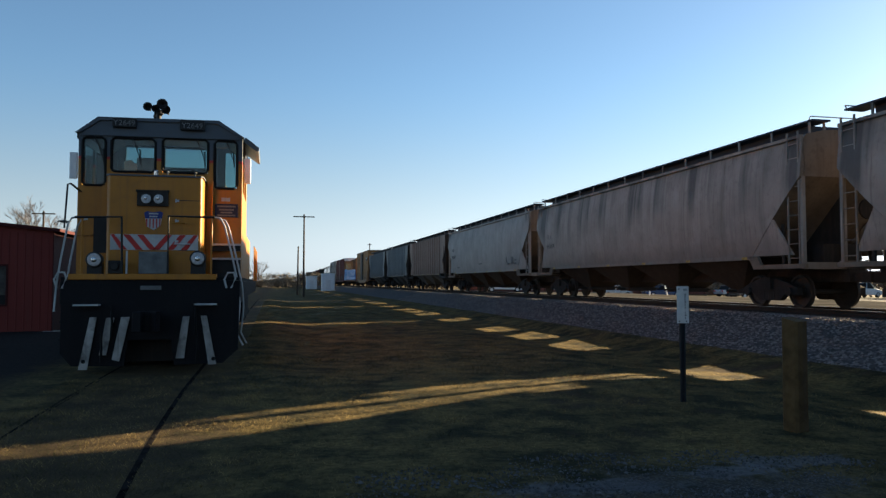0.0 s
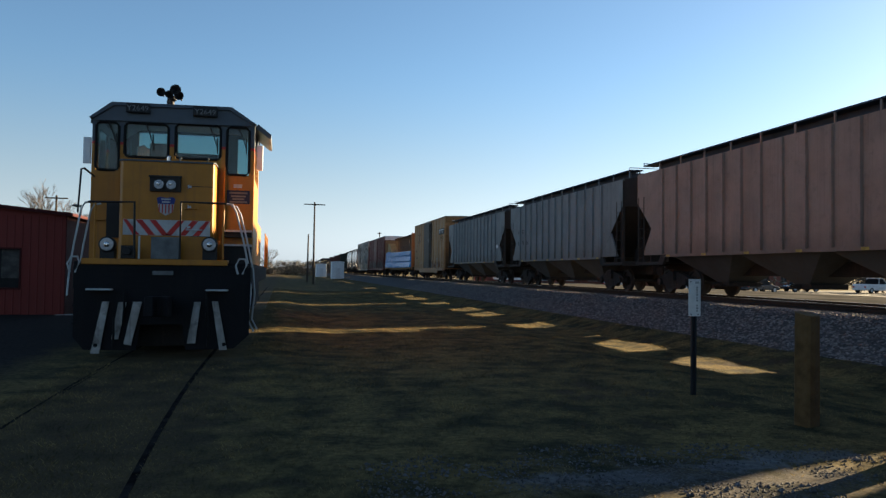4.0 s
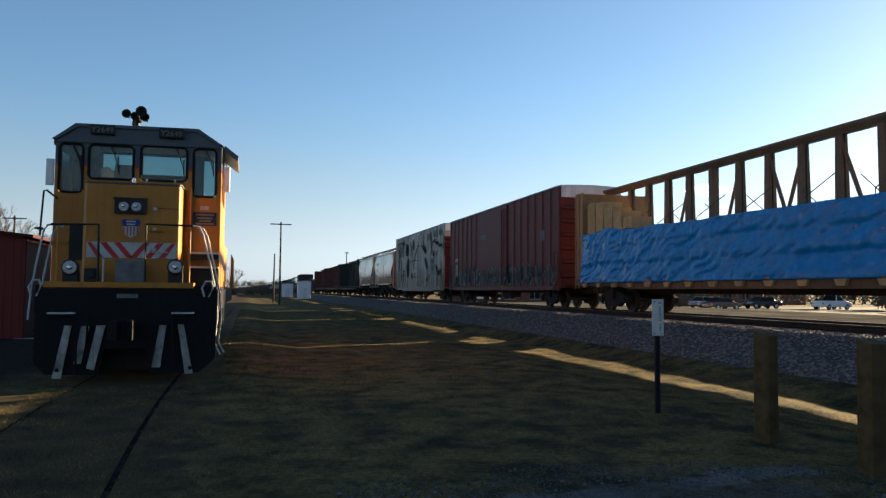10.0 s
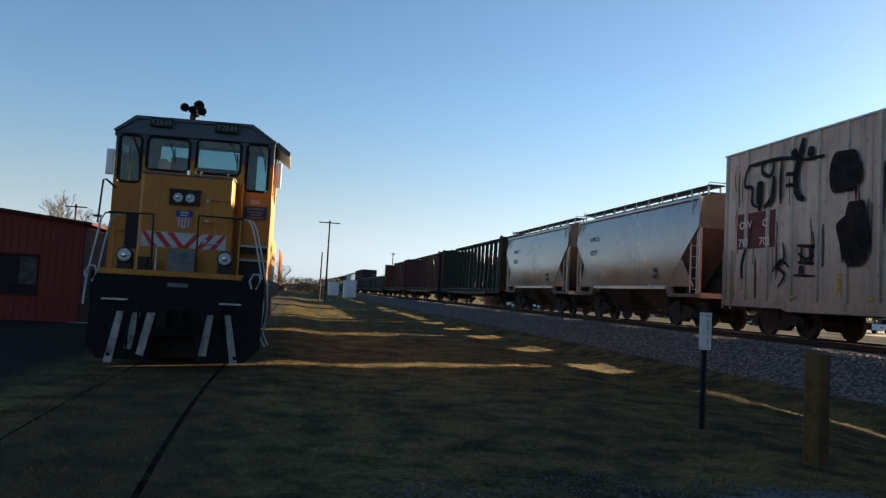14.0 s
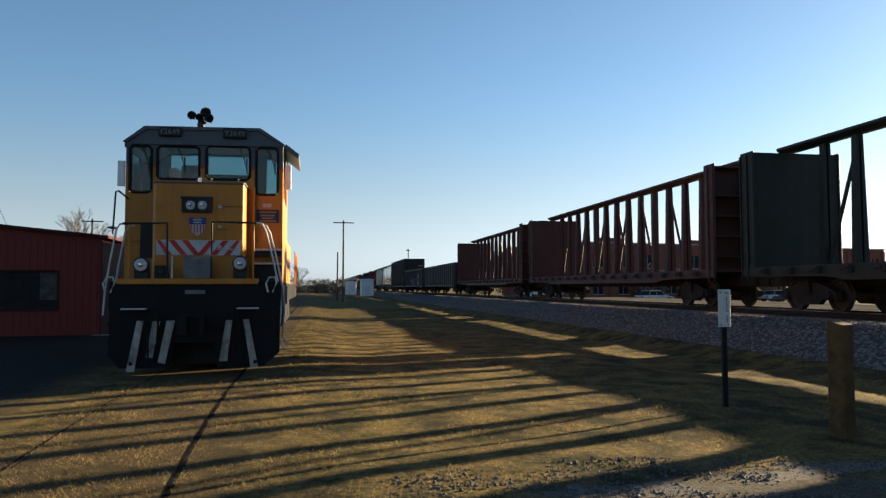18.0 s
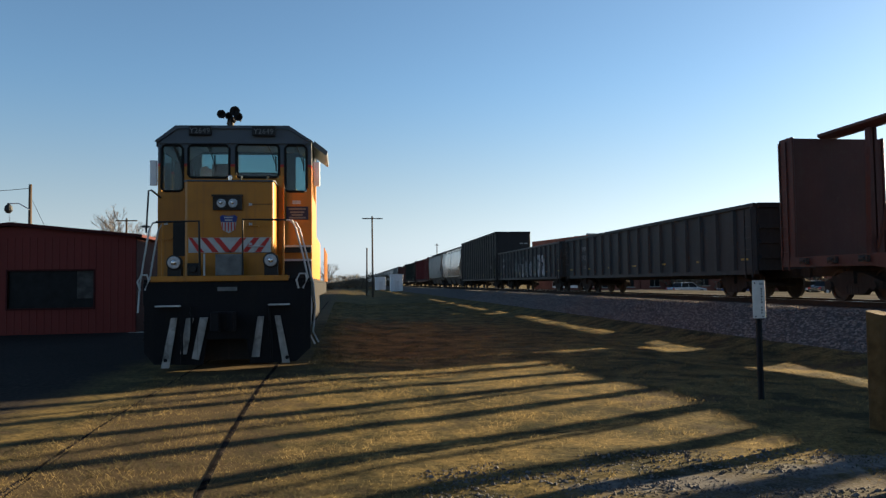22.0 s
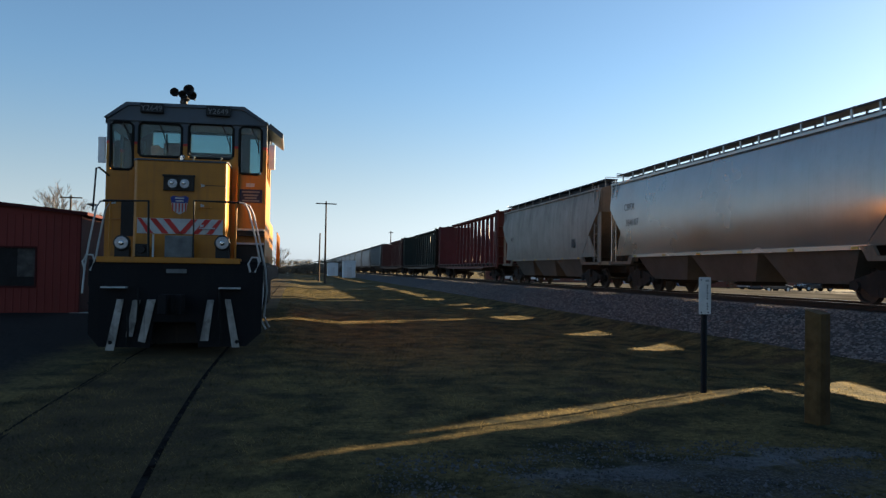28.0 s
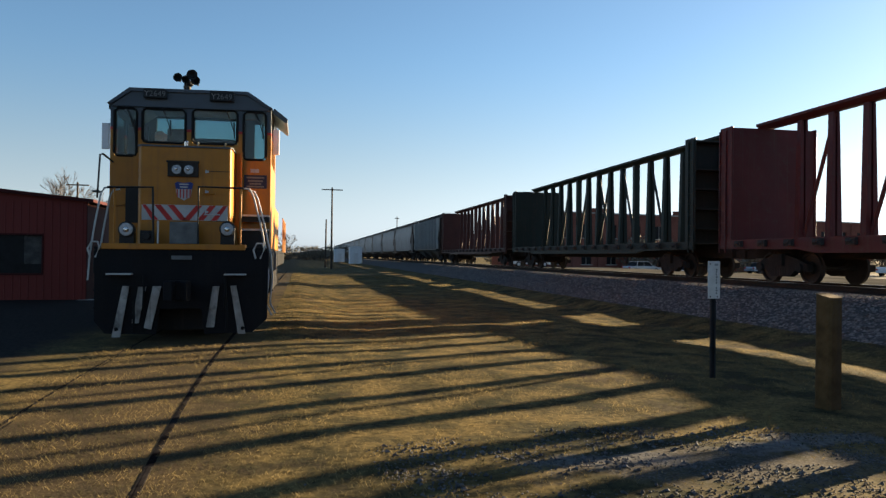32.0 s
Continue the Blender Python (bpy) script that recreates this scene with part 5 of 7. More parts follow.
def make_boxcar(label, L, top, body_mat, roof_mat, door_mat, rib_gap=1.25, door=(-1.6, 1.6), rails=(), end_mat=None, rib=0.06, sill=0.62):
    car = thing("boxcar", label, "railcar", group="train of freight cars")
    top += 0.22
    lb = L - 1.78
    bm = bmesh.new()
    box(bm, -1.52, 1.52, -lb / 2, lb / 2, 0.95, top - 0.22)
    part("body", bm, body_mat, car)
    bm = bmesh.new()
    prism(bm, [(-1.58, top - 0.22), (-1.56, top - 0.17), (-0.8, top - 0.13), (0, top - 0.11), (0.8, top - 0.13), (1.56, top - 0.17), (1.58, top - 0.22)], -lb / 2 - 0.04, lb / 2 + 0.04)
    part("roof", bm, roof_mat, car)
    for s in (-1, 1):
        bm = bmesh.new()
        prism(bm, [(-lb / 2, 1.02), (-lb / 2, 0.85), (-lb / 2 + 2.9, 0.82), (-lb / 2 + 3.2, sill), (lb / 2 - 3.2, sill), (lb / 2 - 2.9, 0.82), (lb / 2, 0.85), (lb / 2, 1.02)], s * 1.53 - 0.05, s * 1.53 + 0.04, "x")
        part("side_sill", bm, body_mat, car)
    key = ("boxrib", round(top, 2), body_mat.name)
    if key not in SHARED:
        bm = bmesh.new()
        prism(bm, [(0, -0.07), (0, 0.07), (rib, 0.045), (rib, -0.045)], 1.0, top - 0.22, "z")
        SHARED[key] = mesh_of("rib", bm, body_mat)
    n = int(lb / rib_gap)
    for i in range(n + 1):
        y = -lb / 2 + 0.1 + (lb - 0.2) * i / n
        if door[0] - 0.1 < y < door[1] + 0.1:
            continue
        for s in (-1, 1):
            part("rib", SHARED[key], body_mat, car, at=pose(s * 1.522, y, 0, 0, 0, 0 if s > 0 else 180))
    for z in rails:
        for s in (-1, 1):
            for a, b in ((-lb / 2, door[0]), (door[1], lb / 2)):
                bm = bmesh.new()
                box(bm, s * 1.545 - 0.02, s * 1.545 + 0.02, a + 0.05, b - 0.05, z - 0.035, z + 0.035)
                part("side_rail", bm, body_mat, car)
    for s in (-1, 1):
        bm = bmesh.new()
        box(bm, s * 1.56 - 0.04, s * 1.56 + 0.03, door[0], door[1], 1.05, top - 0.3)
        leaf = part("sliding_door", bm, door_mat, car, "black sliding door" if door_mat is M_black_door else "")
        for z in (1.8, 2.6, 3.4, 4.2):
            bm = bmesh.new()
            box(bm, s * 1.60 - 0.012, s * 1.60 + 0.012, door[0] + 0.08, door[1] - 0.08, z - 0.03, z + 0.03)
            part("door_rib", bm, door_mat, leaf)
        bm = bmesh.new()
        for y in (door[0] + 0.35, door[0] + 0.75):
            tube(bm, [(s * 1.63, y, 1.1), (s * 1.63, y, top - 0.5)], 0.022, 5)
        part("lock_bar", bm, door_mat, leaf)
        bm = bmesh.new()
        box(bm, s * 1.57 - 0.02, s * 1.57 + 0.03, door[0] - 1.2, door[1] + 0.4, 1.0, 1.06)
        part("door_track", bm, body_mat, car)
    # corrugated ends
    for e in (-1, 1):
        bm = bmesh.new()
        zz = 1.0
        pts = []
        while zz < top - (1.3 if end_mat else 0.5):
            pts += [(0.0, zz), (0.0, zz + 0.38), (0.09, zz + 0.44), (0.09, zz + 0.56), (0.0, zz + 0.62)]
            zz += 0.62
        pts = [(e * (lb / 2 + 0.015 + p), q) for p, q in pts]
        prism(bm, pts + [(e * (lb / 2 - 0.02), pts[-1][1]), (e * (lb / 2 - 0.02), 1.0)], -1.48, 1.48, "x")
        part("corrugated_end", bm, end_mat or body_mat, car)
        if end_mat:
            bm = bmesh.new()
            box(bm, -1.47, 1.47, e * (lb / 2 + 0.055) - 0.055, e * (lb / 2 + 0.055) + 0.055, top - 0.72, top - 0.225)
            part("end_panel", bm, end_mat if end_mat is M_box_end else roof_mat, car, "" if end_mat is M_box_end else "white panel along the top of the end")
        ladder(car, -1.6, e * (lb / 2 - 0.3), 0.75, 2.6 if top > 5 else top, body_mat)
        ladder(car, 1.6, e * (lb / 2 - 0.3), 0.75, 2.6 if top > 5 else top, body_mat)
        bm = bmesh.new()
        box(bm, -1.3, 1.3, e * (lb / 2 + 0.3) - 0.2, e * (lb / 2 + 0.3) + 0.2, 1.02, 1.06)
        turned(bm, [(-0.03, 0.26), (0.03, 0.26)], "y", 14, (0.6, e * (lb / 2 + 0.2), 1.9))
        part("end_platform", bm, M_under, car)
    bm = bmesh.new()
    box(bm, -0.3, 0.3, -L / 2 + 0.5, L / 2 - 0.5, 0.7, 0.98)
    for i in range(int(lb / 2)):
        y = -lb / 2 + 1 + 2 * i
        box(bm, -1.45, 1.45, y - 0.06, y + 0.06, 0.86, 0.95)
    box(bm, -0.9, -0.3, -1.2, 0.2, 0.45, 0.8)
    part("underframe", bm, M_under, car)
    reflectors(car, -1.6, [-lb / 2 + 0.5 + (lb - 1) * i / 6 for i in range(7) if not door[0] - 0.3 < -lb / 2 + 0.5 + (lb - 1) * i / 6 < door[1] + 0.3], 1.12)
    couplers(car, L)
    for e in (-1, 1):
        make_truck(car, e * (L / 2 - 3.0))
    return car, lb


def make_centerbeam(label, L, material, top=5.15, posts=None):
    car = thing("centerbeam_flatcar", label, "railcar", group="train of freight cars")
    lb = L - 1.6
    posts = posts or material
    bm = bmesh.new()
    box(bm, -1.5, 1.5, -lb / 2, lb / 2, 1.22, 1.30)
    part("deck", bm, material, car)
    for s in (-1, 1):
        bm = bmesh.new()
        prism(bm, [(-lb / 2, 1.30), (lb / 2, 1.30), (lb / 2, 1.02), (lb / 2 - 3.9, 0.98), (lb / 2 - 4.6, 0.88), (-lb / 2 + 4.6, 0.88), (-lb / 2 + 3.9, 0.98), (-lb / 2, 1.02)], s * 1.53 - 0.03, s * 1.53 + 0.05, "x")
        part("side_sill", bm, posts, car)
    # bulkheads: a wall with deep side plates and shelves on its outer face
    for e in (-1, 1):
        y0 = e * (lb / 2 - 0.58)
        bm = bmesh.new()
        box(bm, -1.46, 1.46, y0 - 0.04, y0 + 0.04, 1.30, top - 0.24)
        wall = part("bulkhead", bm, material, car)
        key = ("bulkplate", material.name)
        if key not in SHARED:
            bm = bmesh.new()
            box(bm, -0.035, 0.035, -0.33, 0.33, 1.02, top - 0.2)
            SHARED[key] = mesh_of("side_plate", bm, material, 0.015)
            bm = bmesh.new()
            box(bm, -1.42, 1.42, -0.2, 0.2, -0.03, 0.03)
            SHARED["bulkshelf", material.name] = mesh_of("shelf", bm, material, 0.01)
            bm = bmesh.new()
            box(bm, -0.05, 0.05, -0.15, 0.15, 1.31, top - 0.26)
            SHARED["bulkrib", material.name] = mesh_of("centre_rib", bm, material, 0.01)
        for x in (-1.50, 1.50):
            part("side_plate", SHARED[key], material, wall, at=pose(x, e * (lb / 2 - 0.33), 0))
        for z in (1.75, 2.45, 3.15, 3.85, top - 0.3):
            part("shelf", SHARED["bulkshelf", material.name], material, wall, at=pose(0, y0 + e * 0.245, z))
        part("centre_rib", SHARED["bulkrib", material.name], material, wall, at=pose(0, y0 + e * 0.195, 0))
        ladder(car, -1.56, e * (lb / 2 - 0.2), 0.9, top - 0.3, material, 0.34)
    bm = bmesh.new()
    prism(bm, [(-0.30, top), (0.30, top), (0.30, top - 0.08), (0.10, top - 0.20), (-0.10, top - 0.20), (-0.30, top - 0.08)], -lb / 2 + 0.1, lb / 2 - 0.1)
    part("top_chord", bm, posts, car)
    # posts and braces of the centre truss
    key = ("post", material.name, top)
    if key not in SHARED:
        bm = bmesh.new()
        for s in (-1, 1):
            prism(bm, [(s * 0.03, 1.30), (s * 0.20, 1.30), (s * 0.10, top - 0.1), (s * 0.03, top - 0.1)], -0.105, 0.105)
        box(bm, -0.031, 0.031, -0.03, 0.03, 1.30, top - 0.15)
        SHARED[key] = mesh_of("post", bm, posts)
        bm = bmesh.new()
        tube(bm, [(0, 0.05, 1.34), (0, 1.43, top - 0.2)], 0.06, 6)
        SHARED["brace", material.name, top] = mesh_of("brace", bm, posts)
        bm = bmesh.new()
        holed(bm, -0.105, 0.105, 1.30, top - 0.1, -0.13, 0.13, [(-0.05, 0.05, 2.45, 2.95)], "x")
        SHARED["holed_post", material.name, top] = mesh_of("post", bm, posts)
    step = (lb - 1.3) / 15
    for i in range(14):
        part("post", SHARED[("holed_post", material.name, top) if i in (4, 9) else key], posts, car, at=pose(0, step * (i - 6.5), 0))
    brace = SHARED["brace", material.name, top]
    for side in (-1, 1):
        part("brace", brace, posts, car, at=pose(0, -side * step / 2, 0, 0, 0, 0 if side > 0 else 180))
        for bay in (2, 4, 6):
            part("brace", brace, posts, car, at=pose(0, side * step * (bay + 0.5), 0, 0, 0, 180 if side > 0 else 0))
    winch_paint = M_yellow_beam if material is M_yellow_beam else M_winch
    if ("winch", material.name) not in SHARED:
        bm = bmesh.new()
        box(bm, -0.05, 0.05, -0.16, 0.16, -0.09, 0.09)
        turned(bm, [(-0.1, 0.06), (0.1, 0.06)], "y", 8, (-0.05, 0, 0))
        SHARED["winch", material.name] = mesh_of("winch", bm, winch_paint)
    for i in range(17):
        y = -lb / 2 + 1.2 + (lb - 2.4) * i / 16
        part("winch", SHARED["winch", material.name], winch_paint, car, at=pose(-1.62, y, 1.17))
    bm = bmesh.new()
    box(bm, -0.25, 0.25, -L / 2 + 0.5, L / 2 - 0.5, 0.72, 1.22)
    part("centre_sill", bm, M_under, car)
    couplers(car, L)
    for e in (-1, 1):
        make_truck(car, e * (L / 2 - 3.3))
    return car, lb


def make_gondola(label, L, top, material, rib_gap=1.15, name="gondola_car", floor=1.0):
    car = thing(name, label, "railcar", group="train of freight cars")
    lb = L - (1.35 if top < 4 else 0.8)
    for s in (-1, 1):
        bm = bmesh.new()
        box(bm, s * 1.47 - 0.03, s * 1.47 + 0.03, -lb / 2, lb / 2, 0.95, top)
        part("side_wall", bm, material, car)
        bm = bmesh.new()
        box(bm, -1.44, 1.44, s * lb / 2 - 0.04, s * lb / 2 + 0.04, 0.95, top)
        part("end_wall", bm, material, car)
    bm = bmesh.new()
    box(bm, -1.44, 1.44, -lb / 2 + 0.04, lb / 2 - 0.04, floor, floor + 0.06)
    part("floor", bm, material, car)
    key = ("gonrib", round(top, 2), material.name)
    if key not in SHARED:
        bm = bmesh.new()
        prism(bm, [(0, -0.11), (0, 0.11), (0.10, 0.06), (0.10, -0.06)], 0.9, top - 0.1, "z")
        SHARED[key] = mesh_of("rib", bm, material)
    n = int(lb / rib_gap)
    for i in range(n + 1):
        y = -lb / 2 + 0.12 + (lb - 0.24) * i / n
        for s in (-1, 1):
            part("rib", SHARED[key], material, car, at=pose(s * 1.502, y, 0, 0, 0, 0 if s > 0 else 180))
    for s in (-1, 1):
        bm = bmesh.new()
        box(bm, s * 1.53 - 0.09, s * 1.53 + 0.08, -lb / 2 - 0.05, lb / 2 + 0.05, top - 0.1, top + 0.03)
        part("top_rail", bm, material, car, bevel=0.01)
        bm = bmesh.new()
        box(bm, s * 1.53 - 0.07, s * 1.53 + 0.08, -lb / 2, lb / 2, 0.82, 0.97)
        part("side_sill", bm, material, car)
    for e in (-1, 1):
        bm = bmesh.new()
        box(bm, -1.45, 1.45, e * (lb / 2 + 0.06) - 0.06, e * (lb / 2 + 0.06) + 0.06, top - 0.12, top + 0.03)
        for z in (1.4, 1.9, 2.4):
            box(bm, -1.42, 1.42, e * (lb / 2 + 0.07) - 0.05, e * (lb / 2 + 0.07) + 0.05, z - 0.06, z + 0.06)
        part("end_rail", bm, material, car)
        ladder(car, -1.62, e * (lb / 2 - 0.3), 0.7, min(top, 3.0), material)
    bm = bmesh.new()
    box(bm, -0.3, 0.3, -L / 2 + 0.5, L / 2 - 0.5, 0.68, 0.98)
    part("centre_sill", bm, M_under, car)
    reflectors(car, -1.52, [-lb / 2 + 0.72 + (lb - 1.44) * i / 6 for i in range(7)], 1.3, 1.8)
    couplers(car, L)
    for e in (-1, 1):
        make_truck(car, e * (L / 2 - 2.9))
    return car, lb


def add_lumber(car, lb):
    """Wrapped lumber on both sides of the centre beam, in a wrinkled blue tarp."""
    for s in (-1, 1):
        bm = bmesh.new()
        nu, nv = 280, 44
        y0, y1 = -lb / 2 + 0.75, lb / 2 - 0.75
        grid = []
        for i in range(nu + 1):
            row = []
            for j in range(nv + 1):
                y, z = y0 + (y1 - y0) * i / nu, 1.12 + (1.82 + 0.18 * i / nu) * j / nv
                q = z * 1.5 + y * 0.9 + 0.6 * noise.noise((y * 0.7, z * 0.9, s))
                fold = 0.06 * noise.noise((y * 1.2 + 3 * s, z * 0.6, 1)) - 0.10 * abs(noise.noise((q * 1.6, (y - z) * 0.45, 2))) - 0.07 * abs(noise.noise((q * 4.2, (y - z) * 0.9, 4)))
                fold -= 0.05 * max(0, 1 - abs((y - y0) % 2.3 - 1.15) / 0.06) + 0.02 * noise.noise((y * 6, z * 7, 6))
                near = 1 - i / nu
                fold *= 1.1 - 0.55 * near
                for seam in (0.34, 0.70):
                    # the sheet hangs in between the tiers of packs
                    d = j / nv - seam - 0.05 * noise.noise((y * 0.5, seam * 9, s)) - 0.015 * noise.noise((y * 2.5, seam * 9, s))
                    depth = (0.03 + 0.07 * near) * (0.75 + 0.7 * noise.noise((y * 0.6, seam * 5, 7)))
                    fold -= depth * (max(0, 1 - d / 0.07) if d >= 0 else max(0, 1 + d / 0.26))
                fold -= 0.06 * max(0, 1 - abs((y - y0 + 0.1 * noise.noise((z, 0, 3))) % 1.35 - 0.6) / 0.05) * (1 if j / nv > 0.72 else 0.25)
                top_drop = (0.07 * noise.noise((y * 0.8, 5, s)) + 0.16 * max(0, 1 - abs(y - y1 + 2.2) / 1.2)) * j / nv
                row.append(bm.verts.new((s * (1.76 - 0.12 * j / nv + fold), y, z + top_drop)))
            grid.append(row)
        for i in range(nu):
            for j in range(nv):
                bm.faces.new((grid[i][j], grid[i + 1][j], grid[i + 1][j + 1], grid[i][j + 1]))
        inner = [[bm.verts.new((s * 0.5, g[k].co.y, max(g[k].co.z, 1.32))) for k in (0, nv)] for g in grid]
        for i in range(nu):
            bm.faces.new((grid[i][nv], grid[i + 1][nv], inner[i + 1][1], inner[i][1]))
            bm.faces.new((inner[i][0], inner[i + 1][0], grid[i + 1][0], grid[i][0]))
        for i, f in ((0, 1), (nu, -1)):
            bm.faces.new([grid[i][j] for j in range(nv + 1)][::f] + [inner[i][k] for k in (1, 0)][::f])
        load = part("tarped_lumber", bm, M_tarp, car, "wrinkled bright blue tarp over stacked lumber", soft=True)
        for k in range(9):
            y = y0 + (y1 - y0) * (k + 0.5) / 9
            bm = bmesh.new()
            tube(bm, [(s * 1.56, y, 1.1), (s * 1.53, y, 2.4), (s * 1.45, y, 3.15), (s * 0.4, y, 3.9)], 0.015, 5)
            part("tie_down", bm, M_walk, load)
        for k in range(17):
            y = y0 + 0.35 + (y1 - y0 - 0.7) * k / 16
            bm = bmesh.new()
            prism(bm, [(y - 0.2, 1.11), (y + 0.2, 1.11), (y + 0.12, 0.95), (y - 0.12, 0.95)], min(s * 1.585, s * 1.68), max(s * 1.585, s * 1.68), "x")
            part("strap_winch", bm, M_wood, load, "pale yellow strap winch")
        for k in range(11):
            y = y0 + 0.3 + (y1 - y0 - 0.6) * k / 10
            bm = bmesh.new()
            box(bm, min(s * 0.5, s * 1.52), max(s * 0.5, s * 1.52), y - 0.28, y + 0.28, 1.301, 1.319)
            part("lumber_spacer", bm, M_wood, load)
    for k in range(5):
        bm = bmesh.new()
        y = lb / 2 - 1.1 - 0.75 * k
        box(bm, -1.35, -0.5, y - 0.33, y + 0.33, 3.16, (4.45, 4.4, 4.1, 3.9, 3.6)[k])
        part("lumber_pack", bm, M_wood, car, "bare stacked yellow lumber")


def spray(car, pts, width, x, material):
    """A sprayed paint stroke on the camera's side: a thin ribbon along a smooth line of (y, z)."""
    pts = [Vector((0, *q)) for q in pts]
    line = []
    for k in range(len(pts) - 1):
        a, b, c, d = pts[max(k - 1, 0)], pts[k], pts[k + 1], pts[min(k + 2, len(pts) - 1)]
        for t in (0, 0.17, 0.33, 0.5, 0.67, 0.83):
            line.append(0.5 * ((2 * b) + (c - a) * t + (2 * a - 5 * b + 4 * c - d) * t * t + (3 * b - a - 3 * c + d) * t ** 3))
    line.append(pts[-1])
    bm = bmesh.new()
    n = len(line)
    left, right = [], []
    for k, q in enumerate(line):
        d = (line[min(k + 1, n - 1)] - line[max(k - 1, 0)]).normalized()
        w = width * (0.35 + 0.65 * math.sin(math.pi * (k + 0.6) / (n + 0.2)) ** 0.5) / 2
        side = Vector((0, -d.z, d.y)) * w
        left.append(bm.verts.new((x, (q + side).y, (q + side).z)))
        right.append(bm.verts.new((x, (q - side).y, (q - side).z)))
    for k in range(n - 1):
        bm.faces.new((left[k], left[k + 1], right[k + 1], right[k]))
    bmesh.ops.solidify(bm, geom=bm.faces[:], thickness=0.003)
    part("graffiti_stroke", bm, material, car)


# the train: far coupling point of each car along the track at 0 s, and its near one
ENDS = [-24.0, -4.4, 15.7, 36.85, 57.25, 74.75, 91.3, 108.7, 125.65, 149.2, 169.8, 189.75, 202.25, 214.75, 237.5, 261.2, 285.1, 307.15, 327.2, 347.7, 365.7, 382.7, 405.8, 430.1, 455.3, 474.8]
TRAIN = []


def couple(car):
    i = len(TRAIN)
    TRAIN.append((car, (ENDS[i] + ENDS[i + 1]) / 2))


def gap(i):
    return ENDS[i + 1] - ENDS[i]


def make_train():
    c, lb = make_hopper("weathered grey covered hopper car with dark streaks", gap(0), M_grey_hopper)
    couple(c)
    c, lb = make_hopper("weathered grey covered hopper car with dark streaks", gap(1), M_grey_hopper)
    mark(c, "641", 0.42, lb / 2 - 4.2, 2.5, -1.606)
    couple(c)
    c, lb = make_hopper("dirty grey covered hopper car with dark vertical streaks", gap(2), M_grey_hopper, bays=4)
    mark(c, "TILX", 0.32, lb / 2 - 1.85, 2.86, -1.604, M_letter_faint)
    mark(c, "641014", 0.32, lb / 2 - 2.05, 2.4, -1.596, M_letter_dark)
    couple(c)
    c, lb = make_hopper("pale grey covered hopper car with curved sides", gap(3), M_pale_hopper, bays=4)
    mark(c, "TILX", 0.36, lb / 2 - 1.8, 3.05, -1.606)
    mark(c, "650617", 0.36, lb / 2 - 2.1, 2.5, -1.606)
    for y, z, w, h in ((3.9, 1.85, 0.1, 0.35), (3.6, 1.75, 0.4, 0.1), (2.8, 1.8, 0.4, 0.4), (2.2, 1.95, 0.3, 0.1), (2.2, 1.75, 0.35, 0.1), (9.6, 1.9, 0.8, 0.08), (15.6, 1.75, 0.7, 0.1)):
        bars(c, -lb / 2 + y, z, -1.59, (w,), h, M_letter_faint)
    couple(c)
    c, lb = make_hopper("faded tan ribbed covered hopper car", gap(4), M_tan_hopper, curved=False)
    couple(c)
    c, lb = make_hopper("blue-grey ribbed covered hopper car with faded lettering", gap(5), M_blue_grey_hopper, curved=False)
    for k, a in enumerate(("FU", "RX")):
        mark(c, a, 0.36, lb / 2 - 1.72 - 0.74 * k, 2.95, -1.535)
    for k, a in enumerate(("82", "78", "96")):
        mark(c, a, 0.36, lb / 2 - 1.72 - 0.74 * k, 2.3, -1.535)
    couple(c)
    c, lb = make_hopper("grey ribbed covered hopper car, dirty at the ends", gap(6), M_blue_grey_hopper, curved=False)
    mark(c, "382  725", 0.4, lb / 2 - 3.2, 2.45, -1.53)
    bars(c, -lb / 2 + 3.0, 2.1, -1.535, (0.5, 0.5, 0.5), 0.1, M_letter_dark)
    bars(c, -lb / 2 + 1.6, 2.3, -1.535, (0.4,), 0.22, M_letter_white)
    couple(c)
    # yellow boxcar with a black plug door and a block badge
    c, lb = make_boxcar("faded yellow high-cube boxcar with a black door and graffiti", gap(7), 5.5, M_yellow_box, M_galv_roof, M_black_door, door=(-1.58, 2.1), rails=(1.7, 3.0, 4.2), end_mat=M_box_end)
    bm = bmesh.new()
    box(bm, -1.612, -1.522, -lb / 2 + 0.25, -lb / 2 + 2.35, 4.02, 4.53)
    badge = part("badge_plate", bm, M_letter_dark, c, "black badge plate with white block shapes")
    for k in range(3):
        y = -lb / 2 + 1.95 - 0.65 * k
        bm = bmesh.new()
        prism(bm, [(y + 0.20, 4.46), (y - 0.30, 4.46), (y - 0.29, 4.37), (y - 0.10, 4.36), (y + 0.0, 4.1), (y + 0.14, 4.1), (y + 0.06, 4.36), (y + 0.22, 4.36)], -1.616, -1.611, "x")
        part("badge_shape", bm, M_letter_white, badge)
    bars(c, -lb / 2 + 1.4, 3.75, -1.545, (1.3, 1.0, 0.8), 0.09, M_spray_rust)
    cy, cz = lb / 2 - 2.6, 4.1
    for a in (42, 138):
        t = radians(a)
        for q in (-1, 1):
            for w in (-1, 1):
                nx, nz = -math.sin(t), math.cos(t)
                p0, p1 = (cy + 0.13 * q * math.cos(t), cz + 0.15 * q * math.sin(t)), (cy + 0.66 * q * math.cos(t), cz + 0.66 * q * math.sin(t))
                bm = bmesh.new()
                prism(bm, [(p[0] + nx * v, p[1] + nz * v) for p, v in ((p0, w * 0.02), (p1, w * 0.035), (p1, w * 0.115), (p0, w * 0.07))], -1.535, -1.523, "x")
                part("star_badge", bm, M_letter_dark, c)
    bm = bmesh.new()
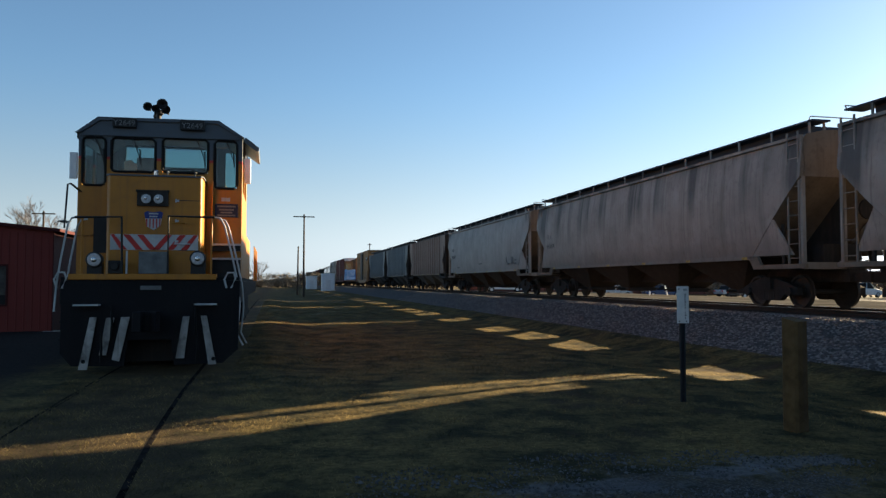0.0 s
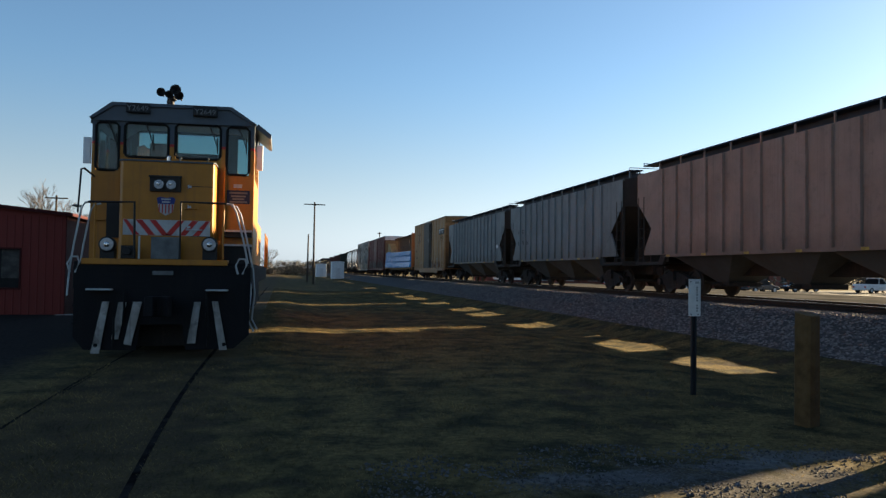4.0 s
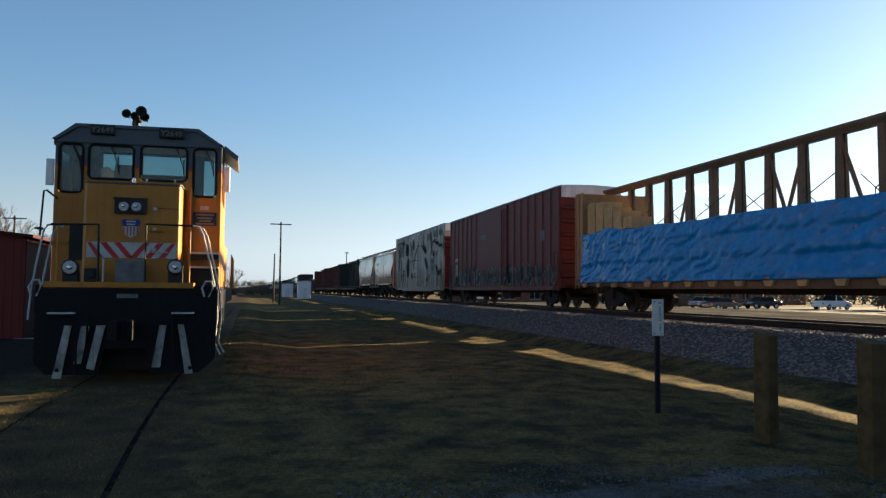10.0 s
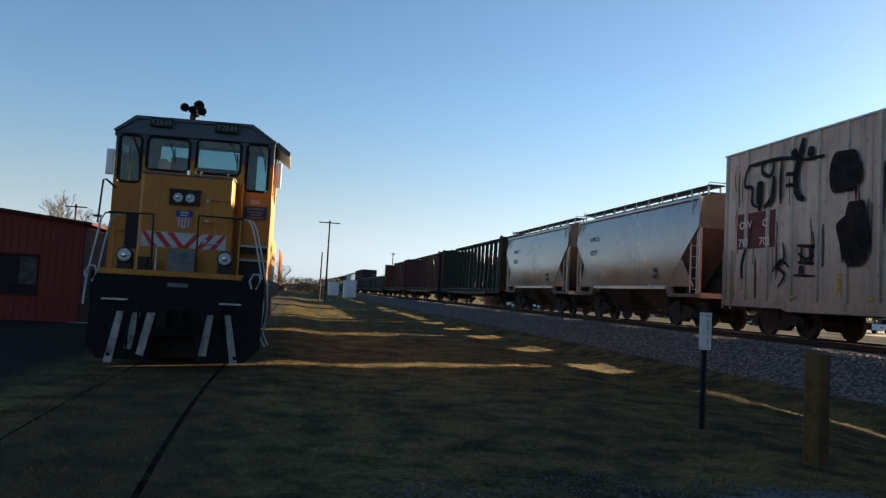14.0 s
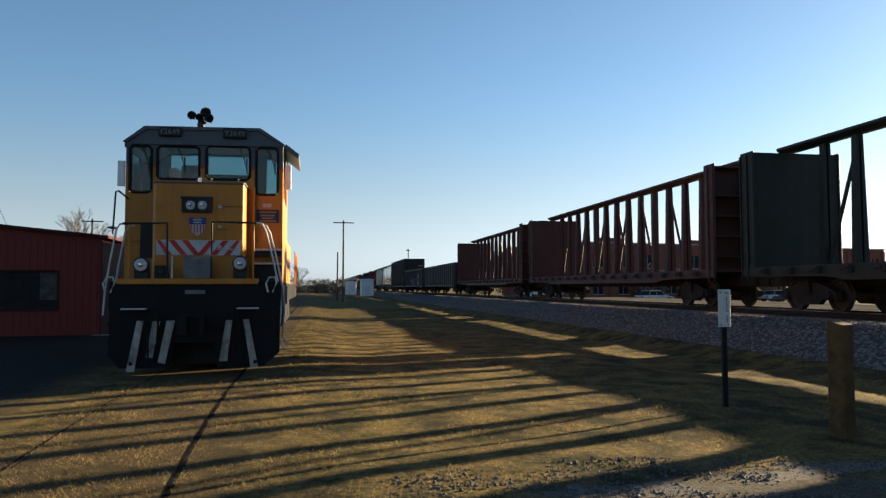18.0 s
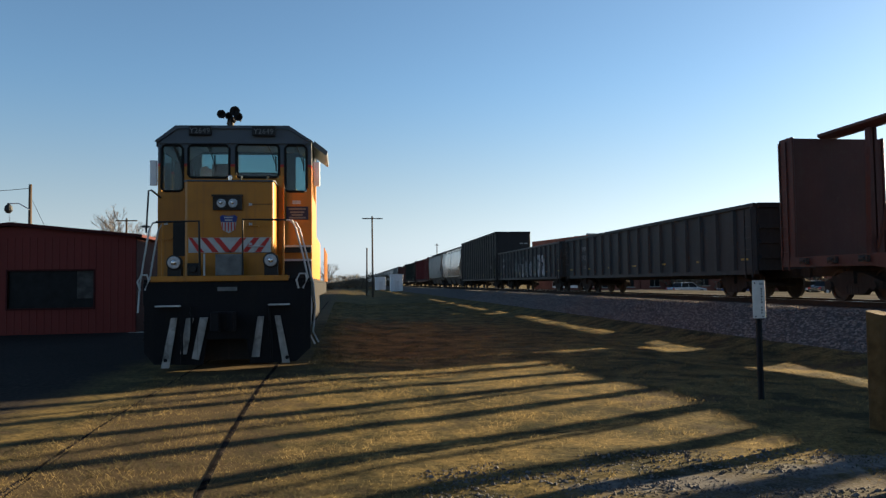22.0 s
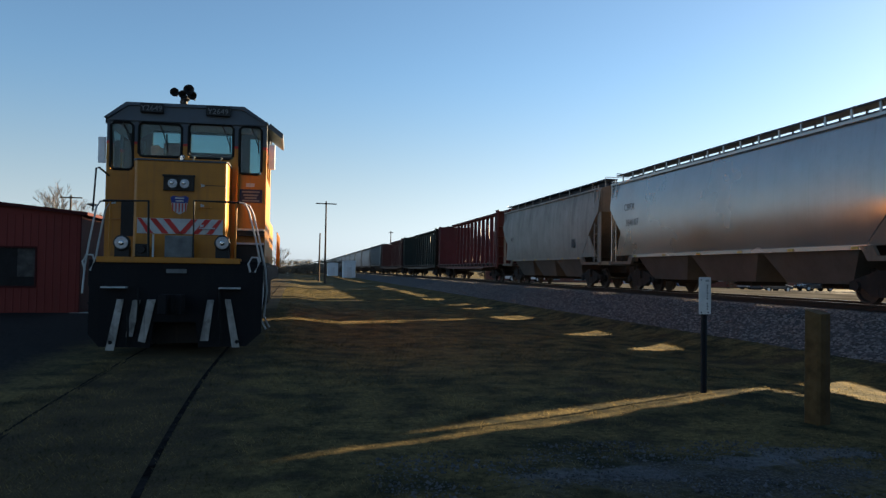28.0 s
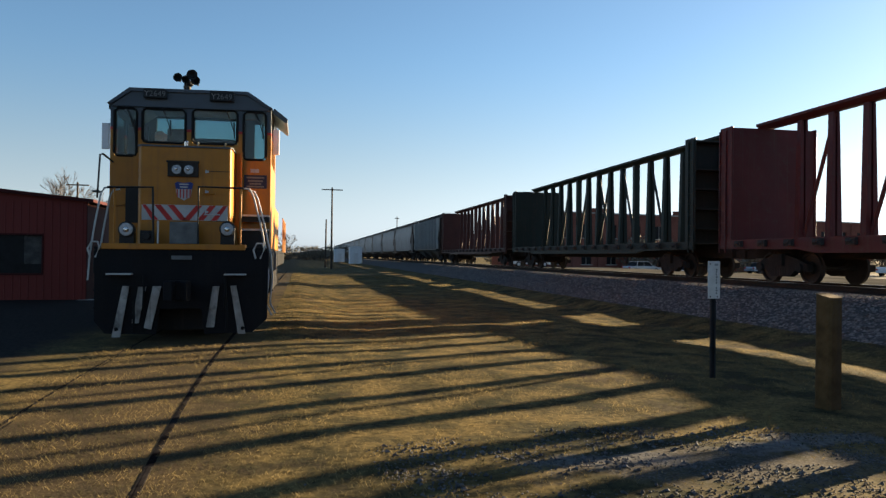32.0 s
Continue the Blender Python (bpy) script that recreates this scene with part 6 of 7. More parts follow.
    prism(bm, [(cy + 0.13 * math.cos(radians(30 * k)), cz + 0.3 * math.sin(radians(30 * k))) for k in range(12)], -1.538, -1.523, "x")
    part("star_badge", bm, M_letter_dark, c)
    rng = random.Random(31)
    up = 0.32
    for pts, w in (([(-2.0, 1.38), (-2.15, 0.75)], 0.5), ([(-4.4, 1.35), (-4.45, 0.8)], 0.45), ([(-2.75, 0.85), (-3.5, 1.2)], 0.4), ([(-5.2, 1.3), (-5.3, 0.8)], 0.4), ([(-3.3, 0.8), (-3.9, 0.8)], 0.35)):
        spray(c, [(y, z + up) for y, z in pts], w, -1.526, M_spray_maroon)
    for pts, w in (([(-1.85, 0.5), (-1.84, 1.56), (-2.37, 1.6)], 0.1), ([(-1.94, 1.02), (-2.35, 1.05)], 0.09), ([(-2.62, 1.55), (-3.06, 0.58), (-3.4, 1.56)], 0.11), ([(-3.67, 1.56), (-4.36, 1.59)], 0.1),
                   ([(-3.94, 1.55), (-3.95, 0.6)], 0.11), ([(-4.41, 1.55), (-4.52, 0.61)], 0.11), ([(-4.86, 1.5), (-5.39, 1.56)], 0.1), ([(-4.96, 1.49), (-4.96, 0.7), (-5.51, 0.74)], 0.11),
                   ([(-6.07, 1.5), (-6.6, 1.51)], 0.09), ([(-6.11, 1.5), (-6.11, 1.02), (-6.6, 1.05)], 0.09), ([(-6.6, 1.02), (-6.62, 0.7), (-6.1, 0.68)], 0.09), ([(-1.75, 0.5), (-3.06, 0.52), (-5.39, 0.58)], 0.06),
                   ([(-1.75, 0.5), (-1.7, 1.3), (-1.9, 1.75)], 0.06), ([(3.2, 1.4), (3.6, 1.2), (3.9, 1.5)], 0.05), ([(4.2, 1.5), (4.3, 1.0)], 0.05)):
        spray(c, [(y, z + up) for y, z in pts], w, -1.532, M_spray_pale)
    for y, z in ((-1.2, 1.75), (-0.7, 1.5), (-0.2, 1.95), (0.4, 1.55), (0.9, 2.0), (1.4, 1.6), (1.15, 2.5), (0.6, 1.25)):
        spray(c, [(y - 0.2, z), (y, z + 0.25), (y + 0.15, z - 0.05), (y + 0.3, z + 0.2)], rng.uniform(0.05, 0.16), -1.596, M_spray_pale)
    bars(c, -0.4, 3.75, -1.597, (1.1, 1.3, 0.7), 0.07, M_letter_faint)
    for y, z in ((4.9, 1.55), (2.75, 1.55), (1.85, 2.0), (-1.35, 2.1)):
        bm = bmesh.new()
        box(bm, -1.612, -1.598, y - 0.035, y + 0.035, z - 0.3, z + 0.3)
        part("marker_strip", bm, M_reflector, c)
    mark(c, "FBOX", 0.36, lb / 2 - 1.55, 2.65, -1.61, M_letter_dark)
    mark(c, "504966", 0.36, lb / 2 - 1.9, 2.0, -1.61, M_letter_dark)
    couple(c)
    c, lb = make_centerbeam("orange-yellow centerbeam flatcar with blue-tarped lumber", gap(8), M_yellow_beam, posts=M_beam_shaded)
    add_lumber(c, lb)
    couple(c)
    c, lb = make_boxcar("dark red boxcar with graffiti along its lower side", gap(9), 5.56, M_red_box, M_white_roof, M_red_box, rib_gap=0.95, door=(-2.4, 2.4), end_mat=M_red_plain, rib=0.045, sill=0.82)
    bars(c, 1.6, 4.0, -1.62, (1.2, 1.0), 0.09, M_letter_faint)
    rng = random.Random(17)
    y = lb / 2 - 0.5
    while y > -lb / 2 + 0.5:
        tall = 2.15 + 0.9 * noise.noise((y * 0.3, 2, 0)) + rng.uniform(-0.15, 0.3)
        x = -1.598 if abs(y) < 2.45 else -1.528
        for k in range(3):
            ink = rng.choice((M_spray_pale, M_spray_dust, M_spray_grey, M_spray_sea, M_spray_black))
            z0 = rng.uniform(1.02, 1.35)
            spray(c, [(y + rng.uniform(-0.25, 0.25), z0), (y + rng.uniform(-0.2, 0.2), (z0 + tall) / 2), (y + rng.uniform(-0.3, 0.3), tall - rng.uniform(0, 0.8))], rng.uniform(0.14, 0.42), x - 0.003 * k, ink)
        if rng.random() < 0.55:
            zt = rng.uniform(1.3, tall)
            spray(c, [(y - 0.3, zt - 0.3), (y, zt), (y + 0.25, zt - 0.25), (y + 0.4, zt - 0.05)], rng.uniform(0.05, 0.1), x - 0.012, rng.choice((M_spray_pale, M_spray_pale, M_spray_black)))
        y -= rng.uniform(0.26, 0.42)
    mark(c, "ATW", 0.34, lb / 2 - 1.75, 2.7, -1.55, M_letter_white)
    bm = bmesh.new()
    box(bm, -1.552, -1.546, lb / 2 - 2.1, lb / 2 - 1.5, 1.75, 2.5)
    part("paint_patch", bm, M_spray_pale, c)
    bm = bmesh.new()
    box(bm, -1.556, -1.546, lb / 2 - 1.35, lb / 2 - 1.25, 1.3, 2.35)
    part("marker_strip", bm, M_reflector, c)
    bars(c, -lb / 2 + 2.0, 3.2, -1.55, (0.5,), 0.5, M_letter_faint)
    couple(c)
    c, lb = make_boxcar("dirty white boxcar covered in black graffiti", gap(10), 5.65, M_white_box, M_white_roof, M_white_box, rib_gap=1.05, door=(-1.4, 2.4), end_mat=M_red_plain, rib=0.06, sill=0.74)
    for y0, z0, z1, w in ((-lb / 2 + 1.3, 1.2, 2.6, 0.5), (-lb / 2 + 0.75, 1.3, 2.9, 0.35), (-lb / 2 + 1.8, 1.1, 2.0, 0.3), (-0.4, 1.3, 2.2, 0.3)):
        spray(c, [(y0, z0), (y0 + 0.05, (z0 + z1) / 2), (y0 - 0.04, z1)], w, -1.527, M_spray_ochre)
    X = -1.584
    for pts, w in (([(-4.6, 5.4), (-4.8, 5.0), (-5.0, 4.2), (-4.95, 3.55)], 0.22), ([(-5.06, 4.2), (-5.45, 4.5), (-6.0, 4.6), (-6.4, 4.35), (-6.95, 4.4), (-7.4, 4.1), (-8.2, 4.2), (-8.5, 3.7)], 0.2),
                   ([(-2.2, 5.4), (-2.1, 4.85), (-2.4, 4.2), (-2.8, 3.85)], 0.2), ([(-2.9, 4.25), (-3.2, 3.75)], 0.42), ([(-2.75, 3.35), (-3.2, 2.95), (-3.4, 2.5)], 0.5),
                   ([(-2.65, 3.85), (-1.85, 4.35), (-1.42, 4.42)], 0.2), 
                   ([(-5.6, 3.8), (-5.6, 3.4)], 0.35), ([(-6.5, 3.8), (-6.55, 3.4)], 0.14), ([(-6.4, 2.75), (-6.7, 2.3), (-7.2, 2.05), (-8.0, 2.3)], 0.36), ([(-4.28, 5.27), (-4.2, 5.03)], 0.32),
                   ([(-3.9, 4.93), (-4.45, 5.02)], 0.07), ([(7.6, 4.6), (7.7, 3.7)], 0.18), ([(6.2, 5.3), (6.1, 5.0)], 0.28), ([(-4.2, 2.02), (-4.1, 1.87)], 0.32), ([(-3.6, 1.77), (-4.35, 1.77)], 0.06), ([(-8.75, 4.9), (-8.7, 4.2), (-8.85, 3.4)], 0.2)):
        spray(c, [(y - 0.45, z) for y, z in pts], w, X, M_spray_black)
    for pts, w in (([(-1.35, 4.43), (-0.8, 4.46), (0.02, 3.92), (0.6, 3.15), (1.05, 2.7)], 0.2), ([(2.35, 5.0), (1.95, 4.6), (1.5, 3.9), (1.05, 2.9)], 0.2), ([(1.9, 2.2), (1.5, 1.9), (1.2, 2.2)], 0.3), ([(0.4, 2.3), (0.2, 1.7)], 0.2)):
        spray(c, pts, w, -1.615, M_spray_black)
    spray(c, [(1.1, 5.1), (1.0, 4.6), (1.05, 4.2)], 0.9, -1.612, M_spray_grey)
    for y, z in ((-5.24, 1.53), (-2.13, 1.63)):
        bm = bmesh.new()
        box(bm, X - 0.008, X + 0.004, y - 0.04, y + 0.04, z - 0.28, z + 0.28)
        part("marker_strip", bm, M_reflector, c)
    for y0, y1, z0, z1, m in ((-4.9, -3.9, 4.75, 5.25, M_spray_grey), (-7.1, -6.1, 4.85, 5.35, M_spray_grey), (-8.5, -7.7, 4.9, 5.35, M_spray_grey), (-6.2, -5.2, 1.95, 3.3, M_spray_teal), (-4.3, -3.6, 1.5, 1.75, M_letter_dark)):
        bm = bmesh.new()
        box(bm, X - 0.001, X + 0.002, y0, y1, z0, z1)
        part("paint_patch", bm, m, c)
    rng = random.Random(5)
    for k in range(60):
        y, z = rng.uniform(-lb / 2 + 0.3, lb / 2 - 0.3), rng.uniform(2.2, 5.2)
        d = rng.uniform(0.5, 1.7)
        spray(c, [(y, z), (y + rng.uniform(-0.05, 0.05), z - d / 2), (y + rng.uniform(-0.05, 0.05), max(z - d, 1.1))], rng.choice((0.04, 0.06, 0.1)), (-1.6 if -1.4 < y < 2.4 else -1.53) - 0.001 * (k % 3), rng.choice((M_spray_dust, M_spray_grey, M_spray_dust, M_spray_rust, M_spray_rust)))
    for y in (-0.6, 0.6, 1.7):
        spray(c, [(y, 1.2), (y + 0.02, 3.0), (y, 4.9)], 0.05, -1.602, M_spray_black)
    for z in (1.9, 2.6, 3.3):
        spray(c, [(-1.2, z), (0.5, z + 0.03), (2.2, z)], 0.06, -1.603, M_spray_black)
    for pts, w in (([(7.8, 5.15), (7.03, 5.15), (6.3, 5.13), (5.6, 5.03)], 0.13),
                   ([(7.8, 5.15), (7.96, 4.85), (7.95, 4.53), (7.62, 4.45), (7.59, 3.98), (7.27, 3.82)], 0.12),
                   ([(7.27, 4.61), (7.25, 4.26), (7.28, 3.91)], 0.3),
                   ([(7.13, 5.15), (7.11, 4.83), (6.73, 4.71), (6.59, 5.05)], 0.13),
                   ([(6.58, 4.67), (6.65, 4.04), (7.03, 3.78)], 0.2),
                   ([(6.24, 5.08), (6.28, 4.42), (6.26, 3.81)], 0.12),
                   ([(6.05, 4.64), (5.68, 4.59)], 0.13),
                   ([(6.05, 4.31), (5.67, 4.29)], 0.13),
                   ([(5.32, 5.55), (5.49, 5.0), (5.63, 4.5), (5.54, 4.0), (5.26, 3.83)], 0.24),
                   ([(5.42, 4.95), (4.98, 4.91), (4.5, 4.92)], 0.1),
                   ([(5.16, 5.14), (4.9, 5.08)], 0.3)):
        spray(c, pts, w, -1.584, M_spray_black)
    for pts, w in (([(6.12, 2.71), (6.05, 2.28), (6.3, 2.0), (6.02, 1.77), (6.3, 1.42)], 0.1),
                   ([(6.54, 1.88), (6.21, 2.19), (5.81, 1.98)], 0.09),
                   ([(5.51, 2.57), (4.79, 2.51)], 0.1),
                   ([(5.46, 2.37), (5.16, 2.19), (4.81, 2.29)], 0.1),
                   ([(5.46, 2.11), (4.81, 2.06)], 0.1),
                   ([(5.32, 2.55), (5.33, 2.1)], 0.09),
                   ([(4.98, 2.52), (4.97, 2.08)], 0.09),
                   ([(5.64, 1.76), (4.76, 1.72)], 0.07),
                   ([(5.42, 1.89), (5.23, 1.88)], 0.28),
                   ([(7.86, 2.62), (8.04, 2.16), (8.02, 1.69)], 0.16)):
        spray(c, pts, w, -1.584, M_spray_black)
    for pts, w in (([(3.75, 4.91), (3.79, 4.38), (3.81, 3.84)], 1.05),
                   ([(3.37, 4.56), (3.37, 4.26), (3.37, 3.98)], 0.42),
                   ([(3.37, 4.4), (3.37, 4.02), (3.37, 3.59)], 0.08),
                   ([(3.37, 3.58), (3.37, 2.9), (3.37, 1.94)], 0.75),
                   ([(3.83, 3.18), (3.55, 2.68), (3.37, 1.98)], 0.75),
                   ([(3.37, 3.18), (3.37, 2.59), (3.37, 2.0)], 0.9)):
        spray(c, pts, w, -1.584, M_spray_black)
    bm = bmesh.new()
    box(bm, -1.531, -1.523, 6.55, 8.4, 2.6, 3.7)
    part("paint_patch", bm, M_red_plain, c)
    mark(c, "OW", 0.34, 7.9, 3.22, -1.584, M_letter_white)
    mark(c, "C", 0.34, 6.95, 3.22, -1.584, M_letter_white)
    mark(c, "793", 0.34, 8.0, 2.68, -1.584, M_letter_white)
    mark(c, "702", 0.34, 6.95, 2.68, -1.584, M_letter_white)
    for y, z, w, h in ((8.62, 1.45, 0.07, 0.32), (8.0, 1.35, 0.2, 0.1), (3.95, 1.5, 0.07, 0.28)):
        bm = bmesh.new()
        box(bm, -1.537, -1.524, y - w, y + w, z - h, z + h)
        part("marker_strip", bm, M_reflector, c)
    mark(c, "OWC", 0.34, -5.7, 2.95, X - 0.004, M_letter_dark)
    mark(c, "793", 0.34, -5.75, 2.3, X - 0.004, M_letter_dark)
    couple(c)
    for i in (11, 12):
        c, lb = make_hopper("silver two-bay covered hopper car with a pale walkway", gap(i), M_silver_hopper, bays=2, posts=1.1)
        mark(c, "HWCX", 0.36, lb / 2 - 2.2, 3.5, -1.576, M_letter_faint)
        mark(c, "10293" if i == 11 else "10288", 0.36, lb / 2 - 2.2, 2.88, -1.606, M_letter_faint)
        bars(c, -lb / 2 + 3.0, 2.0, -1.60, (0.2, 0.24), 0.16, M_letter_dark)
        couple(c)
    c, lb = make_centerbeam("empty dark green centerbeam flatcar", gap(13), M_green_beam)
    couple(c)
    for i in (14, 15):
        c, lb = make_centerbeam("empty brown centerbeam flatcar", gap(i), M_brown_beam)
        couple(c)
    c, lb = make_gondola("black high-sided gondola car, dusty", gap(16), 3.15, M_black_gon)
    mark(c, "SMIX", 0.36, lb / 2 - 3.1, 2.35, -1.51, M_letter_mid)
    mark(c, "34522", 0.36, lb / 2 - 3.1, 1.85, -1.51, M_letter_mid)
    bars(c, lb / 2 - 3.3, 1.45, -1.51, (0.4, 0.4), 0.06, M_letter_faint)
    couple(c)
    c, lb = make_gondola("black gondola car with grey graffiti along its side", gap(17), 3.15, M_black_gon)
    rng = random.Random(44)
    # a rubbed, dusty wash over most of the side, then tall pale letters with dark gaps
    y = lb / 2 - 0.9
    while y > -5.3:
        tall = 2.55 + 0.3 * noise.noise((y * 0.5, 1, 1)) + rng.uniform(-0.15, 0.2)
        ink = rng.choice((M_spray_dust, M_spray_wash, M_spray_wash if y > 2 else M_spray_pale))
        if rng.random() < 0.8:
            spray(c, [(y, rng.uniform(0.99, 1.1)), (y + rng.uniform(-0.08, 0.08), 1.8), (y + rng.uniform(-0.12, 0.12), tall)], rng.uniform(0.3, 0.55), -1.504 - 0.002 * rng.randint(0, 2), ink)
        y -= rng.uniform(0.3, 0.5)
    y = 3.4
    while y > -3.0:
        tall = rng.uniform(1.9, 2.45)
        ink = rng.choice((M_spray_pale, M_spray_white, M_spray_white, M_spray_teal))
        lean = rng.uniform(-0.22, 0.22)
        spray(c, [(y - lean, rng.uniform(0.99, 1.15)), (y + lean * 0.4, 1.55), (y + lean, tall)], rng.uniform(0.2, 0.42), -1.512, ink)
        if rng.random() < 0.6:
            z = rng.uniform(1.2, 2.1)
            spray(c, [(y + 0.3, z), (y, z + rng.uniform(-0.2, 0.2)), (y - 0.35, z + rng.uniform(-0.15, 0.15))], rng.uniform(0.14, 0.26), -1.516, ink)
        if rng.random() < 0.5:
            spray(c, [(y + 0.15, 1.1), (y + 0.2 + lean, 1.7), (y + 0.1, tall)], 0.07, -1.519, M_spray_black)
        y -= rng.uniform(0.3, 0.5)
    for y0 in (-3.0, -3.45, -3.95, -4.35, -4.8, -5.3):
        lean = rng.uniform(-0.15, 0.2)
        spray(c, [(y0 - lean, rng.uniform(0.99, 1.1)), (y0 + rng.uniform(-0.1, 0.1), 1.7), (y0 + lean, rng.uniform(2.2, 2.6))], rng.uniform(0.3, 0.46), -1.512, rng.choice((M_spray_white, M_spray_white, M_spray_pale)))
    for y0, z0, z1 in ((-3.2, 1.2, 1.5), (-3.6, 2.2, 2.4), (-4.2, 1.75, 1.6), (-4.7, 2.35, 2.3), (-5.0, 1.15, 1.3)):
        spray(c, [(y0 + 0.4, z0), (y0, z1), (y0 - 0.42, z0 + 0.05)], rng.uniform(0.22, 0.36), -1.516, M_spray_white)
    for y0, z0, z1 in ((-3.3, 1.75, 2.1), (-4.05, 2.0, 2.2), (-4.45, 1.2, 1.5), (-4.95, 1.7, 2.0)):
        spray(c, [(y0 + rng.uniform(-0.1, 0.1), z0), (y0, (z0 + z1) / 2), (y0 + rng.uniform(-0.15, 0.15), z1)], rng.uniform(0.12, 0.24), -1.52, M_spray_black)
    # the same paint over the outer faces of the ribs
    n = int(lb / 1.15)
    for i in range(n):
        y = -lb / 2 + 0.12 + (lb - 0.24) * i / n
        if y > -5.6:
            ink = rng.choice((M_spray_white, M_spray_pale, M_spray_grey) if y < 3 else (M_spray_wash, M_spray_wash, M_spray_grey))
            spray(c, [(y, 1.0), (y + 0.01, 1.6), (y - 0.01, rng.uniform(2.1, 2.6))], 0.13, -1.605, ink)
    bm = bmesh.new()
    box(bm, -1.508, -1.502, -6.75, -6.45, 1.3, 1.62)
    part("data_panel", bm, M_letter_faint, c)
    for y0, z0 in ((8.2, 1.45), (8.2, 1.1), (7.0, 1.2)):
        spray(c, [(y0 + 0.4, z0), (y0, z0 + 0.05), (y0 - 0.4, z0)], 0.28, -1.508, M_spray_dust)
    spray(c, [(1.9, 1.31), (1.5, 1.29)], 0.22, -1.52, M_reflector)
    mark(c, "SMIX", 0.34, lb / 2 - 1.9, 2.35, -1.51, M_letter_white)
    mark(c, "34527", 0.34, lb / 2 - 1.9, 1.85, -1.51, M_letter_white)
    couple(c)
    c, lb = make_gondola("tall black ribbed gondola car with plain flat ends", gap(18), 5.15, M_tall_gon, name="chip_gondola_car")
    mark(c, "SMIX", 0.36, lb / 2 - 3.7, 2.55, -1.51, M_letter_mid)
    mark(c, "980", 0.36, lb / 2 - 3.5, 1.9, -1.51, M_letter_mid)
    for y in (lb / 2 - 0.9, lb / 2 - 3.3, -lb / 2 + 1.2):
        bm = bmesh.new()
        box(bm, -1.515, -1.505, y - 0.05, y + 0.05, 1.2, 1.9)
        part("marker_strip", bm, M_reflector, c)
    bars(c, -lb / 2 + 2.2, 1.9, -1.62, (0.3,), 0.3, M_letter_faint)
    for x in (0.75, 1.15):
        bm = bmesh.new()
        box(bm, x - 0.16, x + 0.16, -lb / 2 - 0.055, -lb / 2 - 0.045, 4.05, 4.17)
        part("lettering", bm, M_letter_mid, c)
    couple(c)
    c, lb = make_hopper("clean silver covered hopper car with curved sides", gap(19), M_silver_hopper, bays=3, posts=0.95, skirt=True)
    mark(c, "CBFX", 0.4, lb / 2 - 1.9, 3.3, -1.588, M_letter_faint)
    mark(c, "354107", 0.4, lb / 2 - 2.2, 2.65, -1.606, M_letter_faint)
    couple(c)
    c, lb = make_hopper("grey-beige covered hopper car with soft streaks", gap(20), M_beige_hopper, bays=3, skirt=True)
    bars(c, -lb / 2 + 3.0, 1.95, -1.60, (0.4,), 0.4, M_letter_dark)
    mark(c, "807", 0.36, lb / 2 - 2.2, 2.6, -1.608)
    couple(c)
    c, lb = make_centerbeam("empty bright red centerbeam flatcar", gap(21), M_red_beam)
    couple(c)
    c, lb = make_centerbeam("empty dark green centerbeam flatcar", gap(22), M_green_beam)
    couple(c)
    c, lb = make_centerbeam("empty brown-red centerbeam flatcar", gap(23), M_brown_beam)
    couple(c)
    c, lb = make_hopper("dark grey covered hopper car", gap(24), M_blue_grey_hopper, curved=False)
    couple(c)
    far, lb = make_hopper("pale grey covered hopper car far down the train", 18.6, M_pale_hopper)
    y = ENDS[-1]
    for i in range(14):
        car = far if i == 0 else copy_thing(far, Matrix.Identity(4))
        TRAIN.append((car, y + 9.3))
        y += 18.6


make_train()

# ---- things by the track ----
def make_marker():
    sign = thing("track_marker", "white trackside marker plate on a dark steel post", "sign", pose(5.26, 8.65, 0, 0, 0, -3))
    bm = bmesh.new()
    prism(bm, [(-0.035, 0.03), (-0.035, 0.0), (-0.015, 0.0), (-0.01, 0.022), (0.01, 0.022), (0.015, 0.0), (0.035, 0.0), (0.035, 0.03)], -0.25, 1.45, "z")
    part("post", bm, M_post_steel, sign)
    bm = bmesh.new()
    box(bm, -0.085, 0.085, -0.012, -0.004, 1.05, 1.535)
    plate = part("plate", bm, M_sign, sign, "white plate with small dark lettering", bevel=0.003)
    for z, w in ((1.425, 0.022), (1.395, 0.018), (1.362, 0.016), (1.328, 0.024), (1.29, 0.016), (1.255, 0.022), (1.19, 0.018), (1.155, 0.024), (1.12, 0.018)):
        bm = bmesh.new()
        box(bm, 0.022, 0.022 + w, -0.0165, -0.0135, z - 0.011, z + 0.011)
        part("lettering", bm, M_letter_faint, plate)
    bm = bmesh.new()
    box(bm, 0.005, 0.055, -0.0165, -0.0135, 1.475, 1.505)
    part("lettering", bm, M_letter_mid, plate)
    for x, z in ((-0.055, 1.50), (-0.05, 1.075), (0.045, 1.075)):
        bm = bmesh.new()
        turned(bm, [(-0.0175, 0.008), (-0.0135, 0.01)], "y", 8, (x, 0, z))
        part("bolt", bm, M_post_steel, plate)


make_marker()


def make_posts():
    bm = bmesh.new()
    prism(bm, [(-0.1, -0.075), (-0.075, -0.1), (0.075, -0.1), (0.1, -0.075), (0.1, 0.075), (0.075, 0.1), (-0.075, 0.1), (-0.1, 0.075)], -0.4, 1.19, "z")
    for v in bm.verts:
        if v.co.z > 1:
            v.co.x *= 0.93
            v.co.z += 0.02 * v.co.y * 10
    a = tagged(part("timber_post", bm, M_post, at=pose(5.50, 6.85, 0, 0.8, -0.6, 12)), "weathered yellow-brown squared timber post in the grass", "post", "timber posts")
    copy_thing(a, pose(5.50, 5.43, 0, -0.7, 0.9, -9))


make_posts()


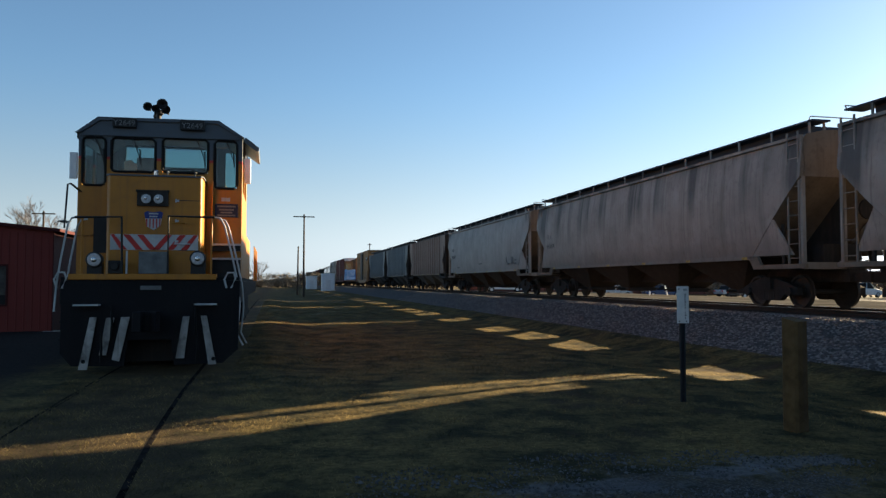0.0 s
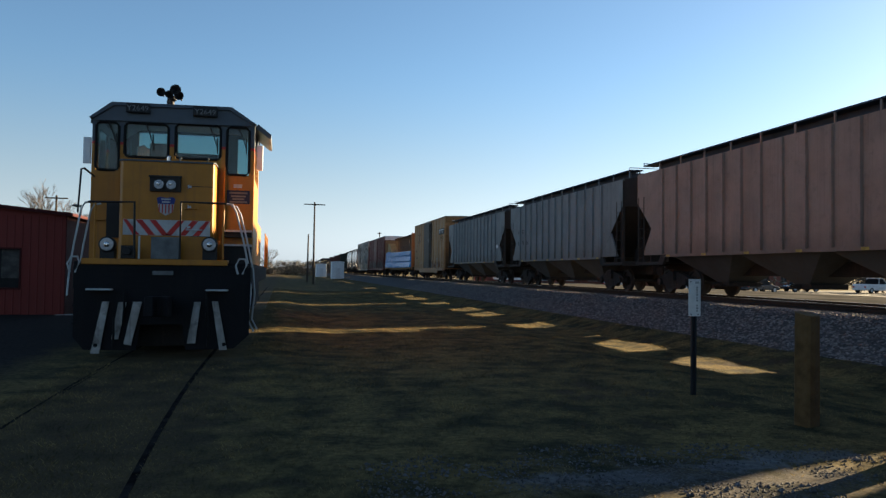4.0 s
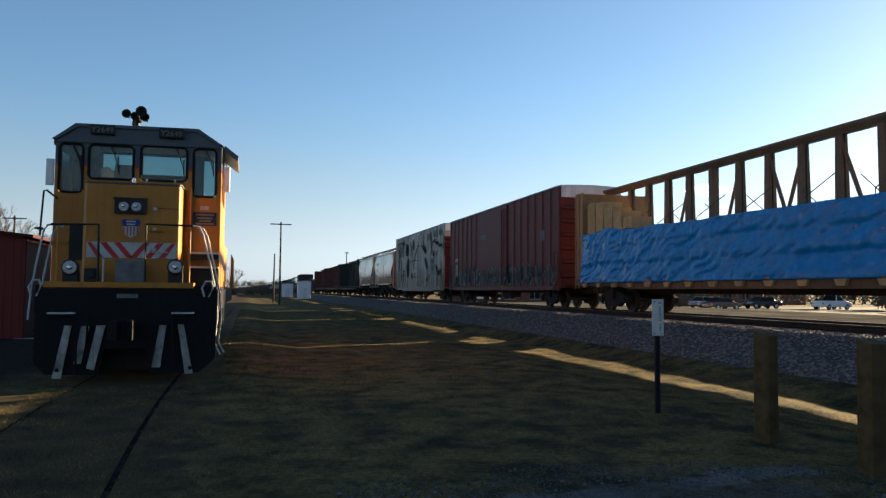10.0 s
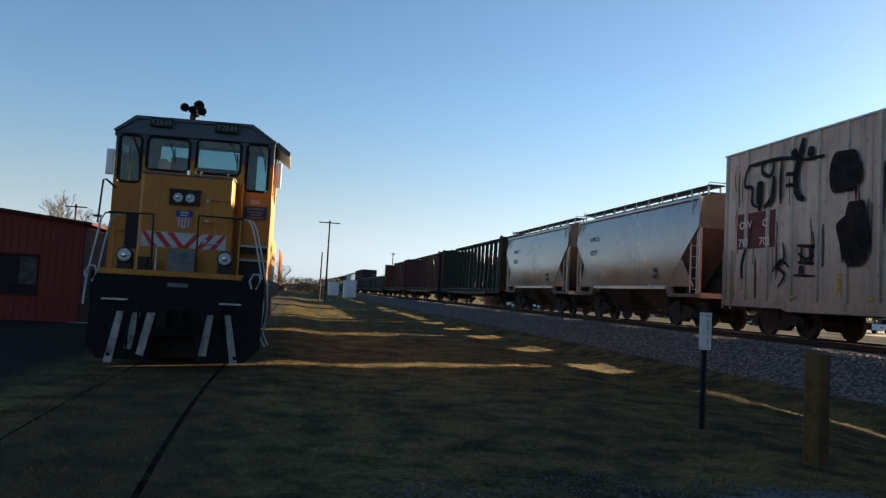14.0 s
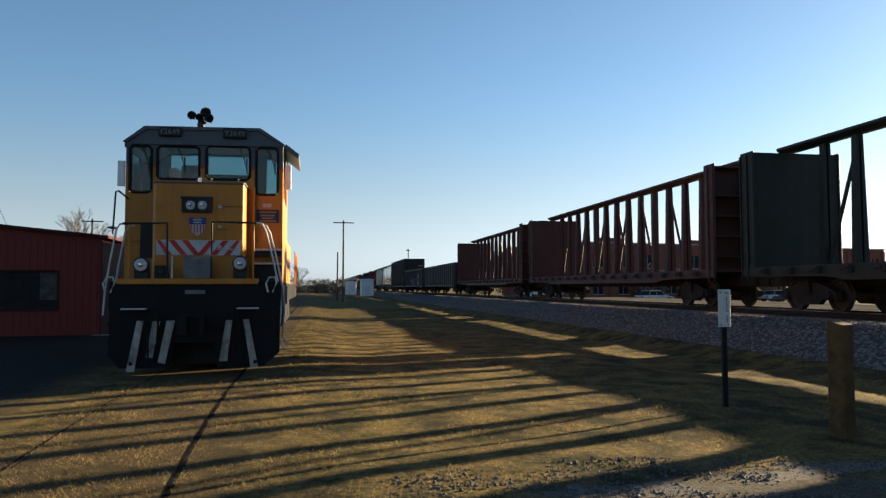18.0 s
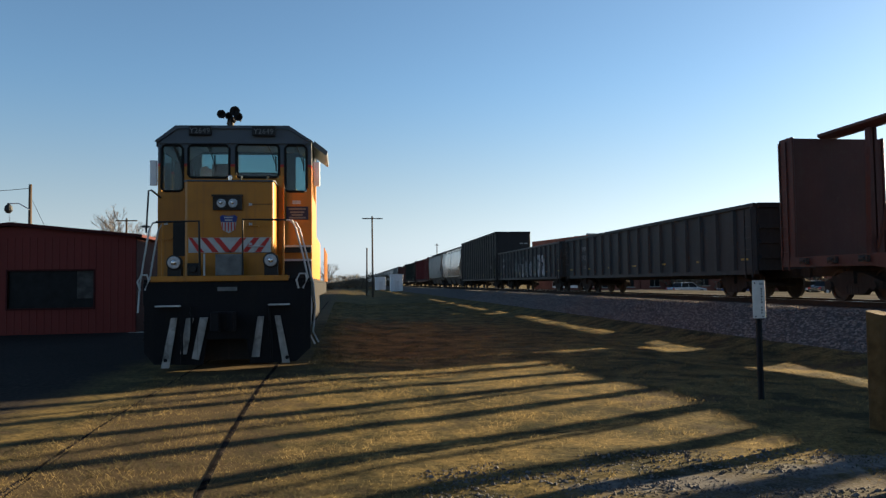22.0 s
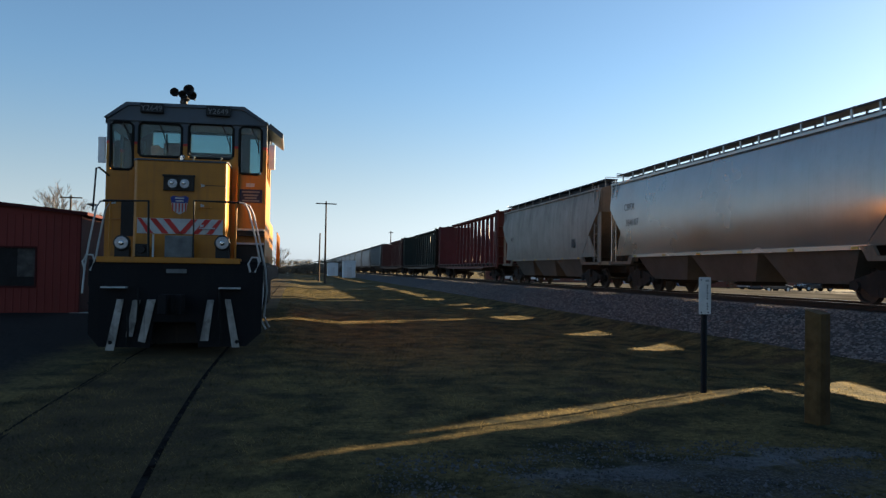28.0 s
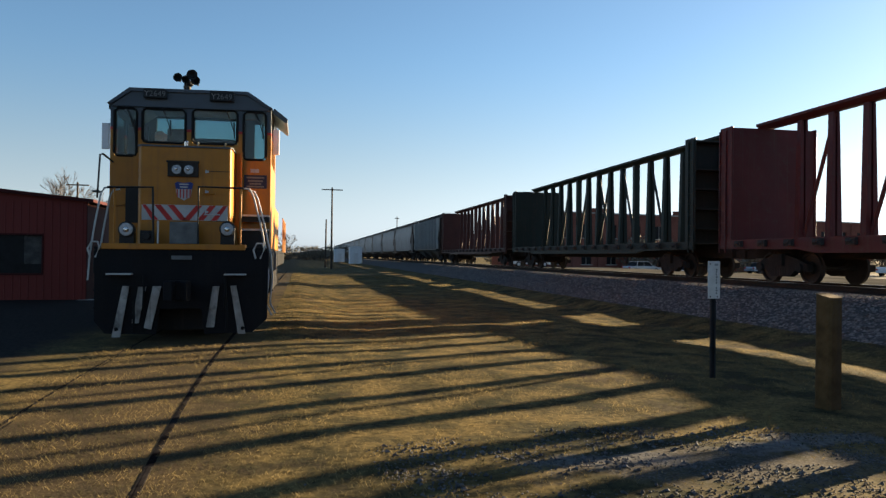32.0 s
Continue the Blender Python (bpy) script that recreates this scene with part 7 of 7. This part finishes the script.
def make_red_building():
    b = thing("metal_building", "low red ribbed-metal building with a shallow gable", "building", pose(-6.95, 25.9, -0.1))
    wide, deep, eave, ridge = 8.4, 5.5, 3.35, 3.72
    hole = (-4.05, -1.35, 0.98, 2.22)
    bm = bmesh.new()
    holed(bm, -wide, 0, 0, eave, 0, 0.15, [hole])
    part("gable_wall", bm, M_red_metal, b)
    bm = bmesh.new()
    prism(bm, [(-wide, eave), (0, eave), (-wide / 2 + 0.3, ridge)], 0, 0.15)
    part("gable_top", bm, M_red_metal, b)
    # this wall takes the dark trim colour to paint in its shade
    bm = bmesh.new()
    box(bm, -0.15, 0, 0.15, deep, 0, eave)
    part("side_wall", bm, M_red_trim_shade, b, "red side wall with its shade painted in as dark maroon")
    bm = bmesh.new()
    box(bm, -wide, -wide + 0.15, 0.15, deep, 0, eave)
    part("side_wall", bm, M_red_metal, b)
    bm = bmesh.new()
    box(bm, -wide, 0, deep, deep + 0.15, 0, eave)
    part("rear_wall", bm, M_red_metal, b)
    bm = bmesh.new()
    prism(bm, [(-wide - 0.25, eave - 0.03), (-wide / 2 + 0.3, ridge + 0.01), (0.25, eave - 0.03), (0.25, eave + 0.07), (-wide / 2 + 0.3, ridge + 0.12), (-wide - 0.25, eave + 0.07)], -0.2, deep + 0.3)
    part("roof", bm, M_red_trim_shade, b, "dark red metal roof")
    bm = bmesh.new()
    prism(bm, [(-0.0225, 0.0), (-0.012, -0.014), (0.012, -0.014), (0.0225, 0.0)], 0.05, eave - 0.02, "z")
    rib = mesh_of("siding_rib", bm, M_red_metal)
    bm = bmesh.new()
    prism(bm, [(-0.0225, 0.0), (-0.012, -0.014), (0.012, -0.014), (0.0225, 0.0)], 0.05, 0.93, "z")
    low = mesh_of("siding_rib", bm, M_red_metal)
    bm = bmesh.new()
    prism(bm, [(-0.0225, 0.0), (-0.012, -0.014), (0.012, -0.014), (0.0225, 0.0)], 2.28, eave - 0.02, "z")
    high = mesh_of("siding_rib", bm, M_red_metal)
    n = 36
    for i in range(n):
        x = -0.12 - (wide - 0.24) * i / (n - 1)
        for me in ((low, high) if hole[0] - 0.08 < x < hole[1] + 0.08 else (rib,)):
            part("siding_rib", me, M_red_metal, b, at=pose(x, 0, 0))
    bm = bmesh.new()
    x0, x1, z0, z1 = hole
    for a, c, d, e in ((x0 - 0.05, x1 + 0.05, z0 - 0.06, z0), (x0 - 0.05, x1 + 0.05, z1, z1 + 0.05), (x0 - 0.05, x0, z0, z1), (x1, x1 + 0.05, z0, z1)):
        box(bm, a, c, -0.035, 0.06, d, e)
    win = part("window", bm, M_red_trim_shade, b)
    bm = bmesh.new()
    box(bm, x0, x1, 0.07, 0.08, z0, z1)
    part("pane", bm, M_dark_pane, win, "dark glass with a pale painted reflection at one side")
    # paler sheet that paints in the reflection on the right of the glass
    bm = bmesh.new()
    box(bm, x1 - 0.55, x1 - 0.02, 0.060, 0.066, z0 + 0.3, z1 - 0.02)
    part("reflection_patch", bm, M_pane_reflection, win)
    bm = bmesh.new()
    box(bm, 0.0, 0.03, -0.02, 0.12, 0.0, eave)
    part("corner_trim", bm, M_red_trim_shade, b)
    bm = bmesh.new()
    box(bm, -0.2, 0.4, -0.3, 0.2, 0.02, 0.12)
    part("downspout_block", bm, M_concrete, b)


make_red_building()


def make_pole(x, y, h, bar=0.0, label="tall wooden utility pole with a crossarm", lean=0.0, r=0.14, turn=0):
    p = thing("utility_pole", label, "utility pole", pose(x, y, -0.3, 0, lean, turn))
    bm = bmesh.new()
    tube(bm, [(0, 0, -0.5), (0, 0, h + 0.3)], r, 10, r * 0.65)
    part("pole", bm, M_pole, p)
    if bar:
        bm = bmesh.new()
        box(bm, -bar / 2, bar / 2, -0.06, 0.06, h - 0.05, h + 0.07)
        arm = part("crossarm", bm, M_pole, p)
        bm = bmesh.new()
        box(bm, -0.12, 0.12, -0.1, -0.06, h - 0.12, h + 0.12)
        part("arm_plate", bm, M_pole, arm)
    return p


make_pole(3.73, 91.3, 9.95, 2.6, turn=4)
make_pole(3.4, 104.0, 6.6, 0, "short bare wooden pole", lean=0.6)
make_pole(19.5, 150.0, 9.6, 0.9, "slim pole beyond the train")
make_pole(-22.9, 81.8, 8.9, 2.2, "wooden utility pole with a crossarm behind the red building")
make_pole(46.0, 140.0, 10.5, 0.0, "slim pole beyond the train", r=0.12)
make_pole(76.0, 118.0, 10.0, 1.4, "utility pole by the brick building")
lamp_pole = make_pole(-15.95, 40.0, 6.9, 0, "wooden pole with a street lamp arm and wires", r=0.12)


def make_street_lamp(p):
    bm = bmesh.new()
    tube(bm, [(0, -0.1, 5.9), (-0.5, -0.1, 6.2), (-0.95, -0.1, 6.2)], 0.03, 6)
    arm = part("lamp_arm", bm, M_galv, p)
    bm = bmesh.new()
    turned(bm, [(5.7, 0.10), (5.85, 0.2), (6.05, 0.17), (6.15, 0.08), (6.22, 0.05)], "z", 12, (-1.0, -0.1, 0))
    part("lamp_head", bm, M_post_steel, arm)
    for z0, z1 in ((7.0, 7.3), (5.0, 5.2), (4.6, 4.65)):
        bm = bmesh.new()
        pts = [(-30 * i / 8, 2.0 * i / 8, z0 + (z1 - z0) * i / 8 - 0.8 * (1 - (2 * i / 8 - 1) ** 2)) for i in range(9)]
        tube(bm, pts, 0.014, 4)
        part("wire", bm, M_rubber, p)
    bm = bmesh.new()
    tube(bm, [(0, 0, 6.6), (0.9, 1.5, 3.5), (1.5, 2.6, 0.3)], 0.012, 4)
    part("guy_wire", bm, M_rubber, p)


make_street_lamp(lamp_pole)


def make_shed(x, y, w, d, h, label):
    s = thing("utility_shed", label, "shed", pose(x, y, -0.05))
    bm = bmesh.new()
    box(bm, -w / 2, w / 2, 0, d, 0, h)
    part("wall", bm, M_shed, s, bevel=0.03)
    bm = bmesh.new()
    prism(bm, [(-w / 2 - 0.1, h + 0.003), (w / 2 + 0.1, h + 0.003), (w / 2 + 0.1, h + 0.12), (0, h + 0.25), (-w / 2 - 0.1, h + 0.12)], -0.1, d + 0.1)
    part("roof", bm, M_shed, s)
    bm = bmesh.new()
    box(bm, -0.45, 0.45, -0.03, 0.02, 0.05, 2.05)
    part("door", bm, M_galv, s)


make_shed(10.2, 138, 2.3, 3.2, 3.1, "white metal signal shed beside the main track")
make_shed(8.9, 172, 2.4, 4.0, 2.9, "white metal signal shed beside the main track")


def make_brick_building():
    x0, y0, x1, y1 = 32.0, 92.0, 92.0, 104.5
    length = math.hypot(x1 - x0, y1 - y0)
    b = thing("brick_building", "long two-storey dark red brick building with a flat roof", "building", pose(x0, y0, -0.35, 0, 0, math.degrees(math.atan2(y1 - y0, x1 - x0))))
    holes = []
    n = 15
    for i in range(n):
        cx = length * (i + 0.5) / n
        holes += [(cx - 0.8, cx + 0.8, 1.0, 2.9), (cx - 0.8, cx + 0.8, 4.6, 6.4)]
    H = 7.9
    bm = bmesh.new()
    holed(bm, 0, length, 0, H, 0, 0.3, holes)
    part("front_wall", bm, M_brick, b)
    for x in (0, length - 0.3):
        bm = bmesh.new()
        box(bm, x, x + 0.3, 0.3, 16, 0, H)
        part("end_wall", bm, M_brick, b)
    bm = bmesh.new()
    box(bm, 0, length, 16, 16.3, 0, H)
    part("rear_wall", bm, M_brick, b)
    bm = bmesh.new()
    box(bm, 0.3, length - 0.3, 0.3, 16, H - 0.6, H - 0.35)
    part("roof", bm, M_concrete, b)
    bm = bmesh.new()
    box(bm, -0.1, length + 0.1, -0.1, 0.4, H + 0.003, H + 0.18)
    part("coping", bm, M_concrete, b)
    for cx in (6, 21, 39):
        bm = bmesh.new()
        box(bm, cx, cx + 4.5, -0.02, 0.38, H + 0.19, H + 0.75)
        part("raised_parapet", bm, M_brick, b)
    for i in range(n + 1):
        bm = bmesh.new()
        cx = min(max(length * i / n, 0.3), length - 0.3)
        box(bm, cx - 0.3, cx + 0.3, -0.16, -0.003, 0, H - 0.3)
        part("pilaster", bm, M_brick, b)
    for hx0, hx1, hz0, hz1 in holes:
        bm = bmesh.new()
        box(bm, hx0, hx1, 0.14, 0.17, hz0, hz1)
        w = part("window", bm, M_dark_pane, b)
        bm = bmesh.new()
        box(bm, hx0 - 0.1, hx1 + 0.1, -0.08, 0.10, hz0 - 0.12, hz0 - 0.002)
        box(bm, (hx0 + hx1) / 2 - 0.03, (hx0 + hx1) / 2 + 0.03, 0.09, 0.138, hz0, hz1)
        part("sill", bm, M_concrete, w)


make_brick_building()

CAR_PAINTS = {"white": plain("white_car_paint", (0.7, 0.7, 0.7), 0.25), "silver": plain("silver_car_paint", (0.42, 0.43, 0.45), 0.25, 0.5),
              "dark": plain("dark_car_paint", (0.02, 0.022, 0.028), 0.2), "blue": plain("blue_car_paint", (0.03, 0.06, 0.14), 0.22)}


def make_car(x, y, turn, color, kind, z=-0.28, place="on the asphalt lot"):
    car = thing("parked_car", f"{color} {kind} parked {place}", "car", pose(x, y, z, 0, 0, turn), "cars on the parking lot")
    tall = kind in ("sport utility car", "pickup truck")
    m = CAR_PAINTS[color]
    l, w, h, belt = (4.9, 1.9, 1.8, 1.08) if tall else (4.6, 1.8, 1.45, 0.9)
    bm = bmesh.new()
    side = [(-l / 2, 0.35), (-l / 2 + 0.02, belt - 0.15), (-l / 2 + 0.15, belt), (l / 2 - 1.2, belt), (l / 2 - 0.15, belt - 0.2), (l / 2, 0.6), (l / 2 - 0.05, 0.3)]
    prism(bm, [(p, q) for p, q in side], -w / 2, w / 2)
    part("body", bm, m, car, bevel=0.05)
    roof_end = -l / 2 + 0.3 if kind == "sport utility car" else (-0.3 if tall else -l / 2 + 1.0)
    bm = bmesh.new()
    cab = [(roof_end - 0.25, belt), (roof_end + 0.15, h - 0.06), (0.45, h - 0.04), (l / 2 - 1.3, belt)]
    prism(bm, cab, -w / 2 + 0.12, w / 2 - 0.12)
    part("window_band", bm, M_dark_pane, car, bevel=0.03)
    bm = bmesh.new()
    box(bm, roof_end + 0.12, 0.5, -w / 2 + 0.16, w / 2 - 0.16, h - 0.055, h)
    part("roof", bm, m, car)
    for px in (roof_end + 0.02, -0.25, l / 2 - 1.25):
        for s in (-1, 1):
            bm = bmesh.new()
            tube(bm, [(px, s * (w / 2 - 0.1), belt), (min(max(px, roof_end + 0.15), 0.45), s * (w / 2 - 0.16), h - 0.04)], 0.04, 5)
            part("pillar", bm, m, car)
    for px in (-l / 2 + 0.85, l / 2 - 0.85):
        for s in (-1, 1):
            bm = bmesh.new()
            turned(bm, [(s * (w / 2 - 0.2), 0.33), (s * (w / 2 + 0.01), 0.33), (s * (w / 2 + 0.01), 0.22)], "y", 16, (px, 0, 0.33))
            wheel = part("wheel", bm, M_rubber, car)
            bm = bmesh.new()
            turned(bm, [(s * (w / 2 + 0.0), 0.21), (s * (w / 2 + 0.02), 0.19), (s * (w / 2 + 0.02), 0.03)], "y", 12, (px, 0, 0.33))
            part("rim", bm, M_galv, wheel)
    for s in (-1, 1):
        bm = bmesh.new()
        box(bm, l / 2 - 0.12, l / 2 + 0.01, s * (w / 2 - 0.3) - 0.18, s * (w / 2 - 0.3) + 0.18, 0.58, 0.72)
        part("headlight", bm, M_lamp_face, car)
        bm = bmesh.new()
        box(bm, -l / 2 - 0.01, -l / 2 + 0.1, s * (w / 2 - 0.2) - 0.12, s * (w / 2 - 0.2) + 0.12, 0.65, 0.82)
        part("tail_light", bm, M_loco_red, car)


for cx, cy, ct, cc, ck in ((46, 80, 170, "blue", "saloon car"), (57, 82, 8, "silver", "saloon car"), (63, 79, 178, "dark", "saloon car"), (69, 74, 10, "white", "pickup truck"),
                           (74, 68, 4, "dark", "sport utility car"), (80, 64, 176, "blue", "saloon car"), (52, 72, 12, "dark", "saloon car"), (86, 60, 5, "silver", "saloon car"),
                           (40, 81, 12, "silver", "saloon car"), (92, 55, 3, "dark", "pickup truck"), (66, 60, 184, "silver", "saloon car")):
    make_car(cx, cy, ct, cc, ck)
make_car(28.3, 87.5, -12, "white", "sport utility car", 0.34, "on the road past the tracks")

for bx, by, lean in ((36.2, 65.4, 0.0), (37.2, 63.8, -16.0)):
    bollard = thing("bollard", "thin white guard post leaning at the road edge" if lean else "thin white upright guard post at the road edge", "bollard", pose(bx, by, 0.34, 0, lean, 0))
    bm = bmesh.new()
    turned(bm, [(-0.05, 0.07), (0.86, 0.07), (0.93, 0.05), (0.95, 0.0)], "z", 10)
    part("post", bm, M_shed, bollard)


# ---- trees and brush ----
def grow(bm_trunk, bm_crown, rng, base, direction, length, radius, depth):
    if depth == 0:
        return
    mid = base + direction * length * 0.5 + Vector((rng.uniform(-1, 1), rng.uniform(-1, 1), rng.uniform(-0.3, 0.6))) * length * 0.07
    tip = base + direction * length + Vector((rng.uniform(-1, 1), rng.uniform(-1, 1), rng.uniform(-0.2, 0.8))) * length * 0.12
    tube(bm_trunk if depth > 3 else bm_crown, [base, mid, tip], radius, 6 if depth > 3 else 3, radius * 0.6)
    for k in range(rng.randint(2, 4) if depth > 1 else 0):
        tilt = Vector((rng.uniform(-1, 1), rng.uniform(-1, 1), rng.uniform(-0.1, 0.7)))
        grow(bm_trunk, bm_crown, rng, tip if k else mid.lerp(tip, 0.4), (direction + tilt * 0.75).normalized(), length * rng.uniform(0.6, 0.82), radius * 0.58, depth - 1)


def make_bare_tree(seed, h, label):
    rng = random.Random(seed)
    t = thing("bare_tree", label, "tree")
    a, b = bmesh.new(), bmesh.new()
    grow(a, b, rng, Vector((0, 0, -0.3)), Vector((0, 0, 1)), h * 0.27, h * 0.022, 7)
    part("trunk", a, M_bark, t)
    part("crown", b, M_twig, t, "bare winter twigs")
    return t


def make_bush(seed, r, h, label):
    rng = random.Random(seed)
    t = thing("shrub", label, "shrub")
    a, b = bmesh.new(), bmesh.new()
    for i in range(7):
        d = Vector((rng.uniform(-1, 1), rng.uniform(-1, 1), 1.2)).normalized()
        tube(a, [(0, 0, -0.2), d * h * 0.45, d * h * 0.8], 0.06, 5, 0.02)
    part("trunk", a, M_bark, t)
    clumps = [(rng.uniform(-r, r) * 0.75, rng.uniform(-r, r) * 0.75, h * rng.uniform(0.2, 0.9), rng.uniform(0.3, 0.55)) for _ in range(16)]
    for i in range(1100):
        cx, cy, cz, cr = rng.choice(clumps)
        d = Vector((rng.gauss(0, 1), rng.gauss(0, 1), rng.gauss(0, 0.8))) * cr * r * 0.33
        p = Vector((cx, cy, cz)) + d
        if p.z < 0:
            continue
        u, v = Vector((rng.gauss(0, 1), rng.gauss(0, 1), rng.gauss(0, 1))).normalized() * rng.uniform(0.12, 0.3), Vector((rng.gauss(0, 1), rng.gauss(0, 1), rng.gauss(0, 1))).normalized() * rng.uniform(0.08, 0.2)
        b.faces.new([b.verts.new(p + u), b.verts.new(p + v), b.verts.new(p - u), b.verts.new(p - v)])
    part("crown", b, M_leaf, t, "dull leafy crown")
    return t


def plant():
    rng = random.Random(21)
    trees = [make_bare_tree(s, 7.5, "bare winter tree with fine twigs") for s in (1, 2, 5)]
    spots = [(-23.6, 93), (-27.3, 91), (-25.4, 97), (-38, 90), (-30.5, 100), (-42, 95), (-55, 96), (-48, 92)]
    more = [(-11, 210), (-4, 230), (55, 150), (70, 170), (110, 150), (38, 190), (28, 230), (95, 140), (120, 120), (45, 170)]
    used = 0
    for i, (x, y) in enumerate(spots + more):
        m = pose(x, y, -0.3, 0, 0, rng.uniform(0, 360))
        if used < len(spots):
            m = m @ Matrix.Scale(rng.uniform(1.38, 1.46) * (1.0 if x > -33 else 0.75), 4)
        if used < 3:
            trees[used].matrix_basis = m
        else:
            copy_thing(trees[i % 3], m)
        used += 1
    bushes = [make_bush(s, 3.2, 4.4, "dull brown-green shrub thicket") for s in (11, 12)]
    places = []
    for i in range(16):
        places.append((-22 + 2.6 * i + rng.uniform(-1, 1), 225 + rng.uniform(-15, 25)))
    for i in range(14):
        places.append((-90 + 5 * i + rng.uniform(-2, 2), 150 + rng.uniform(-10, 15)))
    for i in range(9):
        places.append((44 + 6.5 * i + rng.uniform(-1, 1), 92 - 3.6 * i + rng.uniform(-1, 1)))
    for i in range(22):
        places.append((34 + 6.0 * i + rng.uniform(-2, 2), 150 - 2.2 * i + rng.uniform(-6, 6)))
    for i, (x, y) in enumerate(places):
        m = pose(x, y, -0.3, 0, 0, rng.uniform(0, 360))
        if i < 2:
            bushes[i].matrix_basis = m
        else:
            copy_thing(bushes[i % 2], m)


plant()


def make_far_field():
    bm = bmesh.new()
    rng = random.Random(8)
    pts = []
    x = -2500
    while x < 2500:
        pts.append((x, 6 + 5 * noise.noise((x * 0.01, 0, 0)) + 2.5 * rng.random()))
        x += 14
    prism(bm, [(-2500, -2)] + pts + [(2500, -2)], 1400, 1420)
    tagged(part("far_woods", bm, M_leaf), "hazy low line of distant woods", "woods", kind="stuff")


make_far_field()


def make_cloud():
    rng = random.Random(2)
    m = bpy.data.materials.new("cloud_white")
    m.use_nodes = True
    bs = m.node_tree.nodes["Principled BSDF"]
    bs.inputs["Base Color"].default_value, bs.inputs["Roughness"].default_value = (0.9, 0.9, 0.9, 1), 1.0
    # weak glow stands in for daylight scattered inside the cloud
    bs.inputs["Emission Color"].default_value, bs.inputs["Emission Strength"].default_value = (0.85, 0.92, 1.0, 1), 0.35
    a, d = radians(34.9), 2400
    bm = bmesh.new()
    for i in range(14):
        u = rng.uniform(-1, 1)
        r = 26 * (1 - 0.6 * abs(u)) * rng.uniform(0.6, 1.1)
        bmesh.ops.create_icosphere(bm, subdivisions=2, radius=1, matrix=Matrix.LocRotScale((u * 70, rng.uniform(-20, 20), rng.uniform(-6, 12) * (1 - abs(u))), None, (r * 1.5, r, r * 0.55)))
    for v in bm.verts:
        v.co += Vector((0, 0, 1)) * 5 * noise.noise(v.co * 0.05)
    ob = part("cloud", bm, m, soft=True, at=pose(math.sin(a) * d, math.cos(a) * d, math.tan(radians(7.55)) * d, 0, 0, -34.9))
    tagged(ob, "small white cloud low in the sky", "cloud", kind="structure")


make_cloud()


# ---- what moves ----
def motions():
    lean = TRACK_TURN
    centre = {}
    for car, y0 in TRAIN:
        centre[car] = y0
        rows = []
        for i in range(9):
            y = y0 - SPEED * 4 * i
            rows.append((4.0 * i, pose(TRACK_X + TRACK_SLOPE * y, y, RAIL_Z, 0, 0, lean)))
        walk(car, rows)
    for w, car, along, offset, r in WHEELSETS:
        if car not in centre:
            continue
        t0 = (centre[car] + along - 34.0) / SPEED
        t1 = (centre[car] + along - 8.0) / SPEED
        f0, f1 = max(0, math.ceil(t0 * FPS)), min(32 * FPS, math.floor(t1 * FPS))
        if f1 - f0 < 2:
            continue
        turn = math.degrees(SPEED / r / FPS)
        rows = [(f / FPS, pose(0, offset, r, turn * (f - f0))) for f in range(f0, f1 + 1)]
        if f0 > 0:
            rows.insert(0, (0.0, pose(0, offset, r)))
        if f1 < 32 * FPS:
            rows.append((32.0, pose(0, offset, r, turn * (f1 - f0))))
        walk(w, rows)


motions()
